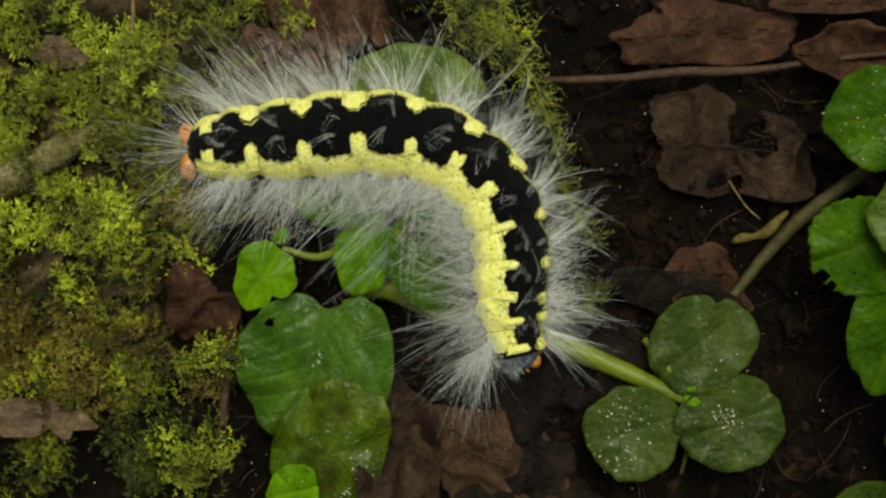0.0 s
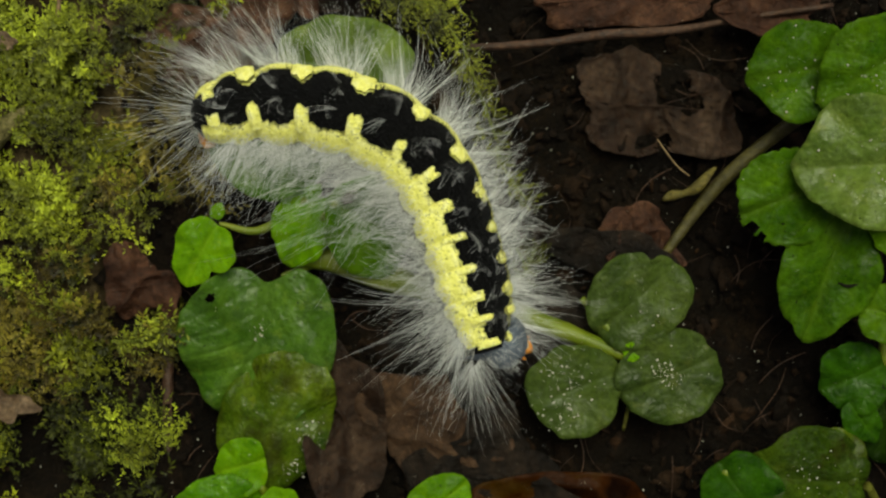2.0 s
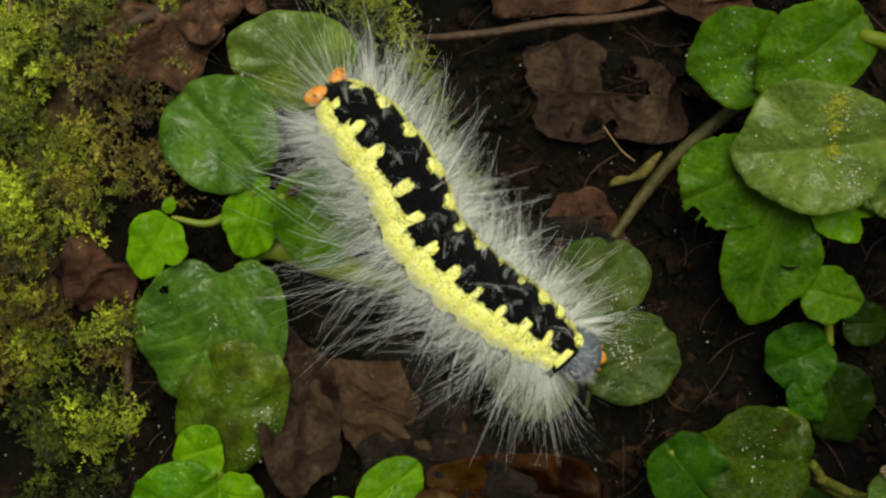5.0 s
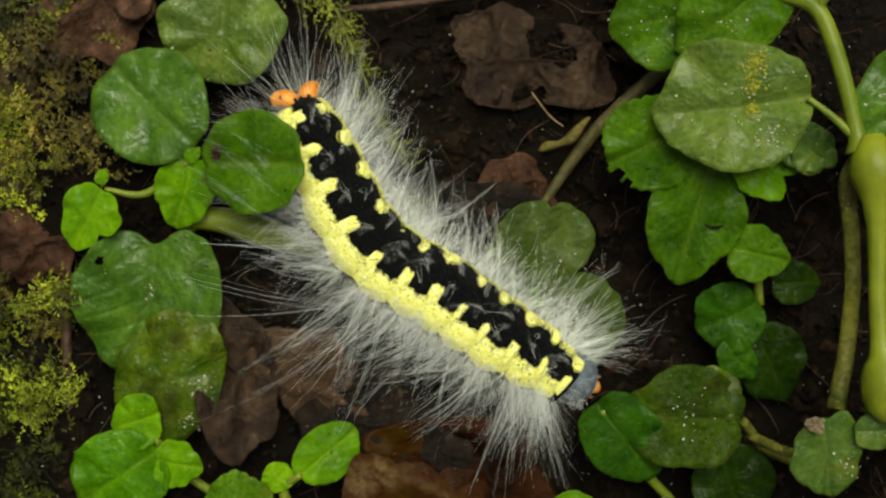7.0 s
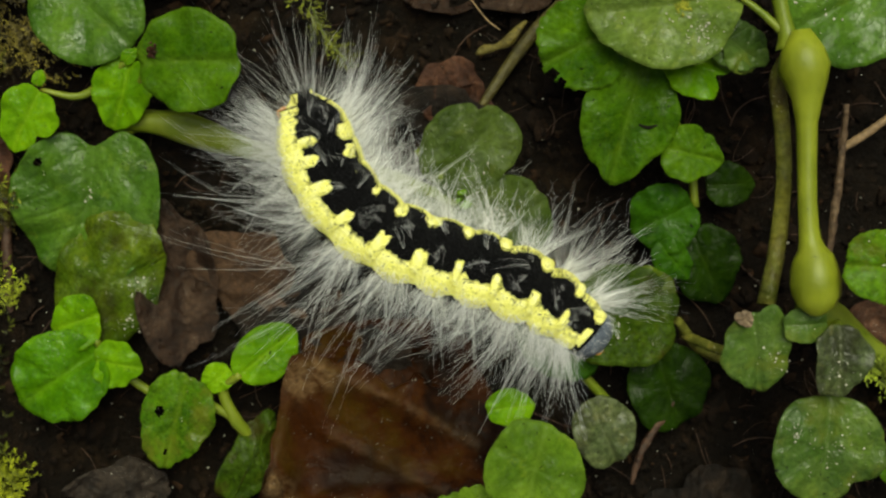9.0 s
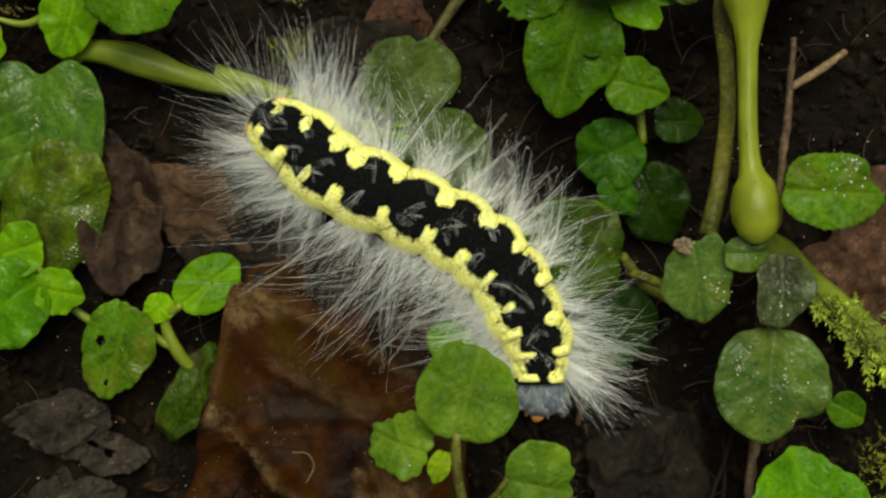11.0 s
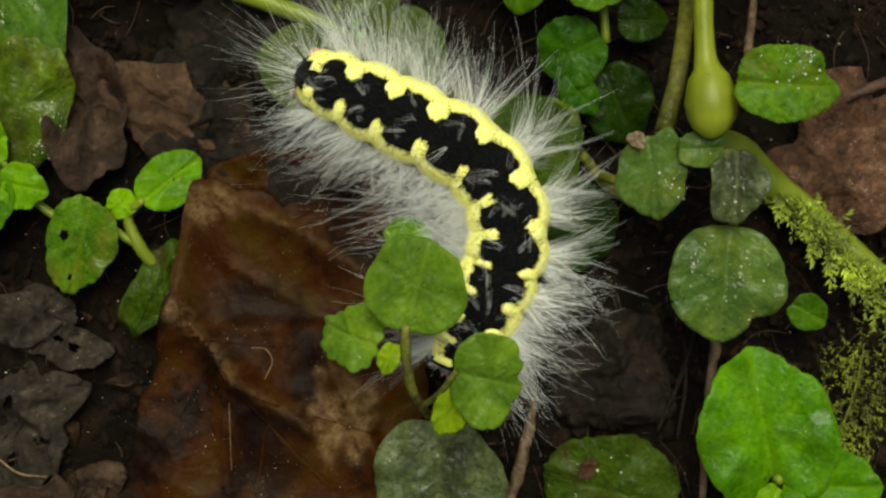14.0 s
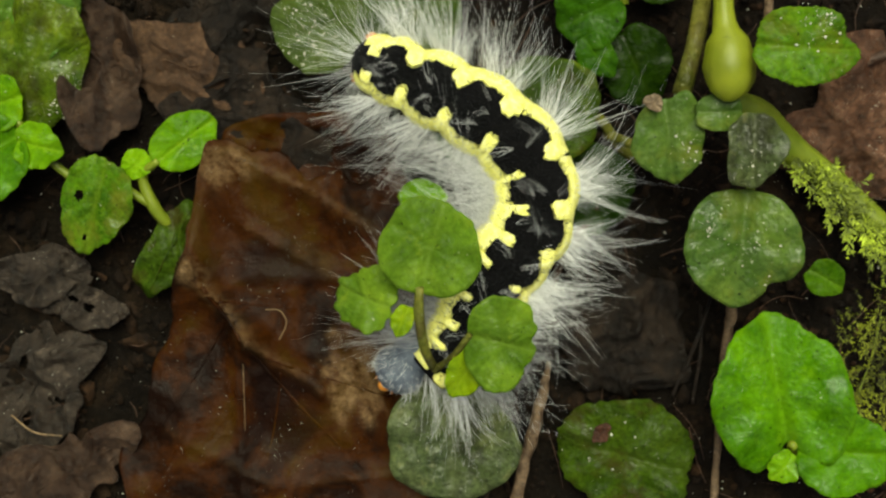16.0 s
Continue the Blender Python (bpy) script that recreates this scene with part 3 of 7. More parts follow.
# ---- the forest floor ----
def ground():
    def line(lo, hi, n):
        far = [0.015, 0.05, 0.2, 0.8, 3.0, 12.0]
        return [lo - 1000 * f for f in reversed(far)] + list(np.linspace(lo, hi, n)) + [hi + 1000 * f for f in far]
    xs, ys = line(-62, 102, 240), line(-88, 46, 200)
    verts = [(x, y, height(x, y)) for y in ys for x in xs]
    w = len(xs)
    faces = [(j * w + i, j * w + i + 1, (j + 1) * w + i + 1, (j + 1) * w + i) for j in range(len(ys) - 1) for i in range(w - 1)]
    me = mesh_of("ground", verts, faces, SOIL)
    me.materials.append(ROT)  # the bank is a rotten log under its moss
    on_bank = [int(verts[f[0]][0] < -23 + 3 * noise.noise(Vector((0.3, verts[f[0]][1] / 5, 2))) and verts[f[0]][0] > -70 and verts[f[0]][1] > -9 + 2 * noise.noise(Vector((verts[f[0]][0] / 3, 1, 2)))) for f in faces]
    me.polygons.foreach_set("material_index", on_bank)
    return solid("ground", me, mm(0, 0, 0), "dark damp forest soil with crumbs and hollows", "ground", kind="structure")


def litter():
    """Countless crumbs and curled scraps of leaf on the soil."""
    rng = random.Random(4)
    verts, faces = [], []
    for _ in range(9000):
        x, y = rng.uniform(-45, 88), rng.uniform(-74, 34)
        if x < -22 and rng.random() < 0.75:
            continue
        size = rng.choice((0.15, 0.2, 0.25, 0.35, 0.45, 0.6, 0.9, 1.5)) * rng.uniform(0.6, 1.3)
        z = height(x, y) + (rng.uniform(0, 0.9) if size < 0.6 else 0)
        n, turn = rng.randint(6, 9), rng.uniform(0, 6.3)
        tilt, lean, long = rng.uniform(-0.6, 0.6), rng.uniform(-0.6, 0.6), rng.uniform(0.3, 1)
        curl = rng.uniform(-0.5, 0.5) / size
        o = len(verts)
        verts.append((x, y, z + 0.3 + 0.15 * size))
        for k in range(n):
            w = 6.2832 * k / n
            r = size * rng.uniform(0.45, 1.2)
            u, v = r * math.cos(w), r * math.sin(w) * long
            dx, dy = u * math.cos(turn) - v * math.sin(turn), u * math.sin(turn) + v * math.cos(turn)
            verts.append((x + dx, y + dy, z + 0.3 + tilt * dx + lean * dy + curl * u * u))
        for k in range(n):
            faces.append((o, o + 1 + k, o + 1 + (k + 1) % n))
        for k in range(n):
            verts.append((verts[o + 1 + k][0], verts[o + 1 + k][1], verts[o + 1 + k][2] - 0.12))
        for k in range(n):
            j = (k + 1) % n
            faces.append((o + 1 + k, o + 1 + n + k, o + 1 + n + j, o + 1 + j))
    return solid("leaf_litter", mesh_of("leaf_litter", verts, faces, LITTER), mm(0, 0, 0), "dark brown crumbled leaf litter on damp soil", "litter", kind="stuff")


def grit():
    rng = random.Random(8)
    verts, faces = [], []
    for _ in range(900):
        x, y, r = rng.uniform(-42, 85), rng.uniform(-72, 30), rng.uniform(0.04, 0.13)
        z = height(x, y) + 0.35
        o = len(verts)
        for dx, dy, dz in ((1, 0, 0), (0, 1, 0), (-1, 0, 0), (0, -1, 0), (0, 0, 1), (0, 0, -1)):
            k = r * rng.uniform(0.6, 1.3)
            verts.append((x + dx * k, y + dy * k, z + dz * k))
        faces += [(o + a, o + b, o + c) for a, b, c in ((0, 1, 4), (1, 2, 4), (2, 3, 4), (3, 0, 4), (1, 0, 5), (2, 1, 5), (3, 2, 5), (0, 3, 5))]
    return solid("sand_grains", mesh_of("sand_grains", verts, faces, GRIT, False), mm(0, 0, 0), "tiny pale sand grains on dark soil", "grit", kind="stuff")


def fibres():
    """Countless fine rootlets and fibres among the litter."""
    rng = random.Random(14)
    verts, faces = [], []
    for _ in range(520):
        x, y, turn, long = rng.uniform(-24, 88), rng.uniform(-72, 32), rng.uniform(0, 6.3), rng.uniform(1.5, 7)
        bend, r = rng.uniform(-0.8, 0.8), rng.uniform(0.02, 0.08)
        pts = []
        for i in range(4):
            s = i / 3 - 0.5
            px, py = x + long * (s * math.cos(turn) - bend * s * s * math.sin(turn)), y + long * (s * math.sin(turn) + bend * s * s * math.cos(turn))
            pts.append((px, py, height(px, py) + 0.55 + rng.uniform(0, 0.5), r * (1 - 0.5 * abs(s))))
        v2, f2 = tube_data(pts, 6, 5)
        faces += [tuple(k + len(verts) for k in f) for f in f2]
        verts += v2
    return solid("rootlets", mesh_of("rootlets", verts, faces, TWIG), mm(0, 0, 0), "fine dark rootlets tangled over the soil", "rootlets", kind="stuff")


def moss_shoot(verts, faces, tips, rng, x, y, z, lean, turn, tall, size, glow=None):
    """A curved shoot feathered with narrow pointed leaflets, opening to a star at the tip."""
    n = max(10, int(tall / 0.11))
    lx, ly = math.cos(turn), math.sin(turn)
    glow = rng.uniform(0.3, 1.1) if glow is None else glow * rng.uniform(0.6, 1.3)
    for i in range(n):
        s = i / (n - 1)
        star = i >= n - 7
        out = lean * tall * (0.35 * s + 0.75 * s * s)
        px, py, pz = x + lx * out, y + ly * out, z + tall * s * (1 - 0.5 * min(1.2, lean) * s)
        w = i * (0.898 if star else 2.4) + rng.uniform(-0.3, 0.3)
        k = size * (rng.uniform(0.85, 1.2) if star else (0.6 + 0.3 * s) * rng.uniform(0.75, 1.25))
        dx, dy, dz = math.cos(w) + 0.4 * lean * lx, math.sin(w) + 0.4 * lean * ly, 0.3 if star else 0.2 + 0.4 * s
        tx, ty = -math.sin(w) * 0.19 * k, math.cos(w) * 0.19 * k
        o = len(verts)
        verts += [(px, py, pz), (px + dx * k * 0.5 + tx, py + dy * k * 0.5 + ty, pz + dz * k * 0.6),
                  (px + dx * k, py + dy * k, pz + dz * k * 0.5), (px + dx * k * 0.5 - tx, py + dy * k * 0.5 - ty, pz + dz * k * 0.6)]
        faces.append((o, o + 1, o + 2, o + 3))
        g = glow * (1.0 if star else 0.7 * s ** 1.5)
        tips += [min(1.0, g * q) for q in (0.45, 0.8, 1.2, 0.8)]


def moss_mat(name, material, inside, count, box, seed, label, size=0.62, rise=0.1):
    """Cushions of moss: shoots that lean outwards from the middle of each domed clump, with gaps between."""
    rng = random.Random(seed)
    verts, faces, tips = [], [], []
    made = 0
    for _ in range(count * 3):
        if made >= count:
            break
        cx, cy = rng.uniform(box[0], box[2]), rng.uniform(box[1], box[3])
        if not inside(cx, cy):
            continue
        lump = noise.noise(Vector((cx / 4.5, cy / 4.5, 3)))
        wide = rng.choice((0.5, 0.7, 0.9, 1.3, 1.9)) * (1 + 0.4 * lump)
        dome, glow = rng.uniform(0.2, 1.0) + 1.5 * wide * rng.uniform(0.4, 1.2), rng.choice((0.1, 0.2, 0.4, 0.8, 1.4))
        leaflet = size * rng.choice((0.7, 0.85, 1.0, 1.25))
        for _ in range(int(6 + 12 * wide * wide)):
            r, w = wide * math.sqrt(rng.random()), rng.uniform(0, 6.283)
            x, y = cx + r * math.cos(w), cy + r * math.sin(w)
            z = height(x, y) + rise + dome * (1 - (r / wide) ** 2)
            moss_shoot(verts, faces, tips, rng, x, y, z, 0.25 + 0.9 * r / wide, w + rng.gauss(0, 0.6), rng.uniform(0.6, 1.5), leaflet * rng.uniform(0.75, 1.2), glow)
            made += 1
    return solid(name, mesh_of(name, verts, faces, material, values=tips), mm(0, 0, 0), label, "moss", kind="stuff")


def moss_strand(points, seed, label, count=90, size=0.6, spread=0.4, material=None):
    """A creeping strand of moss: a thin stem with feathery fronds to both sides."""
    rng = random.Random(seed)
    verts, faces, tips = [], [], []
    line = spline([(*p, 0.2) for p in points], count)
    for i, q in enumerate(line):
        a, b = line[max(0, i - 1)], line[min(count, i + 1)]
        turn = math.atan2(b[1] - a[1], b[0] - a[0])
        side = 1 if i % 2 else -1
        if rng.random() < 0.2:
            continue
        moss_shoot(verts, faces, tips, rng, q[0] + rng.gauss(0, spread), q[1] + rng.gauss(0, spread), q[2] + rng.uniform(-0.2, 0.5), rng.uniform(0.9, 1.5), turn + side * rng.uniform(0.35, 1.1), rng.uniform(0.9, 1.7) * (0.5 + size), 0.85 * size * rng.choice((0.7, 0.85, 1.1)))
    strand = solid("moss_strand", tube("moss_stem", [(*p, 0.12) for p in points], STEM, 30, 6), mm(0, 0, 0), label, "moss")
    part("foliage", mesh_of("foliage", verts, faces, material or MOSS_FRESH, values=tips), strand, None, "feathery moss leaves", "stuff")
    return strand


def bank_moss(x, y):
    lump = noise.noise(Vector((x / 5, y / 5, 1))) + 0.5 * noise.noise(Vector((x / 2, y / 2, 4)))
    edge = -20.5 + 3 * noise.noise(Vector((0.5, y / 5, 7))) if y < 4 else -22.5 + 4 * noise.noise(Vector((0.5, y / 5, 7)))
    if -29 < x < -14 and y > 18.5 + 0.08 * (x + 20):
        return lump > -0.35
    if ((x + 23.6) / 3.6) ** 2 + ((y + 5.8) / 4.6) ** 2 < 1:
        return False
    on_log = abs(y - (3.5 + (x + 43) * 0.62)) < 1.5 and x < -32
    return x < edge and lump > (0.0 if y > 4 else -0.25 if y > -12 else 0.12) and not on_log


def young_moss(x, y):
    """Cushions of fresh growth on the bank."""
    rag = 1 + 0.9 * noise.noise(Vector((x / 2.5, y / 2.5, 31)))
    return any(math.hypot((x - a) / p, (y - b) / q) < rag for a, b, p, q in ((-33.0, 16.0, 5.9, 4.8), (-35.8, 1.8, 5.0, 4.2), (-24.1, -18.4, 2.8, 3.4), (-40.5, 17.5, 3.4, 6.2)))


def edge_moss(x, y):
    """Thin browning moss where the bank runs out on the soil."""
    return x < -14.5 + 1.5 * noise.noise(Vector((1, y / 3, 2))) and noise.noise(Vector((x / 2.5, y / 2.5, 17))) > -0.1


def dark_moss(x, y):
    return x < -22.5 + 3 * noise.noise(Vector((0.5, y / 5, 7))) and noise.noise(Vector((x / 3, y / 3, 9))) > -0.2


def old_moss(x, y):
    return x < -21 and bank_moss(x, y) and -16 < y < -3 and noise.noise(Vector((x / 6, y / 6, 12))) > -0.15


# ---- the caterpillar ----
def hair_data(roots, seed, thick=0.021):
    """Fine tapered curved hairs: (root, direction, length, bend)."""
    rng = random.Random(seed)
    verts, faces = [], []
    n = 5
    for root, way, long, bend in roots:
        p, d = Vector(root), Vector(way).normalized()
        e = d.orthogonal().normalized()
        f = d.cross(e)
        o = len(verts)
        r0 = thick * rng.choice((0.65, 0.75, 0.9, 1.1, 1.6))
        for i in range(n + 1):
            s = i / n
            q = p + d * (long * s) + Vector(bend) * (long * s * s)
            r = r0 * (1 - 0.8 * s)
            for j in range(3):
                w = 2.0944 * j
                verts.append(tuple(q + r * (math.cos(w) * e + math.sin(w) * f)))
        for i in range(n):
            for j in range(3):
                k = (j + 1) % 3
                faces.append((o + i * 3 + j, o + i * 3 + k, o + i * 3 + 3 + k, o + i * 3 + 3 + j))
    return verts, faces


def around(angle, r):
    """The point of a body's cross section at so many degrees from the back, to the left."""
    w = radians(angle)
    return r * math.sin(w), r * math.cos(w) * (0.92 if abs(angle) < 90 else 0.8)


def patch(lo, hi, x0, x1, radius, lift, seed, ragged=1.5, cols=9, rows=7, sunk=0.25):
    """A raised patch of the skin between two edges (in degrees, as functions of x)."""
    rng = random.Random(seed)
    verts, faces = [], []
    for deep in (0, 1):
        for i in range(cols):
            x = x0 + (x1 - x0) * i / (cols - 1)
            a, b = [f(x) + ragged * (1.5 * noise.noise(Vector((x * 1.7, seed * 7.3, q))) + 1.1 * noise.noise(Vector((x * 6.5, seed * 3.1, q))) + rng.uniform(-0.3, 0.3)) for f, q in ((lo, 0), (hi, 5))]
            for j in range(rows):
                s = j / (rows - 1)
                edge = min(1.0, 3.2 * min(s, 1 - s, i / (cols - 1), 1 - i / (cols - 1)) + 0.25)
                y, z = around(a + (b - a) * s, radius(x) + (lift * edge if not deep else -sunk))
                verts.append((x, y, z))
    n = cols * rows
    for i in range(cols - 1):
        for j in range(rows - 1):
            q = (i * rows + j, i * rows + j + 1, (i + 1) * rows + j + 1, (i + 1) * rows + j)
            faces += [q, tuple(v + n for v in reversed(q))]
    rim = [i * rows for i in range(cols)] + [(cols - 1) * rows + j for j in range(1, rows)] + [i * rows + rows - 1 for i in range(cols - 2, -1, -1)] + list(range(rows - 2, 0, -1))
    for k, a in enumerate(rim):
        b = rim[(k + 1) % len(rim)]
        faces.append((a, a + n, b + n, b))
    return verts, faces


def body_loft(half, radius, nose=0.0, n=12, sides=28):
    verts, faces = [], []
    for i in range(n + 1):
        x = -half + 2 * half * i / n
        for j in range(sides):
            y, z = around(360 * j / sides - 180, radius(x))
            verts.append((x, y, z))
    for i in range(n):
        for j in range(sides):
            k = (j + 1) % sides
            faces.append((i * sides + j, i * sides + k, (i + 1) * sides + k, (i + 1) * sides + j))
    faces.append(tuple(range(sides)))
    faces.append(tuple(n * sides + j for j in reversed(range(sides))))
    return verts, faces


def side_hairs(length, count, seed, reach, sweep, big, lean, left=0.92, rise=0.0):
    """The long white hairs of a segment: fans of straight locks from the warts on both flanks."""
    rng = random.Random(seed)
    roots = []
    for side in (-1, 1):
        grow = reach * (lean if side < 0 else left)
        thin = 0.5 + 0.5 * lean ** 2 if side < 0 else 0.8
        for at, lift, share, rel in ((67, 0.7, 0.16, 0.72), (77, 0.32, 0.33, 0.95), (94, 0.0, 0.3, 1.05), (108, -0.2, 0.17, 0.85)):
            x0 = rng.gauss(0, 0.1) * length
            for lock in range(9):
                fan = -0.85 + 1.7 * (lock + rng.uniform(0.0, 1.0)) / 9
                way = Vector((sweep + 0.85 * fan + rng.gauss(0, 0.1), side, lift + (rise if side > 0 else 0) + rng.gauss(0, 0.16))).normalized()
                bend = Vector((rng.gauss(0.35 * sweep - 0.16, 0.14), rng.gauss(0, 0.04), rng.gauss(-0.14, 0.08)))
                far = grow * rel * rng.choice((0.62, 0.75, 0.85, 0.95, 1.08)) * (1 - 0.18 * abs(fan))
                lx = x0 + 0.34 * length * fan
                for _ in range(max(3, int(thin * count * share / 9 * rng.uniform(0.4, 1.6)))):
                    y, z = around(min(118, max(50, at + rng.gauss(0, 5))) * side, big)
                    own = way + Vector([rng.gauss(0, 0.15) for _ in range(3)])
                    curve = bend + 0.5 * (way - own) + Vector([rng.gauss(0, 0.03) for _ in range(3)])
                    long = far * rng.uniform(0.4, 1.12)
                    if rng.random() < 0.03:
                        long, curve = long * 1.45, curve * 1.6
                    roots.append(((lx + rng.gauss(0, 0.3), y * 0.97, z * 0.97), own, long, curve))
    return roots


def long_hairs(length, seed, reach, sweep, big, right, left):
    """The stout bright hairs that stand out beyond the coat, two to five from one root."""
    rng = random.Random(500 + seed)
    roots = []
    for side, grow, count in ((-1, *right), (1, *left)):
        for _ in range(count):
            x0, at = rng.uniform(-0.5, 0.5) * length, rng.uniform(66, 106)
            way = Vector((sweep + rng.gauss(0, 0.4), side, rng.gauss(0.25, 0.3))).normalized()
            bend = Vector((rng.gauss(-0.24, 0.28), rng.gauss(0, 0.1), rng.gauss(-0.22, 0.15)))
            far = reach * grow * rng.uniform(0.75, 1.3)
            for _ in range(rng.choice((2, 3, 3, 4, 5))):
                y, z = around(at * side, big)
                own = way + Vector([rng.gauss(0, 0.07) for _ in range(3)])
                roots.append(((x0 + rng.gauss(0, 0.12), y * 0.97, z * 0.97), own, far * rng.uniform(0.6, 1.05), bend + 0.7 * (way - own)))
    return roots


def under_hairs(length, count, seed, big, sweep):
    """The short fine down at the roots of the long hairs."""
    rng = random.Random(900 + seed)
    roots = []
    for k in range(count):
        side = 1 if k % 2 else -1
        y, z = around(rng.uniform(76, 114) * side, big)
        way = Vector((rng.gauss(sweep, 0.4), side, rng.gauss(0.25, 0.3)))
        roots.append(((rng.uniform(-0.55, 0.55) * length, y * 0.97, z * 0.97), way, rng.uniform(1.6, 3.8), (rng.gauss(0, 0.15), 0, rng.gauss(-0.1, 0.1))))
    return roots


def back_hairs(length, seed, big):
    """Two slim grey pencils of hair on the back of a segment, and shorter ones beside them."""
    rng = random.Random(seed)
    roots = []
    for side in (-1, 1):
        for a0, count, tall in ((rng.uniform(6, 13), 9, 4.2), (rng.uniform(22, 30), 5, 2.6)):
            x0 = rng.uniform(-0.1, 0.22) * length
            lead = Vector((rng.uniform(-0.85, -0.1), side * rng.uniform(-0.1, 0.35), 0.9)).normalized()
            hook = Vector((rng.uniform(-0.7, 0.6), side * rng.choice((-1, 1)) * rng.uniform(0.5, 1.1), -0.5))
            for _ in range(count):
                y, z = around(a0 * side + rng.gauss(0, 1.6), big)
                own = lead + Vector([rng.gauss(0, 0.14) for _ in range(3)])
                roots.append(((x0 + rng.gauss(0, 0.13), y, z * 0.98), own, tall * rng.uniform(0.55, 1.0), hook * rng.uniform(0.7, 1.1) + 0.4 * (lead - own)))
    return roots


def pile(length, seed, radius):
    """Short bristling black hairs of the back."""
    rng = random.Random(700 + seed)
    roots = []
    for _ in range(260):
        x, ang = rng.uniform(-0.62, 0.62) * length, rng.uniform(-45, 45)
        y, z = around(ang, radius(x) * 0.98)
        roots.append(((x, y, z), Vector((rng.gauss(-0.3, 0.5), y * 0.35 + rng.gauss(0, 0.4), 1.0)), rng.uniform(0.35, 0.95), (rng.gauss(-0.3, 0.3), rng.gauss(0, 0.3), -0.2)))
    return roots


def segment(body, k, length, big, count, reach, sweep):
    """One ring of the body: black velvet back, raised yellow flanks and bars, white hairs."""
    half, front = length * 0.5, max(0, k - 6)
    radius = lambda x: big * (1.015 - 0.11 * min(1.1, abs(x) / half) ** 2.2 - 0.1 * max(0, abs(x) / half - 1.1))
    if k < 2:  # narrower towards the tail
        full, narrow = radius, (0.6, 0.16)[k]
        radius = lambda x: full(x) * (1 - narrow * max(0.0, min(1.0, (0.2 * half - x) / (1.5 * half))) ** 1.7)
    seg = part("segment", mesh_of("segment", *body_loft(half * 1.5, radius, n=16), VELVET), body)
    waist = lambda x, far: (46 if far else 41) + (0 if far else 2 * front) - (11 if far else 10) * min(1.0, abs(x) / half) ** 2.4
    ramped = (0.5, 0.3, 0.12)[k] if k < 3 else 0.0
    slim = (1, 0.93, 0.84, 0.74, 0.64)[front]  # the black narrows towards the head
    for side in (-1, 1):
        lo = lambda x: side * slim * waist(x, side > 0)
        hi = lambda x: side * ((102 if side > 0 else 88) + 5 * math.cos(3.1 * x / half))
        part("side_band", mesh_of("side_band", *patch(lo, hi, -half * 1.45, half * (1.45 if k < 10 else 1.05), radius, 0.09, k * 7 + side, 3.4, 57, 12), SULPHUR), seg, None, "sulphur yellow flank with fine black specks")
        w = (0.66 if side < 0 else 1.0) * (1 + 0.12 * (k % 3 - 1)) * (0.72 if k > 5 else 1.0) * min(1, length / 3.6)
        top = min(14 + 1.4 * max(0, k - 4) + k % 2 * 3 + (0 if side < 0 else 4), 41 * slim - 17)
        part("bar", mesh_of("bar", *patch(lambda x: side * (top + (3 * abs((x - half) / w) ** 4 if side < 0 else 11 * abs((x - half) / w) ** 2)), lambda x: side * 52, half - w, half + w, lambda x: (0.985 * big + ramped) * (1 - 0.04 * abs((x - half) / w) ** 3), 0.2, k * 11 + side, 3.6, 17, 10, 0.25 + ramped), SULPHUR), seg, None, "short yellow bar across the black")
    for x, ang in ((-0.1, 14), (-0.1, -14), (0.1, 29), (0.1, -29)):
        y, z = around(ang, big * 0.97)
        part("wart", tube("wart", [(x * length, y * 0.9, z * 0.92, 0.6), (x * length, y * 1.0, z * 1.0, 0.46), (x * length, y * 1.03, z * 1.05, 0.2)], VELVET, 6, 9, 0.1, k), seg)
    part("velvet", mesh_of("velvet", *hair_data(pile(length, k, radius), k + 80, 0.04), PILE), seg, None, "short velvety black pile", "stuff")
    coat = hair_data(side_hairs(length, count, 100 + k, reach, sweep, big, (0.92, 0.94, 0.88, 0.82, 0.74, 0.7, 0.74, 0.78, 0.85, 1.0, 1.0)[k], 0.92 + 0.06 * front, 0.13 * front), k, 0.012)
    part("hair_coat", mesh_of("hair_coat", *coat, HAIR), seg, None, "long silky white hairs", "stuff")
    right, left = ((0.9, 9), (0.92, 10), (0.92, 11), (1.1, 13), (1.5, 15), (1.5, 14), (1.1, 9), (0.95, 9), (0.95, 11), (1.0, 12), (1.0, 12))[k], (0.88 + 0.08 * front, 7 + front)
    part("bristles", mesh_of("bristles", *hair_data(long_hairs(length, k, reach, sweep, big, right, left), k + 40, 0.0165), HAIR), seg, None, "stout bright white hairs standing out of the coat", "stuff")
    part("down", mesh_of("down", *hair_data(under_hairs(length, 190, k, big, sweep), k + 20, 0.0085), TUFT), seg, None, "short pale down at the roots of the hairs", "stuff")
    part("hair_tuft", mesh_of("hair_tuft", *hair_data(back_hairs(length, 300 + k, big), k + 50, 0.0095), HAIR), seg, None, "slim curled white hair pencils on the back", "stuff")
    return seg


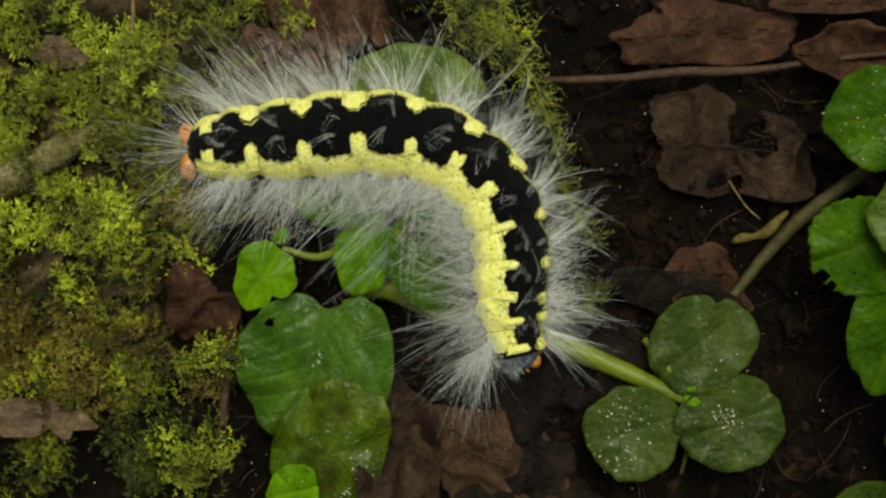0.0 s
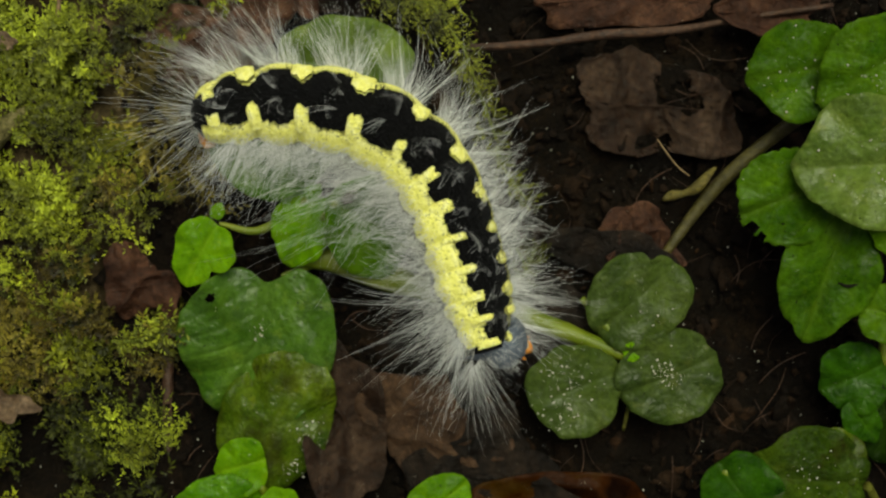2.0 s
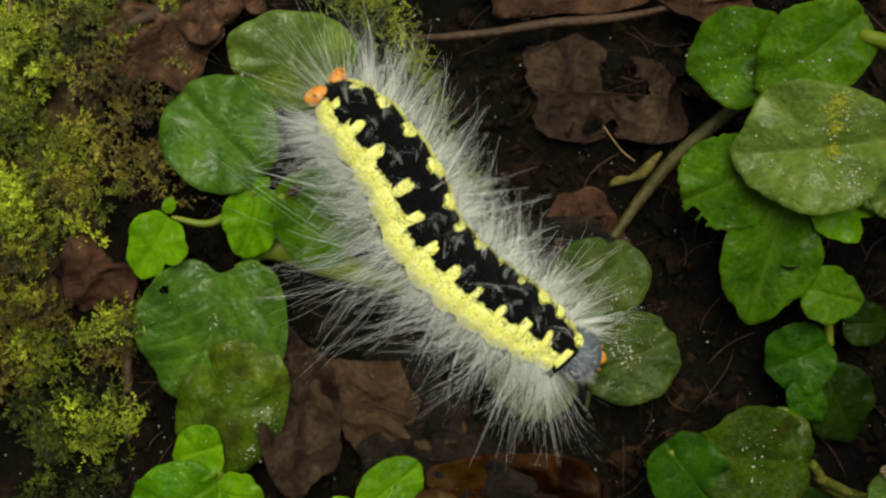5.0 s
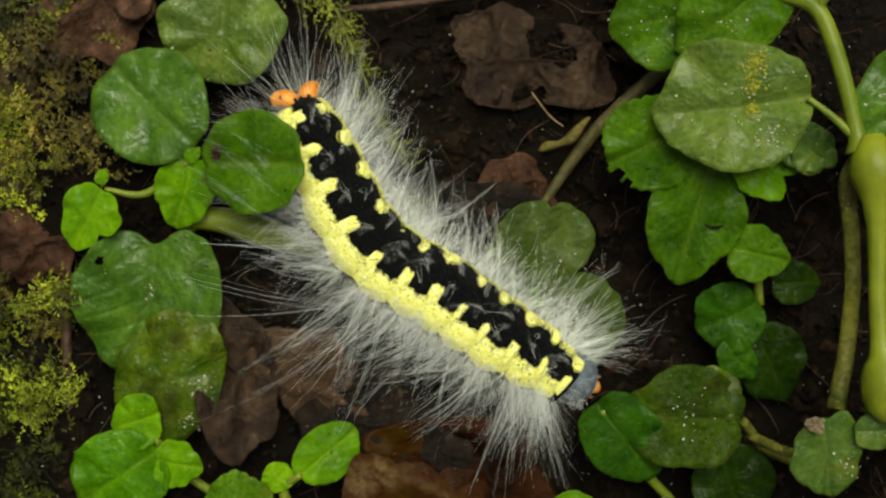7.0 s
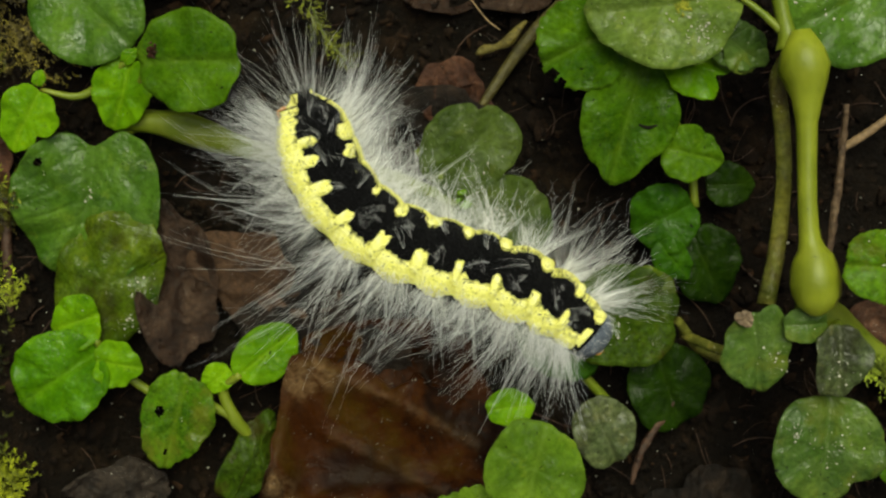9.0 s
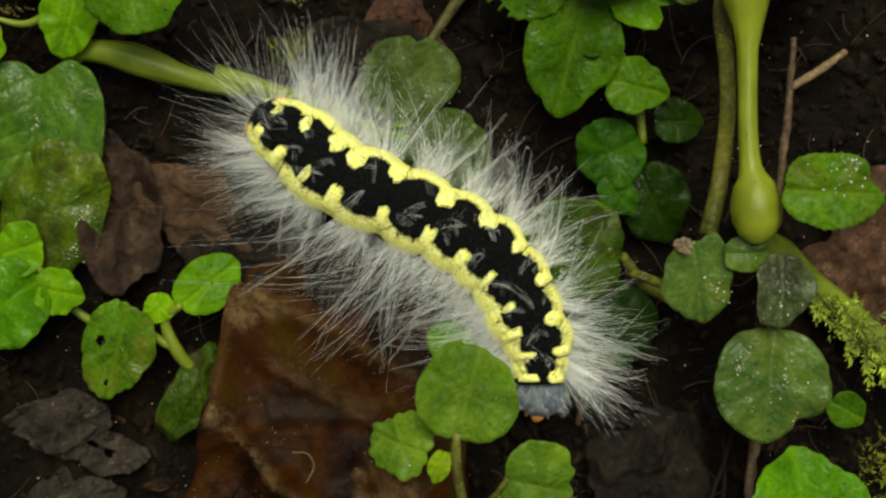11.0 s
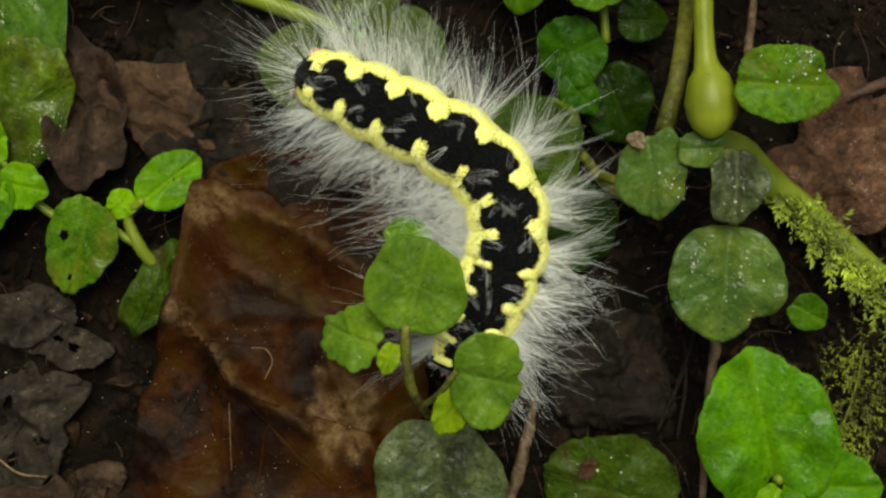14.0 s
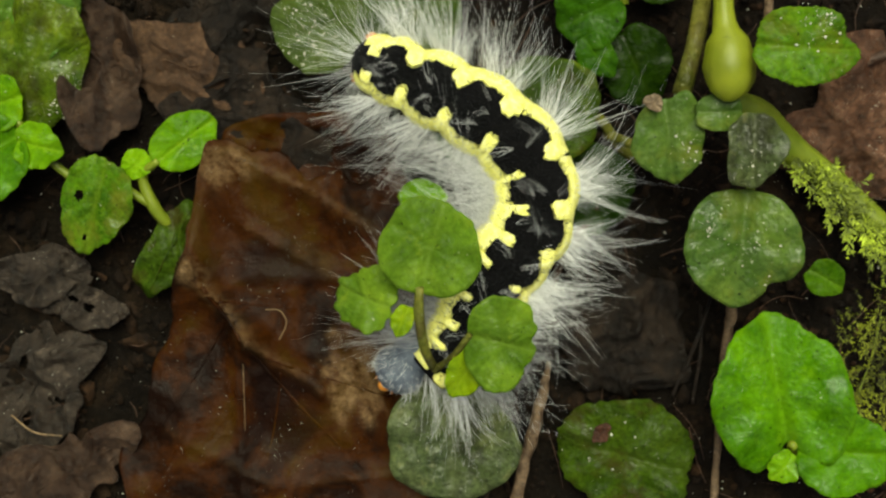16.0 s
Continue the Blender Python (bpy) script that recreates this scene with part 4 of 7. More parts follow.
def tail_segment(body, big):
    half = 1.5
    radius = lambda x: big * 0.95 * math.sqrt(max(0.1, 1 - (max(0, 1.0 - x) / 2.8) ** 2))
    seg = part("tail_segment", mesh_of("tail_segment", *body_loft(half * 1.15, radius, n=14), VELVET), body)
    for side in (-1, 1):
        part("side_band", mesh_of("side_band", *patch(lambda x: side * 38, lambda x: side * 104, -0.9, 1.8, radius, 0.15, 90 + side, 2.2, 12, 9), SULPHUR), seg, None, "sulphur yellow flank with fine black specks")
        part("bar", mesh_of("bar", *patch(lambda x: side * 16, lambda x: side * 46, -0.2, 0.95, radius, 0.3, 95 + side, 3, 8, 8), SULPHUR), seg, None, "short yellow bar across the black")
    rng = random.Random(5)
    prolegs = []
    for side in (-1, 1):
        pts = [(0.6, side * 0.5, -0.3, 0.85), (-0.6, side * 0.8, 0.1, 0.9), (-1.2, side * 1.25, 0.0, 0.95), (-1.45, side * 1.9, -0.3, 0.8), (-1.5, side * 2.5, -0.6, 0.5)]
        leg = part("proleg", tube("proleg", pts, ORANGE, 10, 10, 0.06, 3), seg, None, "orange fleshy proleg with black spots")
        for i in range(3):
            x, y, z = -0.7 - 0.35 * i, side * (0.75 + 0.55 * i), 0.92 - 0.16 * i
            part("spot", tube("spot", [(x, y, z - 0.3, 0.28), (x - 0.05, y, z + 0.06, 0.22)], JET, 4, 7), leg)
        prolegs.append(leg)
    rng = random.Random(77)
    roots = []
    for _ in range(210):
        w = rng.uniform(-1.75, 1.75)
        way = Vector((-math.cos(w), math.sin(w), rng.gauss(0.15, 0.3)))
        at = (-1.1 * math.cos(w), 2.2 * math.sin(w), rng.uniform(-1, 1.4))
        roots.append((at, way, rng.choice((3.5, 5, 7, 9, 11)) * (0.4 + 0.6 * math.cos(w) ** 2) * rng.uniform(0.7, 1.3), (rng.gauss(0, 0.16), rng.gauss(0, 0.16), -0.15)))
    part("hair_coat", mesh_of("hair_coat", *hair_data(roots, 5, 0.0125), HAIR), seg, None, "long silky white hairs", "stuff")
    return seg, prolegs


def head_part(body):
    verts, faces = [], []
    n, sides = 14, 24
    for i in range(n + 1):
        w = math.pi * (0.02 + 0.96 * i / n)
        for j in range(sides):
            v = 2 * math.pi * j / sides
            cleft = 1 - 0.07 * math.exp(-(math.atan2(math.sin(v), math.cos(v)) / 0.22) ** 2)
            x, y, z = -2.05 * math.cos(w), 2.35 * math.sin(w) * math.sin(v), 2.15 * math.sin(w) * math.cos(v) * cleft
            verts.append((x, y, z - 0.12 * x))
    for i in range(n):
        for j in range(sides):
            k = (j + 1) % sides
            faces.append((i * sides + j, i * sides + k, (i + 1) * sides + k, (i + 1) * sides + j))
    faces += [tuple(range(sides)), tuple(n * sides + j for j in reversed(range(sides)))]
    head = part("head", mesh_of("head", verts, faces, HEAD), body, None, "round slate grey head capsule")
    part("collar", mesh_of("collar", *body_loft(1.5, lambda x: 2.05 - 0.1 * x, n=8), HEAD), head, mm(-2.75, 0, 0), "slate grey collar behind the head")
    mouth = [(1.4, 0, -0.35, 0.5), (1.9, 0, -0.6, 0.62), (2.25, 0, -1.0, 0.45), (2.4, 0, -1.4, 0.25)]
    part("mouthparts", tube("mouthparts", mouth, ORANGE, 10, 10, 0.08, 2), head, None, "orange mouthparts")
    part("labrum", tube("labrum", [(1.6, -0.5, 0.15, 0.18), (1.85, 0, 0.05, 0.3), (1.6, 0.5, 0.15, 0.18)], GRIT, 8, 8), head, None, "pale upper lip")
    for side in (-1, 1):
        part("feeler", tube("feeler", [(1.5, side * 0.8, -0.6, 0.17), (1.95, side * 0.95, -0.85, 0.12), (2.2, side * 0.95, -1.0, 0.06)], ORANGE, 6, 7), head, None, "tiny orange feeler")
        for i in range(4):
            w = radians(25 + 22 * i)
            x, y, z = 1.35 + 0.12 * math.sin(w * 2), side * (1.25 + 0.3 * math.sin(w)), 0.55 - 0.35 * i
            part("eye", tube("eye", [(x - 0.1, y * 0.95, z, 0.16), (x + 0.08, y * 1.02, z, 0.13)], JET, 3, 8), head)
    rng = random.Random(31)
    roots = []
    for _ in range(440):
        w = rng.uniform(0.6, 2.2) * rng.choice((-1, 1))
        way = Vector((math.cos(w) * 0.8, math.sin(w), rng.gauss(0.1, 0.3)))
        at = (-2.2 + 0.5 * math.cos(w), 2.6 * math.sin(w), rng.uniform(-1.6, 1.2))
        roots.append((at, way, rng.choice((1.5, 2.5, 4, 6)) * rng.uniform(0.7, 1.3), (rng.gauss(0.1, 0.2), rng.gauss(0, 0.1), -0.15)))
    for _ in range(240):
        w, x = rng.uniform(-1.7, 1.7), rng.uniform(-1.6, 1.3)
        r = math.sqrt(max(0.0, 1 - (x / 2.05) ** 2))
        roots.append(((x, 2.3 * r * math.sin(w), 2.05 * r * math.cos(w) - 0.12 * x), Vector((rng.gauss(0.8, 0.3), 0.8 * math.sin(w), 0.3 + 0.4 * math.cos(w))), rng.uniform(0.4, 1.0), (0.1, 0, -0.25)))
    part("hair_coat", mesh_of("hair_coat", *hair_data(roots, 9, 0.011), HAIR), head, None, "long silky white hairs", "stuff")
    for ob in [head] + list(head.children):
        ob.data.transform(Matrix.Scale(1.14, 4))
    return head


def caterpillar():
    body = thing("caterpillar", -2.56, 3.57, -3, "crawling black and yellow caterpillar with long white hairs", "caterpillar")
    tail, prolegs = tail_segment(body, 3.1)
    parts = [tail]
    lengths = (4.1, 4.5, 4.8, 4.6, 4.2, 3.8, 3.5, 3.4, 3.3, 2.9, 3.0)
    bigs = (3.5, 3.9, 4.1, 4.15, 4.15, 4.15, 4.15, 4.1, 4.0, 3.6, 2.9)
    reach = (8.4, 8.6, 8.6, 8.6, 8.8, 9.0, 9.0, 9.0, 8.8, 8.8, 8.2)
    sweep = (-0.5, -0.3, -0.2, -0.12, -0.05, 0, 0.05, 0.1, 0.2, 0.4, 0.75)
    for k in range(11):
        parts.append(segment(body, k, lengths[k], bigs[k], 225 if k < 8 else 145, reach[k], sweep[k]))
    parts.append(head_part(body))
    return body, parts, prolegs


# ---- the setting ----
ground()
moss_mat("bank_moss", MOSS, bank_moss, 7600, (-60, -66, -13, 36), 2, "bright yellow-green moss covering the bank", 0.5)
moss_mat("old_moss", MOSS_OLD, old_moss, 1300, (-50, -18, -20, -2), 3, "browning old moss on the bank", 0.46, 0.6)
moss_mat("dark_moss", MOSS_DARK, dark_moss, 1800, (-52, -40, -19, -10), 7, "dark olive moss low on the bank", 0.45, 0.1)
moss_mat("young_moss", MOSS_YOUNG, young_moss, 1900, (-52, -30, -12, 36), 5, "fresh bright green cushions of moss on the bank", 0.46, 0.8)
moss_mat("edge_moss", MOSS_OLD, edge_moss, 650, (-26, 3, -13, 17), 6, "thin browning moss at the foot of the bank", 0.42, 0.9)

# ---- the plants ----
heart_plant = thing("trailing_plant", -7.49, -3.11, -6, "creeping plant with heart-shaped and round leaves beside the moss", "plant")
trio_plant = thing("trailing_plant", 24.75, -14.88, -7, "low plant with three matt round leaves round a bud", "plant")
climb_plant = thing("trailing_plant", 61.58, -1.41, -7, "leafy plant with pale speckled leaves on a green stem", "plant")
deep_plant = thing("trailing_plant", 50.21, -10.03, -7, "dark green leaves low over the soil", "plant")
young_plant = thing("seedling", -0.67, -34.22, -6, "seedling with bright young leaves beside the amber leaf", "plant")
low_plant = thing("trailing_plant", 48.69, -30.8, -7, "low plant with olive and deep green leaves", "plant")
wart_plant = thing("trailing_plant", 62.6, -27.34, -7, "plant with swollen jointed stems and small warty leaves", "plant")
fresh_plant = thing("seedling", 65.49, -63.33, -7, "seedling with broad fresh green leaves on the soil", "plant")
sprout_plant = thing("seedling", 28.73, -55.61, -6, "upright seedling with round leaves over the amber leaf", "plant")
grains(leaf(heart_plant, -11.17, -6.47, -1.6, -115.42, -7.37, 15.76, 15.44, BLUE, heart=0.26, tip=0.04, fold=0.2, bend=0.3, holes=((-0.58, -0.66, 0.055), (-0.53, -0.69, 0.05)), rings=30, sides=170, droop=0.12, scallop=0.01, wobble=0.008, seed=1), 0.3, 0.1, 0.5, 14, 7)
grains(grains(leaf(heart_plant, -7.54, -13.31, -1, -119.56, -6.55, 15.03, 10.83, OLIVE, heart=0, tip=0.1, fold=-0.16, droop=0.1, wobble=0.05, ripple=0.05, seed=2), 0.45, 0.7, 0.9, 50, 14), 0.7, 0.6, 0.7, 30, 15)
leaf(heart_plant, -15.6, -0.3, 0.2, -122, -6.69, 6.6, 5.6, BRIGHT, scallop=0.02, tip=0.14, lobes=7, wobble=0.02, heart=0.12, bites=((62, 0.3, 12), (105, -0.16, 20), (-70, 0.12, 14), (-115, -0.1, 20)), rings=14, sides=96, seed=3)
leaf(heart_plant, -6.37, 1.86, 0.2, -113.01, -8.38, 7.0, 6.3, BRIGHT, heart=0.16, scallop=0.03, lobes=9, fold=0.2, bites=((70, 0.1, 14), (-75, 0.08, 14)), seed=4)
leaf(heart_plant, -6.3, 3.9, 0.4, 130.67, -3.83, 12.0, 11.4, BLUE, heart=0.04, tip=0.02, scallop=0.008, wobble=0.03, cup=0.05, seed=6)
grains(leaf(heart_plant, -1.8, 19.0, -1.2, -102.37, -6.14, 9.6, 12.6, PALE, heart=0.05, tip=0, wobble=0.08, scallop=0.05, lobes=4, seed=7), 0.7, 0, 2, 26, 49)
leaf(heart_plant, -15.67, 0.62, 0.3, 61, 11.15, 1.55, 1.35, BRIGHT, seed=8)
leaf(heart_plant, -6.89, 2.17, 0.3, 39.43, 15.38, 1.89, 1.46, BRIGHT, seed=9)
grains(leaf(trio_plant, 21.2, -12.0, -2.6, 38, 4.66, 10.6, 9.2, MATT, heart=0.06, tip=0, wobble=0.04, cup=0.06, bend=0, bites=((38, 0.16, 9), (-30, -0.06, 25)), seed=11), 0.5, -0.3, 1.5, 22, 77)
grains(grains(leaf(trio_plant, 22.3, -16.4, -2.6, -162, 6.07, 9.2, 9.5, MATT, heart=0.03, tip=0, wobble=0.08, bites=((40, 0.1, 12),), cup=0.06, bend=0, seed=13), 0.55, -0.3, 1.6, 60, 91), 0.7, 0.3, 1.2, 30, 92)
grains(grains(leaf(trio_plant, 23.4, -18.4, -2.6, 20, 5.18, 10.4, 9.2, MATT, heart=0.05, tip=0, wobble=0.05, bites=((20, 0.12, 8), (70, -0.05, 20)), cup=0.05, bend=0, seed=25), 0.45, 0.1, 0.7, 45, 175), 0.5, 0, 2.2, 14, 176)
leaf(trio_plant, 23.36, -14.37, -2.2, 15.95, 6.87, 1.67, 1.96, BRIGHT, seed=14)
grains(grains(grains(grains(grains(leaf(climb_plant, 53.07, 3.25, 7.6, -178.63, -7.92, 14.8, 12.4, PALE, heart=0.02, tip=0.04, wobble=0.03, cup=0.05, droop=0.06, bites=((-70, -0.12, 24), (-25, 0.08, 16), (60, 0.08, 18), (150, 0.06, 14)), rings=14, sides=96, seed=16), 0.35, 0.1, 2.8, 70, 112), 0.25, 0.5, 0.8, 30, 113), 0.36, 0.08, 0.35, 60, 114, 0.1, CRUST), 0.31, -0.58, 0.55, 150, 115, 0.09, CRUST), 0.34, -0.25, 0.45, 120, 116, 0.09, CRUST)
leaf(climb_plant, 42.81, 2.03, 3.4, -157.3, -7.18, 9.6, 9.09, GREEN, heart=0.05, tip=0.05, scallop=0.05, lobes=13, wobble=0.05, holes=((0.85, 0.3, 0.13), (0.75, 0.55, 0.1), (1.0, 0.0, 0.1)), rings=16, sides=96, seed=17)
grains(leaf(climb_plant, 45.14, 12.67, 2.6, -173.72, -5.88, 9.34, 9.97, GREEN, heart=0.03, wobble=0.04, seed=18), 0.6, 0, 1.8, 24, 126)
grains(leaf(climb_plant, 51.22, 14.97, 6.8, -145.97, -10.31, 11.49, 9.1, GREEN, heart=0.06, tip=0.2, scallop=0.03, lobes=15, fold=0.12, seed=19), 0.6, 0.3, 2, 30, 133)
grains(leaf(climb_plant, 58.6, -0.3, 6.6, 18.64, 0, 14.79, 12.36, BLUE, heart=0.08, tip=0.06, wobble=0.04, seed=20), 0.3, 0.2, 2, 30, 140)
leaf(climb_plant, 53.17, -0.77, 4, -42.64, -14.31, 4.05, 4.9, MIXED, scallop=0.03, lobes=10, seed=21)
leaf(climb_plant, 51.34, 0.44, 3.5, -34.81, 0, 6.55, 4.73, MIXED, scallop=0.03, lobes=10, seed=22)
leaf(deep_plant, 44.3, -2.6, 2.4, -108, -8.94, 12.6, 9.4, GREEN, heart=0.16, tip=0.16, wobble=0.03, scallop=0.02, fold=0.22, bites=((48, 0.14, 16), (95, -0.05, 20)), seed=23)
leaf(deep_plant, 46.68, -2.3, 3, -4, -3.1, 7.2, 6.5, BRIGHT, scallop=0.04, lobes=9, wobble=0.02, bites=((-38, 0.34, 13), (-75, -0.12, 18), (70, 0.12, 14), (-150, 0.14, 16)), rings=14, sides=96, seed=24)
leaf(deep_plant, 46.3, -10.7, 0.9, -18, -2.88, 6.4, 5.6, GREEN, scallop=0.02, lobes=7, bites=((-60, 0.12, 14), (75, 0.1, 14)), seed=26)
# these two take deep green so that their colour carries the shade
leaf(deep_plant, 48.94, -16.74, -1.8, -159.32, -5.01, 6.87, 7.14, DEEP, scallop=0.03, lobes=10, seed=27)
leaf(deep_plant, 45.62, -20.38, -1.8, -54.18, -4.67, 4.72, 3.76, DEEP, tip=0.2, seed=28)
leaf(deep_plant, 51.32, -14.85, -3.4, -3.34, -4.42, 5.19, 4.59, DEEP_SHADED, scallop=0.03, lobes=10, seed=29)
leaf(deep_plant, 49.45, -19.99, -4.4, -67.34, -8.43, 8.2, 7.4, DEEP_SHADED, scallop=0.03, lobes=10, seed=30)
leaf(low_plant, 44.6, -31.2, -3.2, -75, -6, 9.6, 8.6, DEEP_SHADED, heart=0.05, tip=0.03, scallop=0.02, lobes=9, seed=61)
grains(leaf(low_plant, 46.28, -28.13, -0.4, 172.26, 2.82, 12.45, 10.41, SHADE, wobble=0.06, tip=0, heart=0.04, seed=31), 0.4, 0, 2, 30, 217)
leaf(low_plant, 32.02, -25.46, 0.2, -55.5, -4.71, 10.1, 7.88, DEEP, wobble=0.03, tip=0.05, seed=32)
leaf(low_plant, 37.14, -36.05, -0.6, -69.7, -4.74, 7.73, 6.43, GREY, wobble=0.06, tip=0, seed=33)
leaf(low_plant, 26.63, -35.54, 0.6, 3.56, 9.59, 4.8, 3.74, BRIGHT, fold=0.25, seed=34)
leaf(low_plant, 44.97, -23.39, -0.8, -125.04, -3.84, 5.97, 6.26, OLIVE, wobble=0.06, seed=35)
leaf(young_plant, 1.68, -30.24, -1.6, 34.91, -4.63, 7.33, 5.65, BRIGHT, heart=0.03, tip=0.06, wobble=0.03, cup=0.16, seed=36)
leaf(young_plant, 0.5, -29.64, -2.2, -149.56, -3.21, 3.57, 3, BRIGHT, seed=37)
leaf(young_plant, -3.82, -30.21, -1.8, -109.02, -4.53, 10.13, 7.05, SALLOW, wobble=0.08, holes=((-0.1, -0.5, 0.12), (0.7, -0.1, 0.06)), rings=16, sides=96, scallop=0.04, lobes=10, seed=38)
leaf(young_plant, -12.22, -22.96, -1.2, -167.16, -6.93, 4.97, 5.75, BRIGHT, fold=0.2, seed=39)
leaf(young_plant, -12.87, -26.94, -1.2, -149.71, -5.85, 9.82, 9.5, FRESH, scallop=0.03, lobes=8, wobble=0.04, fold=0.2, seed=40)
leaf(young_plant, -12.43, -27.5, -0.8, -17.1, -7.75, 4.45, 4.7, BRIGHT, scallop=0.08, lobes=4, seed=41)
grains(leaf(wart_plant, 52.47, -27.41, 7.6, -86.83, -9.97, 8.6, 6.35, MIXED, tip=0, wobble=0.1, scallop=0.04, lobes=6, seed=42), 0.6, 0.6, 1, 18, 294)
leaf(wart_plant, 55.36, -28.7, 8.2, -1.61, -2.69, 4.5, 3.7, MIXED, tip=0, seed=43)
grains(leaf(wart_plant, 60.39, -29.57, 8.4, -94.31, 1.72, 6.66, 5.64, GREY, wobble=0.14, fold=0.25, seed=44), 0.6, 0, 0.8, 20, 308)
grains(grains(leaf(wart_plant, 59.78, -36.62, 6.2, -97, -5.41, 10.9, 11.2, MIXED, wobble=0.02, tip=0.04, heart=0.05, scallop=0.008, ripple=0.02, bites=((42, 0.14, 12), (75, -0.05, 18), (-5, -0.08, 18)), rings=13, sides=96, seed=45), 0.5, 0.2, 1.8, 30, 315), 0.3, -0.5, 0.6, 18, 316)
leaf(wart_plant, 66.76, -44.59, -1, -32.63, -6.86, 4.19, 3.65, GREEN, wobble=0.06, seed=46)
grains(grains(leaf(wart_plant, 60.59, -23.02, 12.4, -6.55, 0, 9.1, 7.0, SALLOW, scallop=0.035, lobes=19, tip=0.06, fold=0.16, bites=((62, -0.12, 18), (20, 0.07, 14), (-150, 0.08, 14)), rings=13, sides=110, seed=47), 0.6, 0.6, 1, 40, 329), 0.4, 0.2, 2, 16, 330)
leaf(wart_plant, 50.71, -28.03, 8.6, 42.62, 22.88, 1.54, 1.8, TAN, wobble=0.1, seed=48)
leaf(fresh_plant, 63.4, -60.9, 1.6, 99, 4.24, 15.6, 13.6, FRESH, heart=0.38, fold=0.24, tip=0.06, wobble=0.02, scallop=0.022, lobes=13, droop=-0.04, bites=((-40, 0.07, 18), (60, 0.05, 20)), rings=14, sides=96, seed=49)
leaf(fresh_plant, 64.7, -61.9, 1.8, -6, 1.23, 9.6, 8.4, FRESH, heart=0.12, tip=0.12, scallop=0.03, lobes=11, fold=0.2, bites=((150, 0.1, 18),), seed=50)
leaf(fresh_plant, 63.86, -62.67, 1.8, -136.71, 0, 3.13, 3.11, BRIGHT, scallop=0.08, lobes=4, seed=51)
leaf(sprout_plant, 28.68, -43.64, 10.6, 70.21, 3.87, 8.9, 9.5, SOFT, heart=0.12, tip=0.05, fold=0.2, wobble=0.03, scallop=0.02, lobes=12, bites=((35, -0.1, 20), (-35, -0.06, 20)), seed=52)
leaf(sprout_plant, 33.0, -48.2, 10.2, -18, 1.89, 6.9, 8.9, SOFT, heart=0.08, tip=0.02, wobble=0.04, scallop=0.008, lobes=9, fold=0.2, bites=((18, 0.16, 9), (-22, 0.12, 8), (45, 0.08, 8), (-50, -0.1, 14)), rings=14, sides=96, seed=53)
leaf(sprout_plant, 25.58, -45.38, 9, 155.66, -18.39, 5.9, 5.7, SOFT, scallop=0.12, lobes=7, wobble=0.1, fold=0.2, seed=54)
leaf(sprout_plant, 27.44, -45.42, 9.6, -115.47, 3.78, 3.03, 2.2, LIME, seed=55)
leaf(sprout_plant, 33.71, -49.83, 9.4, -122.53, -12.28, 5.64, 3.48, LIME, fold=0.25, seed=56)
leaf(sprout_plant, 30.46, -55.03, -1.8, -93.25, -3.78, 12.65, 13.62, GREY, heart=0.08, tip=0, wobble=0.05, cup=0.05, seed=57)
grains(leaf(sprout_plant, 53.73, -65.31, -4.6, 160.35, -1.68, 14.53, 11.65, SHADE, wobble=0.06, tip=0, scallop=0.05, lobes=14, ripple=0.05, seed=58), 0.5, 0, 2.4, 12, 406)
springing_leaf = leaf(heart_plant, -4.2, 1.48, 3, -5.1, 17.77, 10.7, 9.68, GREEN, heart=0.06, tip=0.02, wobble=0.06, scallop=0.01, droop=0.02, cup=0.04, seed=5)
grains(springing_leaf, 0.1, 0.2, 0.3, 30, 5, 0.13, RUST)
stem(heart_plant, [(-15.32, 0.05, -0.4, 0.23), (-11.29, -0.65, -1, 0.4), (-6.05, 2.68, 0, 0.34)], STEM)
stem(heart_plant, [(-8.43, 2.33, -0.6, 0.23), (-6.97, -2.57, -3, 0.46), (-5.43, 0.11, 0, 0.34), (-4.09, 1.47, 3, 0.28)], STEM)
stem(heart_plant, [(-9.8, -5.22, -3.2, 0.17), (-6.23, -4.06, -3, 0.52), (-4.78, -3.2, -3.4, 0.69)], STEM)
stem(heart_plant, [(-8.73, -3.33, -3, 1.04), (-4.56, -3.9, -2.8, 1.27), (-0.76, -5.15, -2.6, 1.67), (3.49, -6.94, -2.8, 1.1), (6.2, -7.9, -3.6, 0.95), (9.5, -8.9, -4.2, 0.6)], STEM)
stem(trio_plant, [(5.31, -6.58, -4.4, 0.94), (11.9, -9.42, -3.8, 0.99), (17.94, -12.05, -3.6, 0.94), (24.03, -14.86, -3.2, 0.55)], STEM)
stem(trio_plant, [(24.03, -14.86, -3.2, 0.44), (21.75, -11.48, -3.4, 0.44), (19.64, -8.77, -4, 0.33)], STEM)
stem(trio_plant, [(23.65, -22.42, -6.5, 0.17), (24.34, -18.28, -5, 0.22), (24.1, -14.91, -3.6, 0.22)], DULL)
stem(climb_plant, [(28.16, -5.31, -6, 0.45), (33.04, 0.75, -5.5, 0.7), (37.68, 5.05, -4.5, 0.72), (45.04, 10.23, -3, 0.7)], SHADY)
stem(climb_plant, [(28.45, 0.67, -5.2, 0.17), (29.36, 1.07, -5, 0.51), (30.64, 1.23, -5, 0.34), (31.9, 1.78, -4.8, 0.62), (33.17, 3.03, -5, 0.4), (33.94, 3.68, -5.2, 0.17)], MOSSY)
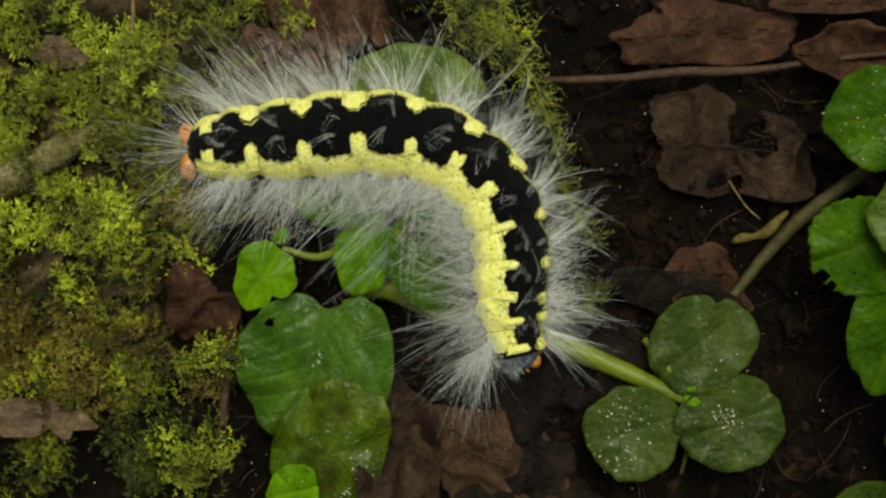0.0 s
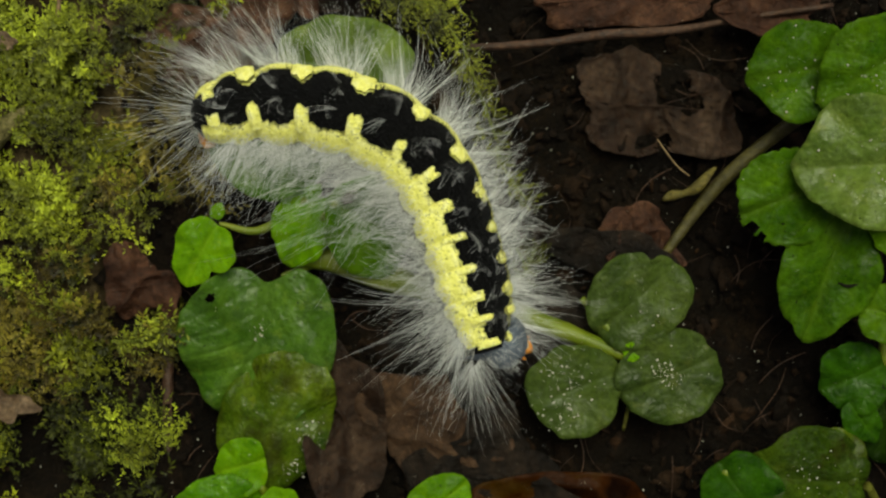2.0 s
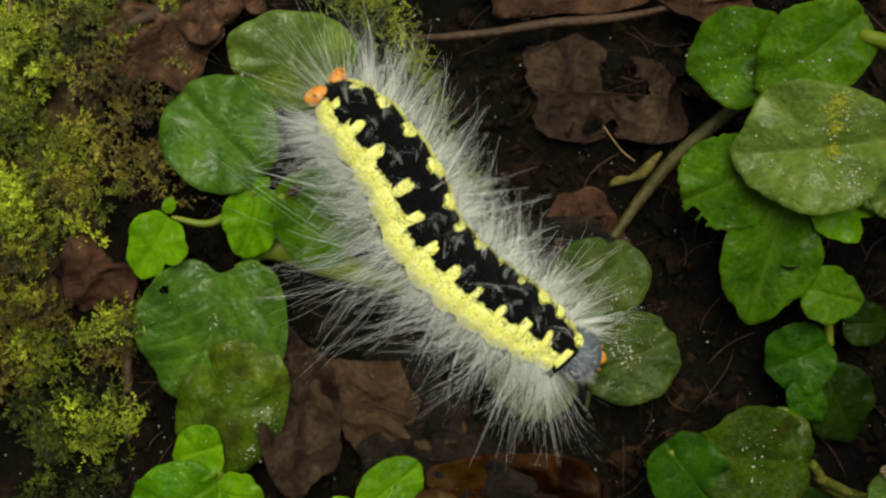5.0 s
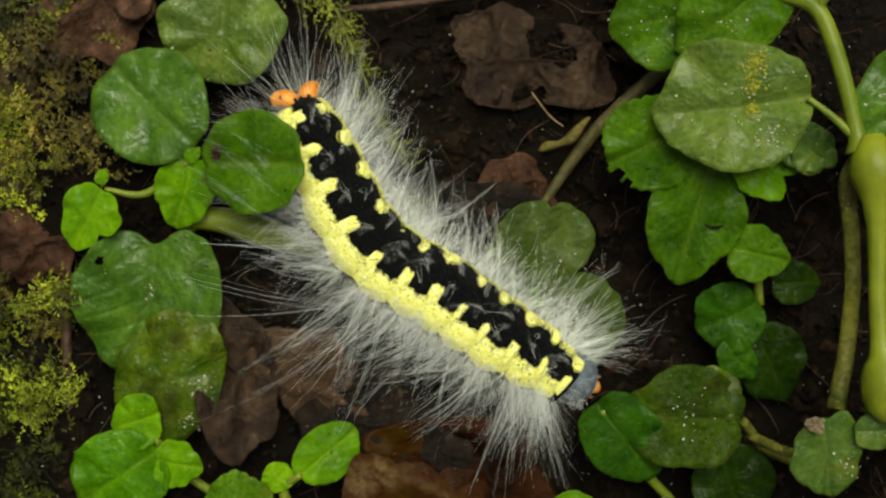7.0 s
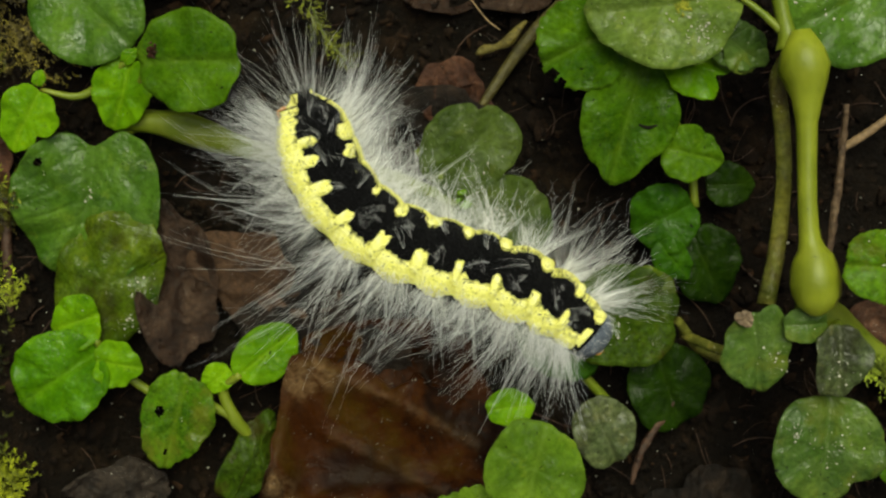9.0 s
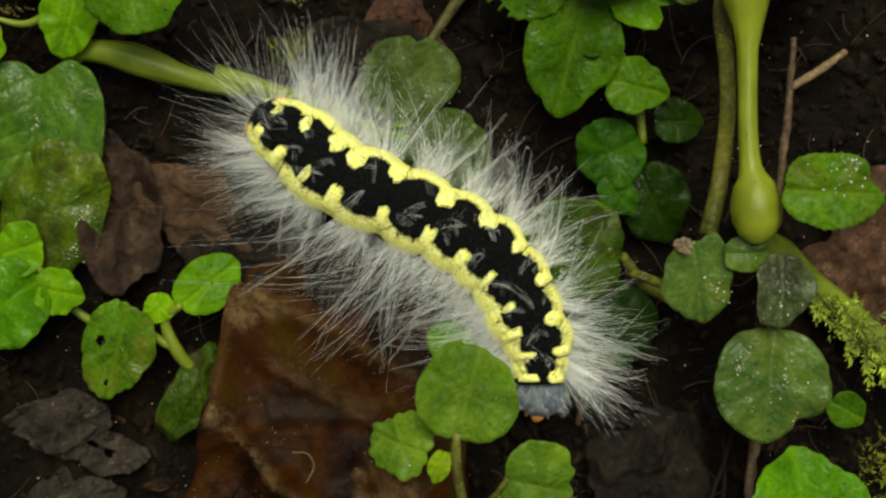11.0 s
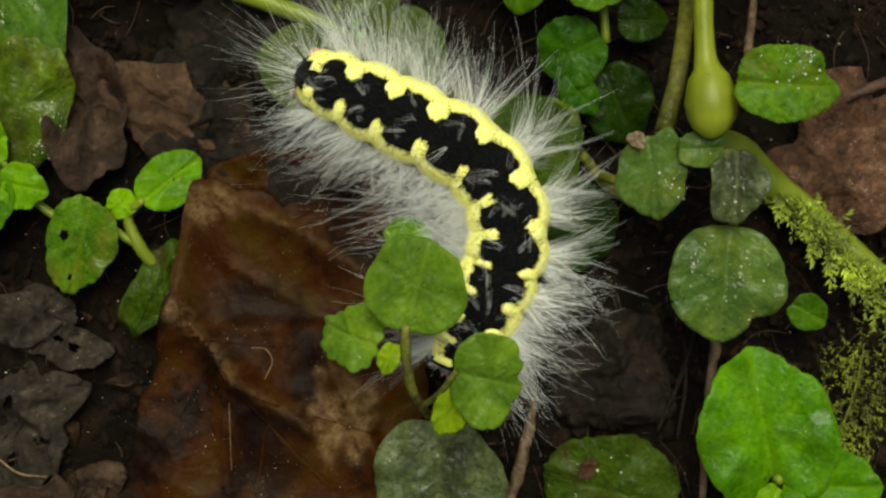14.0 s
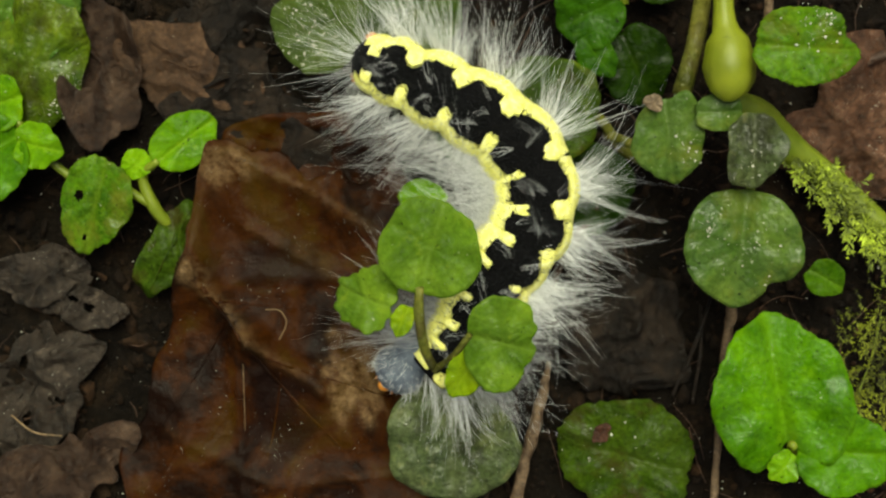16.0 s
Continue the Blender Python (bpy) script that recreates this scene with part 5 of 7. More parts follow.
stem(climb_plant, [(51.26, 13.33, 6, 0.65), (54.49, 11.52, 7.5, 0.8), (56.12, 6.28, 8, 0.8), (57.26, -0.19, 8, 0.8), (57.66, -2.09, 8, 1.59)], STEM)
stem(climb_plant, [(53.11, 3.16, 7.4, 0.27), (55.27, 1.15, 7.8, 0.37), (57.2, -0.99, 8, 0.48)], STEM)
stem(climb_plant, [(54.49, 11.52, 7.5, 0.53), (55.85, 13.73, 8, 0.74), (56.57, 16.32, 8, 0.74)], STEM)
stem(deep_plant, [(58.09, -1.82, 7, 0.49), (57, -4.83, 5, 0.82), (57.35, -9.5, 4, 0.83), (57.18, -14.51, 4, 0.78), (55.93, -21.11, 4.5, 0.88), (54.15, -26.78, 5.5, 0.93)], DULL)
stem(deep_plant, [(45.33, -4.45, 1, 0.34), (49.23, -10.46, -3, 0.46), (49.87, -16.95, -4, 0.46)], STEM)
stem(deep_plant, [(46.96, -3.75, 1.5, 0.28), (46.69, -7.37, -1, 0.34), (49.23, -10.46, -3, 0.34)], STEM)
stem(low_plant, [(46.59, -28.24, -1, 0.45), (49.1, -31.54, -4, 0.58), (52.16, -33.43, -5, 0.58)], DULL)
stem(low_plant, [(32.38, -25.89, -0.6, 0.45), (34.93, -30.79, -3, 0.52), (40.04, -37.47, -5, 0.52)], STEM)
stem(young_plant, [(1.66, -30.15, -1.8, 0.4), (-0.36, -31.72, -3, 0.52), (0.46, -34.83, -3.6, 0.7), (1.64, -36.86, -4.5, 0.59)], STEM)
stem(young_plant, [(-3.98, -31.3, -2.2, 0.35), (-1.93, -33.05, -3, 0.46), (0.46, -34.83, -3.6, 0.47)], STEM)
stem(young_plant, [(-12.63, -25.27, -1.6, 0.4), (-11.33, -27.87, -3, 0.46), (-8.33, -31.19, -4, 0.47), (-3.85, -33.34, -4, 0.41)], STEM)
stem(wart_plant, [(58.41, -0.72, 9, 0.96), (58.49, -3.66, 9, 2.56), (58.6, -6.07, 9, 1.92), (58.39, -9.27, 9, 1.07), (57.96, -15.7, 9, 0.96), (57.86, -19.74, 9, 1.01), (57.98, -21.21, 9, 1.28), (58.1, -22.74, 9, 2.14), (58.18, -24.81, 9, 2.51), (58.06, -26.71, 9, 1.92), (57.99, -27.74, 9, 0.75), (57.98, -27.9, 9, 0.21)], BULB)
stem(wart_plant, [(58.39, -27.27, 4, 1.1), (62.01, -29.3, 0, 1.92), (65.51, -32.32, -3, 1.62), (70.58, -36.69, -4, 1.4), (76.44, -42.84, -4, 1.28)], STEM)
stem(wart_plant, [(47.34, -29.96, -3, 0.52), (50.26, -31.35, 1, 0.51), (52.02, -30.97, 5, 0.38)], DULL)
stem(wart_plant, [(60.08, -36.1, 6.2, 0.43), (60.59, -33.18, 6, 0.49), (61.9, -29.36, 2, 0.5)], STEM)
stem(fresh_plant, [(63.7, -61.73, 1.4, 0.5), (64.64, -61.36, 0, 0.56), (65.14, -63.12, -3, 0.58), (65.68, -65.72, -7, 0.59)], STEM)
stem(sprout_plant, [(28.67, -43.45, 10.4, 0.42), (28.45, -46.27, 9.5, 0.53), (28.69, -49.66, 8, 0.46), (29.3, -52.6, 2, 0.46), (29.5, -54.6, -6, 0.5)], DULL)
stem(sprout_plant, [(33.15, -48.11, 10.2, 0.31), (31.24, -50.4, 8.6, 0.33), (29.2, -52.1, 4, 0.34)], DULL)

# ---- the amber leaf ----
amber_leaf = thing("dead_leaf", 11.24, -49.54, -7, "large glossy amber-brown dead leaf lying crumpled on soil", "dead leaf")
amber_sheet = sheet([(-3.98, 21.08, 4.8), (20.07, 13.98, 1.5), (14.31, -26.86, 1.5), (-18.26, -21.88, 2)], AMBER, [(-6.99, 8.07, -1.21, 0.41, 2.4, 1.3, 0.6), (-1.21, 0.41, 5.87, -5.24, 2, 1.2, 0.3), (-3.66, 20.4, -7.6, 7.81, 1.2, 1.6, 0.12), (-7.9, 7.82, -14.18, -1.36, 0.6, 1.2, 0), (-3.66, 20.4, 5.05, 15.96, 1.4, 1.4, 0.3), (5.05, 15.96, 14.08, 9.66, 0.9, 1.2, 0.25), (7.79, 2.35, 14.05, -12.11, 1.5, 1.2, 0.2), (-2.99, 0.49, -3.49, -17.35, 0.5, 0.8, 0), (5.16, -2.25, 13.4, -2.62, 0.6, 0.7, 0.2), (-1.09, 12.19, 10.27, 4.58, 0.5, 0.6, 0.25), (-10.75, -8.68, -0.36, -15.08, 0.4, 0.7, 0.1), (2.02, -15.18, 12.74, -14.42, 0.5, 0.7, 0.1)], 6, 1.3, highlight=[(9.4, -4.6, 3.4, 4.2), (-6.41, 7.75, 1.3, 1.6), (-2.6, 18.6, 2.8, 2.0)], dark_patches=[(0.68, -7.68, 3.2, 4.8), (1.03, 7.97, 5.4, 2.4)])
part("blade", amber_sheet, amber_leaf, None, "wrinkled glossy brown blade")


def sheet_rib(name, x0, y0, x1, y1, size, bow=0.0):
    """A vein raised along the amber blade, following its folds."""
    count = len(amber_sheet.vertices)
    co = np.empty(count * 3)
    amber_sheet.vertices.foreach_get("co", co)
    top = co.reshape(-1, 3)[:count // 2] / MM
    pts = []
    for i in range(19):
        u = i / 18
        x, y = x0 + (x1 - x0) * u + bow * (y1 - y0) * u * (1 - u), y0 + (y1 - y0) * u - bow * (x1 - x0) * u * (1 - u)
        k = int(((top[:, 0] - x) ** 2 + (top[:, 1] - y) ** 2).argmin())
        pts.append((x, y, float(top[k, 2]) - 0.3 * size, size * (1 - 0.65 * u)))
    part(name, tube(name, pts, AMBER, 36, 7, 0.12, 3), amber_leaf, None, "raised vein of the dead leaf")


sheet_rib("midrib", -5.6, 6.3, 11.5, -16.5, 0.3, 0.12)
sheet_rib("side_rib", -4.2, 4.6, 13.2, 3.4, 0.16, 0.15)
sheet_rib("side_rib", 0.2, -1.2, 14.0, -6.6, 0.15, 0.12)
sheet_rib("side_rib", -3.4, 3.4, -12.6, -9.5, 0.15, -0.1)
sheet_rib("side_rib", 1.6, -3.0, -3.2, -19.0, 0.14, -0.1)

# ---- dead leaves, twigs and strands ----
dead_leaf(torn(17.6, 11.6, UMBER, seed=5, crumple=0.95, jag=0.2, curl=0.3, rings=34, sides=100, holes=((1.5, 2.2, 1.9, 2.4), (3.6, 0.6, 1.5, 1.3), (1.2, -3.4, 0.7, 0.9))), mm(28.3, 10.1, -6.6, 0, 0, -6), "grey-brown dead leaf with a large hole and torn edge", 2, 34, 100)
dead_leaf(torn(6.74, 5.33, RUST, seed=7, jag=0.2), mm(25.32, -2.75, -6.4, 0, 0, 10), "small reddish-brown dead leaf on soil", 2)
dead_leaf(torn(4.8, 7.6, RUST, seed=8, jag=0.34, crumple=1.1), mm(-23.0, -5.6, -3.8, 0, 0, 8), "reddish-brown dead leaf beside the moss", 2)
dead_leaf(torn(6.6, 3.9, BARK, seed=9, jag=0.32, crumple=0.6, curl=0.6), mm(-37.0, -15.6, 0.2, 0, 0, -12), "small pale brown leaf chip lying on moss", 2)
dead_leaf(torn(5.4, 2.9, BARK, seed=10, jag=0.2, crumple=0.5), mm(-36.27, 18.35, -0.6, 0, 0, -15), "reddish bark flake on the moss", 0)
dead_leaf(torn(18.58, 6.76, RUST, seed=11, jag=0.2), mm(26.24, 21.45, -6.8, 0, 0, 4), "rust-brown dead leaf flat on the soil", 4)
dead_leaf(torn(10.61, 6.14, RUST, seed=12, jag=0.2, curl=1), mm(41.08, 19.04, -5.6, 0, 0, 0), "rust-brown curled dead leaf", 2)
dead_leaf(torn(14.45, 2, RUST, seed=13, jag=0.1, crumple=0.5), mm(39.8, 24.24, -5, 0, 0, 2), "narrow reddish-brown leaf strip", 2)
dead_leaf(torn(8.36, 9.48, REDDISH, seed=14, jag=0.2, crumple=1.1), mm(-12.49, 22.35, -5.4, 0, 0, 30), "crumpled grey-brown dead leaf under the moss edge", 2)
dead_leaf(torn(6.4, 2.6, REDDISH, seed=15, jag=0.15, crumple=0.4, curl=1), mm(-6.5, 22.6, -3.4, 0, 0, 100), "orange-brown dry leaf curl", 2)
dead_leaf(torn(11.04, 10.46, REDDISH, seed=16, jag=0.22, crumple=1), mm(-15.31, 17.79, -5.6, 0, 0, 20.79), "crumpled brown dead leaf on dark soil", 4)
dead_leaf(torn(8.51, 16.45, UMBER, seed=17, jag=0.12, crumple=1.05, curl=0.6), mm(-4.3, -20.11, -4.8, 0, 0, 8.65), "dark wet dead leaf standing beside the plant", 4)
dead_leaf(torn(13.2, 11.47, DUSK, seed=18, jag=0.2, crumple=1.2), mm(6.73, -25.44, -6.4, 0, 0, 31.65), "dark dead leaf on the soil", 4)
dead_leaf(torn(13.47, 7.03, DRAB, seed=19, jag=0.3, crumple=0.9, rings=26, sides=90, holes=((1.6, -0.8, 0.8, 0.35), (3.2, -1.6, 0.5, 0.5), (-2.5, 1.2, 0.7, 0.3))), mm(-10.48, -42.95, -5.6, 0, 0, -11.07), "grey-brown weathered dead leaf with small holes", 4, 26, 90)
dead_leaf(torn(10.55, 7.62, UMBER, seed=20, jag=0.4, crumple=1.2, curl=0.3), mm(-9.31, -61.74, -5.6, 0, 0, 26.93), "weathered brown dead leaf with ragged edge", 2)
dead_leaf(torn(15.25, 11.15, DEAD, seed=21, jag=0.2, crumple=0.8), mm(4.24, -20.55, -5.8, 0, 0, -23.07), "dark wrinkled dead leaf on soil", 4)
dead_leaf(torn(14.14, 11.78, DRAB, seed=22, jag=0.3, crumple=0.9, rings=26, sides=90, holes=((2.0, 2.2, 1.1, 0.5), (-3, -1, 0.8, 0.6), (0.5, -3.2, 0.5, 0.9))), mm(-14.57, -53.74, -6.4, 0, 0, 56.93), "dark dead leaf with holes pressed in the soil", 4, 26, 90)
dead_leaf(torn(19.5, 13.5, REDDISH, seed=23, jag=0.34, crumple=1.2), mm(71.92, -31.37, -5.6, 0, 0, 36.93), "reddish-brown crumbling dead leaf", 4)
# near-black leaf brown, the shade of this spot put into its colour
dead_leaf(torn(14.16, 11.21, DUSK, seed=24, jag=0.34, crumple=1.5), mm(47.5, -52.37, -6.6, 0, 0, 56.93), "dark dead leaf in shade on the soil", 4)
dead_leaf(torn(6.54, 5.35, RUST, seed=25, jag=0.22), mm(26.26, -3.95, -6, 0, 0, -24.58), "reddish-brown dead leaf scrap", 2)
dead_leaf(torn(8.27, 5.32, DRAB, seed=26, jag=0.25, crumple=1), mm(-12.48, -42.05, -5.2, 0, 0, 5.42), "ragged grey-brown dead leaf scrap", 2)
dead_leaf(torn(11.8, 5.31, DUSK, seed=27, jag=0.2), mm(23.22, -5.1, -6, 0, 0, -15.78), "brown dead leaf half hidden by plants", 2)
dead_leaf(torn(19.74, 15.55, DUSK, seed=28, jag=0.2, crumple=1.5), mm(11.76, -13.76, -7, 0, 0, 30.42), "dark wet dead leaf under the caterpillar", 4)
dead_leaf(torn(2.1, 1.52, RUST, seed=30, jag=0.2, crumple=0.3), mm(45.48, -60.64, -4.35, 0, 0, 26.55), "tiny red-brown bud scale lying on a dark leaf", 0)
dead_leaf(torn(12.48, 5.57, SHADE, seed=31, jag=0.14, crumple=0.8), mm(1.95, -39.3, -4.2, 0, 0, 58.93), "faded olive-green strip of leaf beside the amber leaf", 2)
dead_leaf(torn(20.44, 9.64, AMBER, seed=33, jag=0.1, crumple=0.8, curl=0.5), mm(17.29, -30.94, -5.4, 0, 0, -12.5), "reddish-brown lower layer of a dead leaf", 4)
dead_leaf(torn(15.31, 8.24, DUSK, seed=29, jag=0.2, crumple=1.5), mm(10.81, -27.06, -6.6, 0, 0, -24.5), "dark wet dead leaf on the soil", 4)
solid("twig", tube("twig", [(9.5, 16.62, -5, 0.33), (16.4, 16.68, -4.6, 0.44), (23.09, 17.37, -4.8, 0.5), (30.35, 17.57, -5, 0.44), (37.02, 18.51, -5, 0.33), (46.53, 19.54, -5.2, 0.28)], TWIG, 22, 8, 0.12, 0), mm(0, 0, 0), "thin reddish-brown twig lying on dead leaves", "twig", "twigs on the soil")
solid("twig", tube("twig", [(-45.42, 4.09, -0.6, 1.4), (-41.08, 6.62, -0.5, 1.61), (-38.37, 8.22, -0.4, 1.34), (-36.27, 9.47, -0.6, 1.56), (-34.27, 10.87, -1.2, 0.86), (-33.18, 11.77, -1.6, 0.43)], WOOD, 22, 8, 0.12, 1), mm(0, 0, 0), "mossy weathered piece of wood on the bank", "twig", "twigs on the soil")
solid("twig", tube("twig", [(-21.07, -6.61, -5, 0.44), (-21.42, -13.26, -4.8, 0.56), (-21.79, -19.95, -5, 0.56), (-22.01, -28.29, -5, 0.5)], TWIG, 22, 8, 0.12, 2), mm(0, 0, 0), "dark upright twig at the edge of the moss", "twig", "twigs on the soil")
solid("twig", tube("twig", [(-29.14, 24.51, 1, 0.21), (-29.28, 21.39, 0.6, 0.21), (-29.79, 19.61, 0, 0.16)], STRAW, 22, 8, 0.12, 3), mm(0, 0, 0), "tiny reddish stalk in the moss", "twig", "twigs on the soil")
solid("twig", tube("twig", [(59.9, -45.64, -3.6, 0.4), (58.91, -50.25, -4, 0.55), (57.78, -58.44, -4.6, 0.42), (56.63, -69.06, -5, 0.4)], BARK, 30, 9, 0.26, 4), mm(0, 0, 0), "pale dry stick lying on the soil", "twig", "twigs on the soil")
solid("twig", tube("twig", [(40.5, -53.08, -5.4, 0.23), (39.77, -55.94, -5, 0.5), (38.57, -60.03, -5, 0.62), (36.83, -65.35, -5.2, 0.66), (35.64, -71.33, -5.4, 0.62)], BARK, 26, 8, 0.26, 5), mm(0, 0, 0), "brown dry stick beside the amber leaf", "twig", "twigs on the soil")
solid("twig", tube("twig", [(64.85, -7.76, 1, 0.28), (64.38, -14.17, -1, 0.4), (63.65, -20.74, -3, 0.42), (63.16, -24.1, -4, 0.3)], BARK, 26, 8, 0.28, 6), mm(0, 0, 0), "dry brown stalk standing behind the stem", "twig", "twigs on the soil")
solid("twig", tube("twig", [(65.4, -12.28, -4, 0.41), (68.38, -10.75, -4, 0.47), (71.49, -8.86, -4.4, 0.35)], STRAW, 22, 8, 0.12, 7), mm(0, 0, 0), "bent dry stalk on the soil", "twig", "twigs on the soil")
solid("twig", tube("twig", [(68.64, -25.53, -4.6, 0.41), (72.16, -24.61, -4.6, 0.53), (78.04, -22.69, -4.6, 0.53)], TWIG, 22, 8, 0.12, 8), mm(0, 0, 0), "dark twig across the soil", "twig", "twigs on the soil")
solid("twig", tube("twig", [(41.25, -45.56, -5, 0.24), (42.6, -41.9, -4.6, 0.42), (46.2, -37.2, -4.8, 0.4), (49.41, -32.94, -5, 0.28)], TWIG, 26, 8, 0.28, 9), mm(0, 0, 0), "greyish forked twig on dark soil", "twig", "twigs on the soil")
solid("twig", tube("twig", [(28.2, 6.75, -5.4, 0.08), (29.79, 4.23, -5, 0.08), (31.14, 2.94, -4.8, 0.08)], STRAW, 22, 8, 0.12, 10), mm(0, 0, 0), "hair-thin pale rootlet lying on soil", "twig", "twigs on the soil")
solid("twig", tube("twig", [(53.02, -57.18, -5.4, 0.18), (55.55, -51.98, -5.2, 0.23), (57.53, -46.83, -5.4, 0.18)], DUSK, 22, 8, 0.12, 12), mm(0, 0, 0), "dark fibrous twig on the soil", "twig", "twigs on the soil")
solid("twig", tube("twig", [(55.03, -58.19, -5.6, 0.18), (56.12, -52.62, -5.4, 0.2), (56.35, -47.97, -5.6, 0.18)], DUSK, 22, 8, 0.12, 13), mm(0, 0, 0), "dark fibrous twig on the soil", "twig", "twigs on the soil")
solid("twig", tube("twig", [(-24.81, 18.07, -4.6, 0.69), (-20.1, 19.14, -4.4, 0.81), (-15.12, 21.09, -4.6, 0.58)], TWIG, 22, 8, 0.12, 14), mm(0, 0, 0), "broken dark twig at the edge of the moss", "twig", "twigs on the soil")
# thin dark tube added to draw a crack-like mark on the leaf
solid("twig", tube("twig", [(43.68, -8.15, 1.6, 0.08), (44.6, -8.52, 1.7, 0.17), (45.61, -8.36, 1.7, 0.11), (46.73, -8.48, 1.6, 0.08)], DUSK, 22, 8, 0.12, 15), mm(0, 0, 0), "thin dark mark on a leaf", "twig", "twigs on the soil")
solid("twig", tube("twig", [(11.9, -45.9, -1.4, 0.05), (13.41, -46.05, -1, 0.05), (14.03, -47.35, -1, 0.05), (13.1, -49.09, -1.4, 0.05)], STRAW, 22, 8, 0.12, 16), mm(0, 0, 0), "thin pale fibre curled on the amber leaf", "twig", "twigs on the soil")
solid("twig", tube("twig", [(9.06, -51.51, -2.2, 0.03), (9.02, -54.7, -2, 0.03), (8.87, -58.37, -2.2, 0.03)], STRAW, 22, 8, 0.12, 17), mm(0, 0, 0), "hair-thin pale fibre on the amber leaf", "twig", "twigs on the soil")
solid("twig", tube("twig", [(-16.62, -56.12, -4.8, 0.09), (-14.23, -58, -4.6, 0.12), (-11.29, -58.59, -4.8, 0.07)], STRAW, 22, 8, 0.12, 18), mm(0, 0, 0), "thin pale rootlet on dark litter", "twig", "twigs on the soil")
moss_strand([(5.27, 26.43, -3.4), (6.08, 20.87, -3), (8.81, 16.47, -2.8), (9.91, 13.2, -3), (11.87, 7.2, -3.4)], 41, "hanging strand of yellow-green moss", 260, 0.4, 0.6, MOSS)
moss_strand([(3.62, 25.33, -3.4), (2.53, 22.61, -3.6), (6.38, 19.86, -3.6)], 42, "tuft of yellow-green moss on dead leaves", 460, 0.42, 1.7, MOSS)
moss_strand([(-26.24, -10.79, -1.6), (-23.84, -10.8, -1.8), (-21.18, -10.02, -2.2)], 43, "creeping strand of moss over the soil", 46, 0.6, 0.2)
moss_strand([(65.82, -33.04, -2), (69.17, -37.02, -1.8), (72.86, -41.36, -2), (76.82, -45.9, -2.4)], 44, "feathery yellow-green moss on a stem", 190, 0.72, 0.6, MOSS_LUSH)
moss_strand([(74.23, -49.82, -4), (72.94, -54.37, -4), (71.07, -58.92, -4)], 45, "dark green moss on the soil", 260, 0.5, 2.2, MOSS_OLIVE)
moss_strand([(12, 6.73, -5), (12.88, 3.96, -5.4), (14.89, 1.18, -6)], 46, "thin moss strand on the soil", 60, 0.4, 0.25, MOSS_OLIVE)
moss_strand([(13.41, -3.48, -4.5), (14.48, -5.33, -4.5), (15.22, -3.67, -4.2)], 47, "small tuft of green moss on litter", 40, 0.45, 0.5, MOSS_OLIVE)

beast, rings, prolegs = caterpillar()
litter()
fibres()
grit()


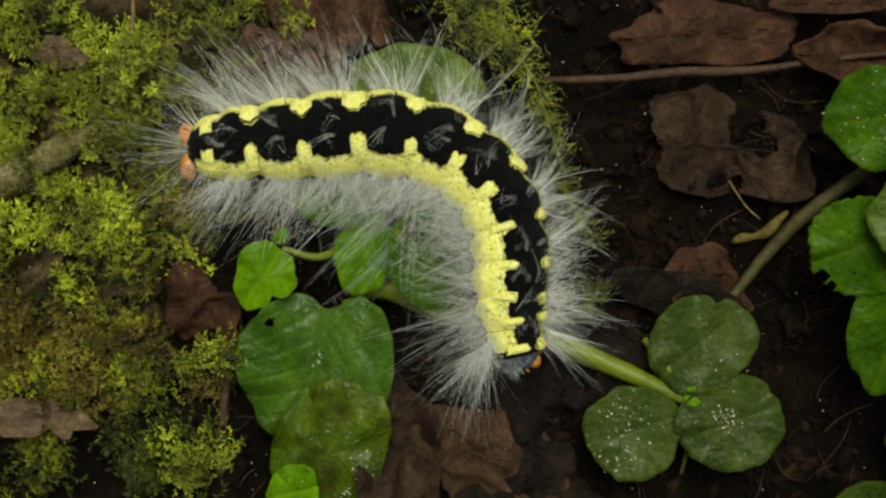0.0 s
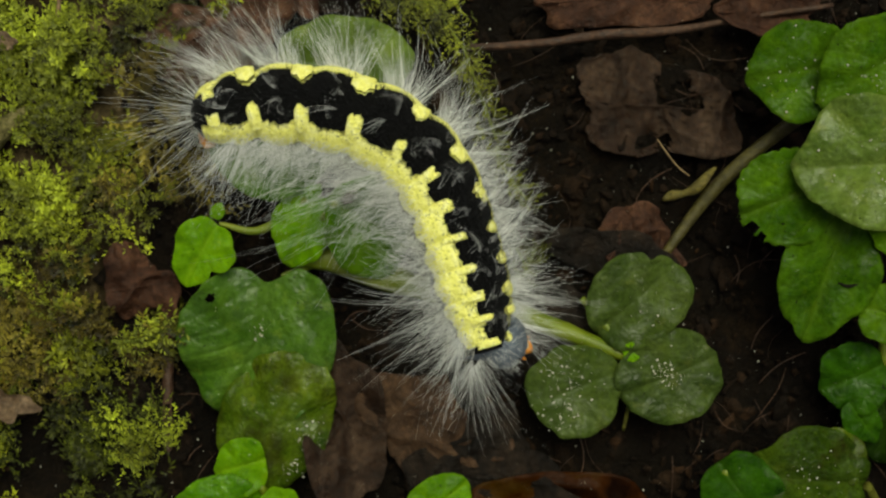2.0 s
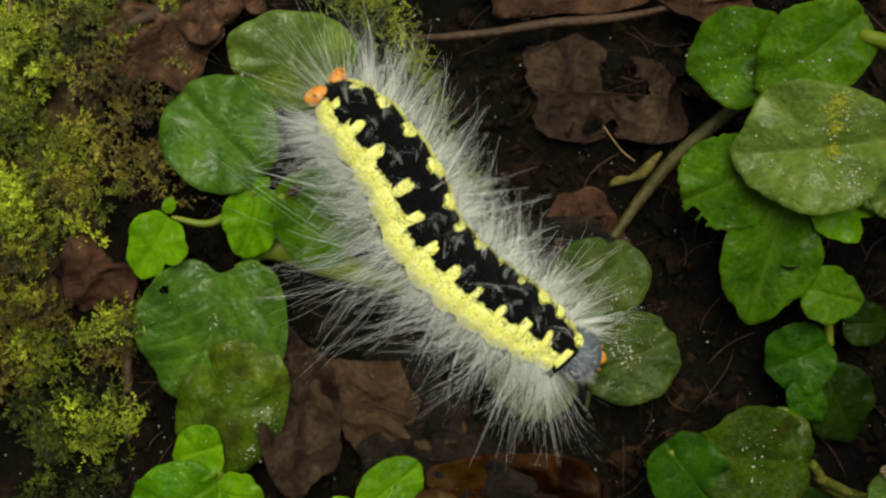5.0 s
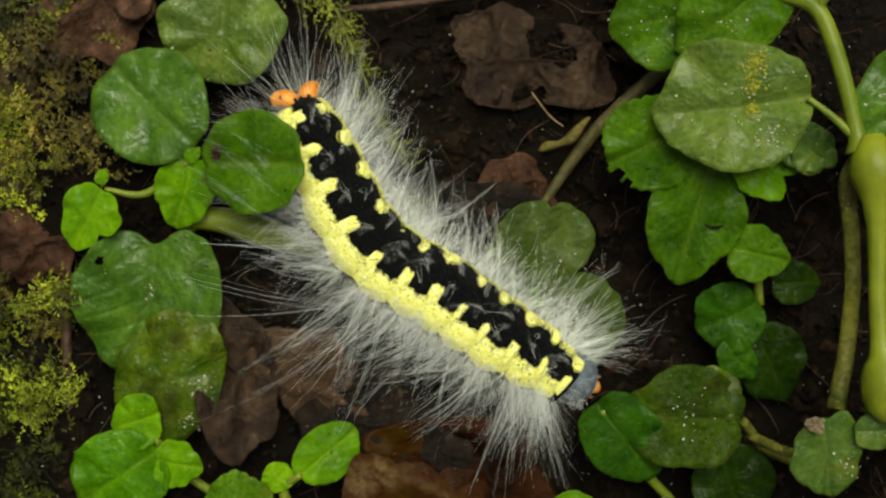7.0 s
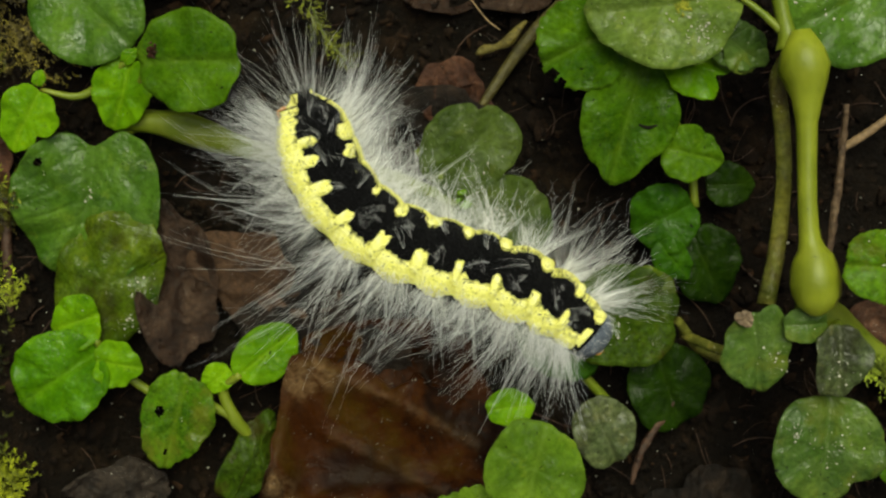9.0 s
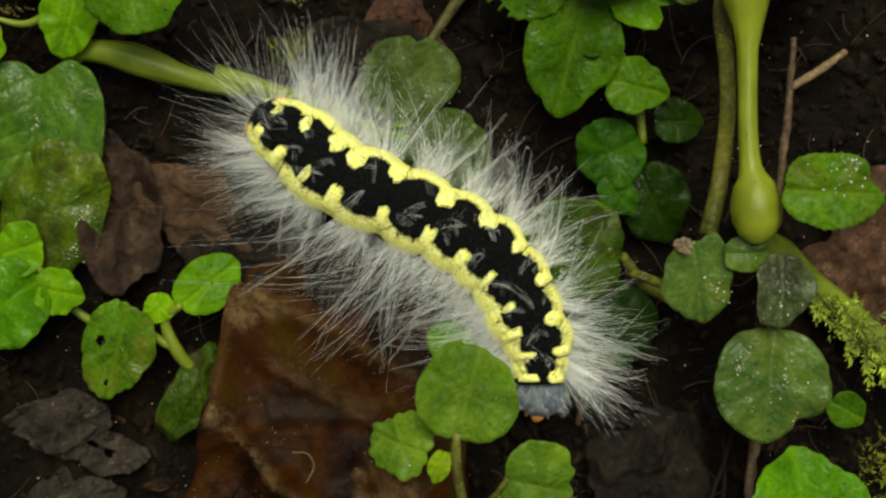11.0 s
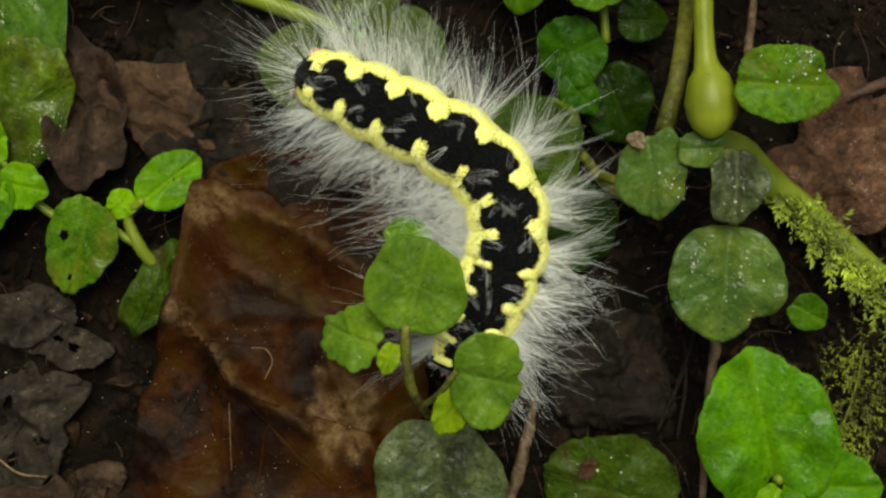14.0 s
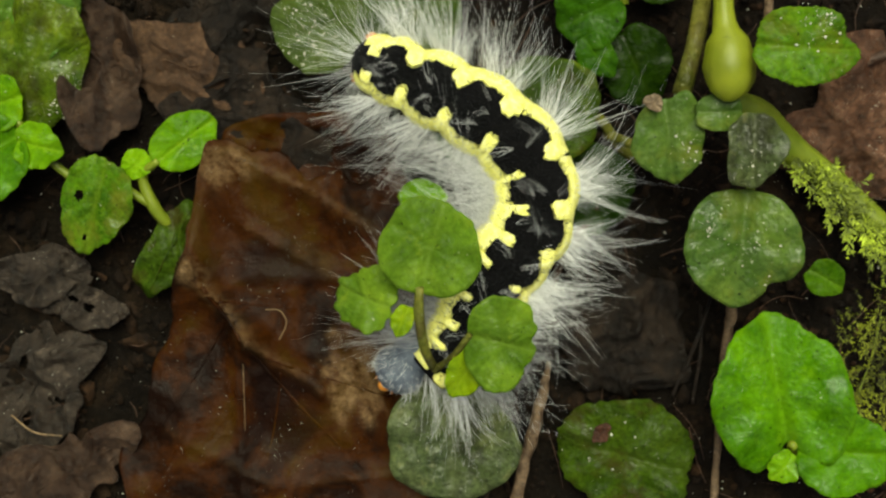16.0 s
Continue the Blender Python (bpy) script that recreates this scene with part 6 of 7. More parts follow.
def motions():
    walk(beast, [
        (0, mm(-2.56, 3.57, -3)),
        (0.5, mm(-1.62, 3.49, -3)),
        (1, mm(-1.21, 2.28, -3)),
        (1.5, mm(0.2, 1.5, -3)),
        (2, mm(1.53, 1.27, -3)),
        (2.5, mm(3.29, 1.23, -3)),
        (3, mm(4.24, 0.23, -3)),
        (3.5, mm(6.51, -0.55, -3)),
        (6, mm(13.34, -7.24, -3)),
        (6.5, mm(14.16, -9.25, -3)),
        (7, mm(15.77, -10.02, -3)),
        (7.5, mm(17.49, -11.65, -3)),
        (8, mm(18.95, -14.17, -3)),
        (8.5, mm(20.04, -15.21, -3)),
        (9, mm(21.49, -16.43, -3)),
        (9.5, mm(22.89, -18.83, -3)),
        (12, mm(28.52, -28.9, -3)),
        (12.5, mm(29.38, -30.69, -3)),
        (13, mm(30.69, -31.69, -3)),
        (13.5, mm(30.77, -32.55, -3)),
        (14, mm(32.28, -33.46, -3)),
        (14.5, mm(32.28, -34.63, -3)),
        (15, mm(33.39, -35.52, -3)),
        (15.5, mm(33.48, -36.05, -3)),
        (16, mm(32.91, -37.57, -3)),
    ])
    walk(rings[0], [
        (0, mm(-19.66, 5.96, 4, -9, 0, 4.91)),
        (0.5, mm(-20, 6.27, 4, -9.71, 0, 6.05)),
        (1, mm(-19.51, 7.14, 4, -10.43, 0, 6.18)),
        (1.5, mm(-18.34, 8.17, 4, -11.14, 0, 11.7)),
        (2, mm(-17.05, 9.07, 4, -11.86, 0, 10.57)),
        (2.5, mm(-17.59, 9.88, 4, -12.57, 0, 8.7)),
        (3, mm(-17.71, 10.99, 4, -13.29, 0, 7.12)),
        (3.5, mm(-13.88, 12.29, 4, -14, 0, -2)),
        (6, mm(-9.68, 15.66, 4, -28, 0, -73.55)),
        (6.5, mm(-10.32, 16.8, 4, -26, 0, -75.06)),
        (7, mm(-10.83, 15.87, 4, -24, 0, -73.36)),
        (7.5, mm(-10.38, 11.84, 4, -22, 0, -76.44)),
        (8, mm(-10.80, 12.98, 4, -20, 0, -75.53)),
        (8.5, mm(-11.26, 12.53, 4, -18, 0, -81.57)),
        (9, mm(-10.54, 11.90, 4, -16, 0, -77.66)),
        (9.5, mm(-12.21, 12.87, 4, -14, 0, -71.49)),
        (12, mm(-14.84, 12.70, 4, 6, 0, -29.21)),
        (12.5, mm(-15.02, 12.40, 4, 5.88, 0, -19.66)),
        (13, mm(-15.00, 14.09, 4, 5.75, 0, -21.18)),
        (13.5, mm(-12.08, 14.08, 4, 5.62, 0, -29.64)),
        (14, mm(-12.01, 14.48, 4, 5.5, 0, -25.87)),
        (14.5, mm(-11.77, 15.13, 4, 5.38, 0, -23.55)),
        (15, mm(-12.33, 15.31, 4, 5.25, 0, -20.37)),
        (15.5, mm(-12.28, 15.99, 4, 5.12, 0, -21.11)),
        (16, mm(-8.66, 15.99, 4, 5, 0, -25.28)),
    ])
    walk(rings[1], [
        (0, mm(-17.21, 6.17, 4, -9, 0, 4.91)),
        (0.5, mm(-17.51, 6.54, 4, -9.71, 0, 6.05)),
        (1, mm(-17.19, 7.39, 4, -10.43, 0, 6.18)),
        (1.5, mm(-16.35, 8.58, 4, -11.14, 0, 11.7)),
        (2, mm(-14.96, 9.46, 4, -11.86, 0, 10.57)),
        (2.5, mm(-14.96, 10.28, 4, -12.57, 0, 8.7)),
        (3, mm(-15.01, 11.33, 4, -13.29, 0, 7.12)),
        (3.5, mm(-11.53, 12.21, 4, -14, 0, -2)),
        (6, mm(-9.15, 13.87, 4, -28.67, 0, -73.55)),
        (6.5, mm(-9.81, 14.91, 4, -26.71, 0, -75.06)),
        (7, mm(-10.31, 14.13, 4, -24.76, 0, -73.36)),
        (7.5, mm(-10.16, 10.93, 4, -22.81, 0, -76.44)),
        (8, mm(-10.57, 12.08, 4, -20.86, 0, -75.53)),
        (8.5, mm(-11.13, 11.61, 4, -18.9, 0, -81.57)),
        (9, mm(-10.39, 11.21, 4, -16.95, 0, -77.66)),
        (9.5, mm(-11.86, 11.83, 4, -15, 0, -71.49)),
        (12, mm(-13.56, 11.99, 4, 6, 0, -29.21)),
        (12.5, mm(-13.33, 11.80, 4, 5.88, 0, -19.66)),
        (13, mm(-12.99, 13.32, 4, 5.75, 0, -21.18)),
        (13.5, mm(-10.55, 13.21, 4, 5.62, 0, -29.64)),
        (14, mm(-10.23, 13.62, 4, 5.5, 0, -25.87)),
        (14.5, mm(-9.66, 14.21, 4, 5.38, 0, -23.55)),
        (15, mm(-9.94, 14.42, 4, 5.25, 0, -20.37)),
        (15.5, mm(-9.79, 15.03, 4, 5.12, 0, -21.11)),
        (16, mm(-6.59, 15.01, 4, 5, 0, -25.28)),
    ])
    walk(rings[2], [
        (0, mm(-12.53, 6.6, 4, -9, 0, 5.6)),
        (0.5, mm(-12.47, 7.14, 4, -9.71, 0, 7.41)),
        (1, mm(-12.3, 7.96, 4, -10.43, 0, 7.09)),
        (1.5, mm(-12.09, 9.16, 4, -11.14, 0, 4.42)),
        (2, mm(-10.53, 9.73, 4, -11.86, 0, -2.22)),
        (2.5, mm(-9.65, 10.44, 4, -12.57, 0, -4.76)),
        (3, mm(-9.5, 11.2, 4, -13.29, 0, -8.74)),
        (3.5, mm(-7.04, 11.24, 4, -14, 0, -21.64)),
        (6, mm(-8.07, 10.52, 4, -30, 0, -70.57)),
        (6.5, mm(-8.66, 11.19, 4, -28.14, 0, -70.79)),
        (7, mm(-9.14, 10.71, 4, -26.29, 0, -69.06)),
        (7.5, mm(-8.98, 9.26, 4, -24.43, 0, -59.32)),
        (8, mm(-9.69, 10.00, 4, -22.57, 0, -68.84)),
        (8.5, mm(-10.67, 9.37, 4, -20.71, 0, -79.17)),
        (9, mm(-10.14, 9.48, 4, -18.86, 0, -80.44)),
        (9.5, mm(-11.04, 9.45, 4, -17, 0, -71.04)),
        (12, mm(-10.91, 10.34, 4, 6, 0, -32.71)),
        (12.5, mm(-9.86, 10.40, 4, 5.88, 0, -23.08)),
        (13, mm(-8.84, 11.58, 4, 5.75, 0, -23.41)),
        (13.5, mm(-7.36, 11.33, 4, 5.62, 0, -31.05)),
        (14, mm(-6.68, 11.75, 4, 5.5, 0, -29.25)),
        (14.5, mm(-5.43, 12.19, 4, 5.38, 0, -27.38)),
        (15, mm(-5.14, 12.47, 4, 5.25, 0, -23.64)),
        (15.5, mm(-4.77, 12.93, 4, 5.12, 0, -24.11)),
        (16, mm(-2.44, 12.9, 4, 5, 0, -28.41)),
    ])
    walk(rings[3], [
        (0, mm(-7.72, 7.13, 4, -9, 0, 7)),
        (0.5, mm(-7.1, 7.72, 4, -9.71, 0, 4.92)),
        (1, mm(-6.74, 8.48, 4, -10.43, 0, 3.73)),
        (1.5, mm(-6.86, 9.24, 4, -11.14, 0, -1.97)),
        (2, mm(-5.52, 8.99, 4, -11.86, 0, -14.28)),
        (2.5, mm(-4.33, 9.19, 4, -12.57, 0, -21.76)),
        (3, mm(-4.26, 9.43, 4, -13.29, 0, -29.8)),
        (3.5, mm(-3.42, 8.77, 4, -14, 0, -48.85)),
        (6, mm(-6.69, 7.18, 4, -31.33, 0, -64.64)),
        (6.5, mm(-7.19, 7.11, 4, -29.57, 0, -69.44)),
        (7, mm(-7.67, 6.88, 4, -27.81, 0, -68.94)),
        (7.5, mm(-7.87, 6.96, 4, -26.05, 0, -65.09)),
        (8, mm(-8.63, 7.13, 4, -24.29, 0, -69.89)),
        (8.5, mm(-9.76, 6.14, 4, -22.52, 0, -72.98)),
        (9, mm(-9.55, 6.92, 4, -20.76, 0, -76.36)),
        (9.5, mm(-9.74, 6.67, 4, -19, 0, -62.82)),
        (12, mm(-7.54, 8.38, 4, 6, 0, -28.83)),
        (12.5, mm(-6.00, 8.73, 4, 5.88, 0, -23.68)),
        (13, mm(-4.21, 9.67, 4, 5.75, 0, -21.76)),
        (13.5, mm(-3.36, 9.40, 4, 5.62, 0, -22.31)),
        (14, mm(-2.71, 9.53, 4, 5.5, 0, -29.3)),
        (14.5, mm(-1.12, 9.62, 4, 5.38, 0, -34.05)),
        (15, mm(-0.2, 9.94, 4, 5.25, 0, -30.44)),
        (15.5, mm(0.44, 10.27, 4, 5.12, 0, -29.98)),
        (16, mm(1.99, 10.27, 4, 5, 0, -32.91)),
    ])
    walk(rings[4], [
        (0, mm(-2.58, 7.18, 4, -12.38, 0, -5.41)),
        (0.5, mm(-1.7, 7.3, 4, -13, 0, -13.79)),
        (1, mm(-1.07, 7.8, 4, -13.62, 0, -17.52)),
        (1.5, mm(-1.23, 7.97, 4, -14.25, 0, -23)),
        (2, mm(-0.84, 7.04, 4, -14.88, 0, -31.25)),
        (2.5, mm(-0.07, 6.5, 4, -15.5, 0, -44.34)),
        (3, mm(-0.61, 6.27, 4, -16.12, 0, -54.06)),
        (3.5, mm(-1.33, 5.35, 4, -16.75, 0, -68.99)),
        (6, mm(-5.06, 3.94, 4, -32.25, 0, -62.02)),
        (6.5, mm(-5.39, 3.43, 4, -30.68, 0, -57.1)),
        (7, mm(-5.83, 3.21, 4, -29.11, 0, -57.02)),
        (7.5, mm(-6.38, 4.19, 4, -27.54, 0, -58.91)),
        (8, mm(-7.16, 4.19, 4, -25.96, 0, -57.28)),
        (8.5, mm(-8.12, 2.69, 4, -24.39, 0, -56.43)),
        (9, mm(-8.2, 3.76, 4, -22.82, 0, -60.07)),
        (9.5, mm(-7.71, 3.77, 4, -21.25, 0, -48.88)),
        (12, mm(-3.17, 6.47, 4, 5.67, 0, -19.37)),
        (12.5, mm(-1.75, 6.96, 4, 5.27, 0, -21.63)),
        (13, mm(0.42, 7.47, 4, 4.88, 0, -28.89)),
        (13.5, mm(1.24, 7.18, 4, 4.48, 0, -28.83)),
        (14, mm(1.56, 6.99, 4, 4.08, 0, -32.06)),
        (14.5, mm(2.79, 6.58, 4, 3.69, 0, -41.85)),
        (15, mm(3.91, 6.58, 4, 3.29, 0, -48.99)),
        (15.5, mm(4.65, 6.76, 4, 2.9, 0, -50.91)),
        (16, mm(5.67, 6.77, 4, 2.5, 0, -54.83)),
    ])
    walk(rings[5], [
        (0, mm(2.17, 5.9, 4, -19.12, 0, -26.15)),
        (0.5, mm(2.82, 5.31, 4, -19.57, 0, -35.54)),
        (1, mm(3.47, 5.31, 4, -20.02, 0, -42.59)),
        (1.5, mm(3.06, 5.22, 4, -20.46, 0, -45.85)),
        (2, mm(2.42, 4.24, 4, -20.91, 0, -53.31)),
        (2.5, mm(2.33, 3.34, 4, -21.36, 0, -65.15)),
        (3, mm(1.6, 2.86, 4, -21.8, 0, -60.64)),
        (3.5, mm(0.18, 1.98, 4, -22.25, 0, -62.24)),
        (6, mm(-3.34, 0.87, 4, -32.75, 0, -59.41)),
        (6.5, mm(-3.25, 0.76, 4, -31.46, 0, -44.93)),
        (7, mm(-3.46, 0.46, 4, -30.18, 0, -40.6)),
        (7.5, mm(-4.39, 1.21, 4, -28.89, 0, -53.77)),
        (8, mm(-4.98, 1.36, 4, -27.61, 0, -48.13)),
        (8.5, mm(-5.45, -0.09, 4, -26.32, 0, -35.9)),
        (9, mm(-5.61, 0.56, 4, -25.04, 0, -42.7)),
        (9.5, mm(-4.66, 0.79, 4, -23.75, 0, -40.47)),
        (12, mm(1.65, 4.46, 4, 5, 0, -25.93)),
        (12.5, mm(2.72, 4.94, 4, 4.06, 0, -27.12)),
        (13, mm(4.38, 4.43, 4, 3.12, 0, -46.63)),
        (13.5, mm(4.96, 3.92, 4, 2.19, 0, -55.42)),
        (14, mm(4.99, 3.69, 4, 1.25, 0, -56.91)),
        (14.5, mm(5.51, 3.04, 4, 0.31, 0, -64.65)),
        (15, mm(6.08, 2.5, 4, -0.62, 0, -77.32)),
        (15.5, mm(6.59, 2.55, 4, -1.56, 0, -82.52)),
        (16, mm(7.12, 2.56, 4, -2.5, 0, -89.98)),
    ])
    walk(rings[6], [
        (0, mm(5.66, 3.46, 4, -25.88, 0, -45.51)),
        (0.5, mm(5.72, 2.61, 4, -26.14, 0, -52.96)),
        (1, mm(6.09, 2.18, 4, -26.41, 0, -60.32)),
        (1.5, mm(5.37, 2.07, 4, -26.68, 0, -63.75)),
        (2, mm(4.13, 1.24, 4, -26.95, 0, -68.7)),
        (2.5, mm(3.36, 0.49, 4, -27.21, 0, -75.86)),
        (3, mm(2.92, -0.22, 4, -27.48, 0, -73.98)),
        (3.5, mm(1.67, -0.88, 4, -27.75, 0, -62.67)),
        (6, mm(-1.44, -1.88, 4, -33.25, 0, -50.76)),
        (6.5, mm(-1.04, -1.62, 4, -32.25, 0, -49.03)),
        (7, mm(-0.72, -1.51, 4, -31.25, 0, -30.4)),
        (7.5, mm(-2.06, -1.63, 4, -30.25, 0, -47.63)),
        (8, mm(-2.28, -1.57, 4, -29.25, 0, -46.6)),
        (8.5, mm(-2.02, -2.07, 4, -28.25, 0, -24.1)),
        (9, mm(-2.2, -1.85, 4, -27.25, 0, -27.28)),
        (9.5, mm(-1.05, -1.63, 4, -26.25, 0, -26.72)),
        (12, mm(5.25, 1.81, 4, 4.33, 0, -50.06)),
        (12.5, mm(6.01, 2.09, 4, 2.85, 0, -57.28)),
        (13, mm(6.74, 0.64, 4, 1.38, 0, -71.36)),
        (13.5, mm(6.63, -0.09, 4, -0.1, 0, -80.99)),
        (14, mm(6.47, -0.26, 4, -1.58, 0, -83.93)),
        (14.5, mm(6.35, -0.77, 4, -3.06, 0, -92.23)),
        (15, mm(6.3, -1.48, 4, -4.54, 0, -98.25)),
        (15.5, mm(6.38, -1.4, 4, -6.02, 0, -105.46)),
        (16, mm(6.27, -1.22, 4, -7.5, 0, -117.64)),
    ])
    walk(rings[7], [
        (0, mm(7.73, 0.16, 4, -32.62, 0, -70.19)),
        (0.5, mm(7.26, -0.41, 4, -32.71, 0, -73.15)),
        (1, mm(7.17, -0.92, 4, -32.8, 0, -82)),
        (1.5, mm(6.54, -1.19, 4, -32.89, 0, -76.59)),
        (2, mm(5.13, -1.84, 4, -32.98, 0, -75.28)),
        (2.5, mm(4.1, -2.35, 4, -33.07, 0, -75.13)),
        (3, mm(3.83, -3.05, 4, -33.16, 0, -70.26)),
        (3.5, mm(2.89, -3.43, 4, -33.25, 0, -66.65)),
        (6, mm(0.71, -4.21, 4, -33.75, 0, -44.04)),
        (6.5, mm(1.05, -3.92, 4, -33.04, 0, -46.29)),
        (7, mm(1.79, -3.34, 4, -32.32, 0, -42.6)),
        (7.5, mm(0.66, -4.09, 4, -31.61, 0, -36.52)),
        (8, mm(0.79, -4.28, 4, -30.89, 0, -36.17)),
        (8.5, mm(1.59, -3.68, 4, -30.18, 0, -24.17)),
        (9, mm(1.45, -3.53, 4, -29.46, 0, -22.1)),
        (9.5, mm(2.65, -3.32, 4, -28.75, 0, -22.14)),
        (12, mm(7.31, -1.53, 4, 3.6, 0, -66.57)),
        (12.5, mm(7.62, -1.61, 4, 2.02, 0, -75.83)),
        (13, mm(7.39, -3.22, 4, 0.45, 0, -90.88)),
        (13.5, mm(6.68, -3.86, 4, -1.12, 0, -99.14)),
        (14, mm(6.19, -3.92, 4, -2.7, 0, -106.39)),
        (14.5, mm(5.51, -4.18, 4, -4.28, 0, -116.48)),
        (15, mm(5.24, -4.78, 4, -5.85, 0, -118.51)),
        (15.5, mm(4.92, -4.61, 4, -7.42, 0, -124.15)),
        (16, mm(4.08, -4.02, 4, -9, 0, -138.83)),
    ])
    walk(rings[8], [
        (0, mm(8.52, -3.34, 4, -36, 0, -85.94)),
        (0.5, mm(7.84, -3.55, 4, -36, 0, -86.69)),
        (1, mm(7.42, -3.93, 4, -36, 0, -88.95)),
        (1.5, mm(7.13, -4.42, 4, -36, 0, -83.35)),
        (2, mm(5.95, -4.87, 4, -36, 0, -74.25)),
        (2.5, mm(5.09, -5.13, 4, -36, 0, -65.31)),
        (3, mm(4.92, -5.58, 4, -36, 0, -62.82)),
        (3.5, mm(3.96, -5.66, 4, -36, 0, -61.42)),
        (6, mm(3.08, -6.2, 4, -33, 0, -35.84)),
        (6.5, mm(3.3, -5.98, 4, -32.32, 0, -38.91)),
        (7, mm(4.03, -5.3, 4, -31.64, 0, -39.91)),
        (7.5, mm(3.86, -5.96, 4, -30.96, 0, -24.35)),
        (8, mm(4.32, -6.26, 4, -30.29, 0, -22.55)),
        (8.5, mm(5.14, -5.08, 4, -29.61, 0, -18.86)),
        (9, mm(5.14, -5.01, 4, -28.93, 0, -21.53)),
        (9.5, mm(6.15, -4.86, 4, -28.25, 0, -25.48)),
        (12, mm(8.45, -5.14, 4, 2.8, 0, -79)),
        (12.5, mm(8.01, -5.42, 4, 1.58, 0, -93.38)),
        (13, mm(6.93, -6.7, 4, 0.35, 0, -105.23)),
        (13.5, mm(5.69, -6.97, 4, -0.88, 0, -117.24)),
        (14, mm(4.93, -6.97, 4, -2.1, 0, -119.36)),
        (14.5, mm(3.93, -7.02, 4, -3.33, 0, -122.05)),
        (15, mm(3.63, -7.49, 4, -4.55, 0, -122.96)),
        (15.5, mm(3.19, -7.39, 4, -5.78, 0, -119.37)),
        (16, mm(1.98, -6.69, 4, -7, 0, -116.73)),
    ])
    walk(rings[9], [
        (0, mm(8.52, -6.28, 4, -36, 0, -94.78)),
        (0.5, mm(7.97, -6.37, 4, -36, 0, -88.09)),
        (1, mm(7.41, -6.66, 4, -36, 0, -91.5)),
        (1.5, mm(7.41, -7.31, 4, -36, 0, -85.75)),
        (2, mm(6.59, -7.5, 4, -36, 0, -78.75)),
        (2.5, mm(6.08, -7.6, 4, -36, 0, -71.55)),
        (3, mm(6.11, -7.85, 4, -36, 0, -61.93)),
        (3.5, mm(5.06, -7.62, 4, -36, 0, -59.94)),
        (6, mm(5.76, -7.97, 4, -31, 0, -31.11)),
        (6.5, mm(6.09, -8.15, 4, -30.11, 0, -37.08)),
        (7, mm(6.65, -7.45, 4, -29.21, 0, -38.81)),
        (7.5, mm(7.52, -7.58, 4, -28.32, 0, -23.35)),
        (8, mm(8.24, -7.97, 4, -27.43, 0, -24.43)),
        (8.5, mm(8.99, -6.61, 4, -26.54, 0, -24.09)),
        (9, mm(8.93, -6.79, 4, -25.64, 0, -28.55)),
        (9.5, mm(9.46, -6.83, 4, -24.75, 0, -35.72)),
        (12, mm(8.71, -8.57, 4, 2, 0, -93.06)),
        (12.5, mm(7.62, -8.88, 4, 1.12, 0, -99.97)),
        (13, mm(5.96, -9.71, 4, 0.25, 0, -110.49)),
        (13.5, mm(4.21, -9.57, 4, -0.62, 0, -122.16)),
        (14, mm(3.43, -9.51, 4, -1.5, 0, -121.85)),
        (14.5, mm(2.39, -9.5, 4, -2.38, 0, -121.64)),
        (15, mm(2.07, -9.81, 4, -3.25, 0, -125.27)),
        (15.5, mm(1.75, -9.93, 4, -4.12, 0, -119.71)),
        (16, mm(0.47, -9.55, 4, -5, 0, -119.14)),
    ])
    walk(rings[10], [
        (0, mm(8.6, -8.84, 4, -36, 0, -81.05)),
        (0.5, mm(8.32, -8.84, 4, -36, 0, -75.16)),
        (1, mm(7.59, -9.16, 4, -36, 0, -80.25)),
        (1.5, mm(7.74, -9.92, 4, -36, 0, -79.53)),
        (2, mm(7.13, -9.83, 4, -36, 0, -74.96)),
        (2.5, mm(6.97, -9.77, 4, -36, 0, -63.43)),
        (3, mm(7.36, -9.86, 4, -36, 0, -53.94)),
        (3.5, mm(6.17, -9.37, 4, -36, 0, -55.45)),
        (6, mm(8.72, -9.43, 4, -29, 0, -21.28)),
        (6.5, mm(9.14, -10.08, 4, -27.89, 0, -26.98)),
        (7, mm(9.52, -9.52, 4, -26.79, 0, -32.29)),
        (7.5, mm(10.96, -9.07, 4, -25.68, 0, -23.48)),
        (8, mm(11.83, -9.67, 4, -24.57, 0, -26.37)),
        (8.5, mm(12.43, -8.42, 4, -23.46, 0, -32.45)),
        (9, mm(12.15, -8.86, 4, -22.36, 0, -38.33)),
        (9.5, mm(12.16, -9.09, 4, -21.25, 0, -45.31)),
        (12, mm(8.22, -11.6, 4, 1.2, 0, -106.09)),
        (12.5, mm(6.83, -11.83, 4, 0.67, 0, -110.75)),
        (13, mm(4.86, -12.26, 4, 0.15, 0, -116.86)),
        (13.5, mm(2.8, -11.75, 4, -0.38, 0, -123.87)),
        (14, mm(2.11, -11.66, 4, -0.9, 0, -121.19)),
        (14.5, mm(1.15, -11.63, 4, -1.43, 0, -118.45)),
        (15, mm(0.76, -11.65, 4, -1.95, 0, -125.96)),
        (15.5, mm(0.48, -12.04, 4, -2.48, 0, -123)),
        (16, mm(-1.13, -11.9, 4, -3, 0, -130.22)),
    ])
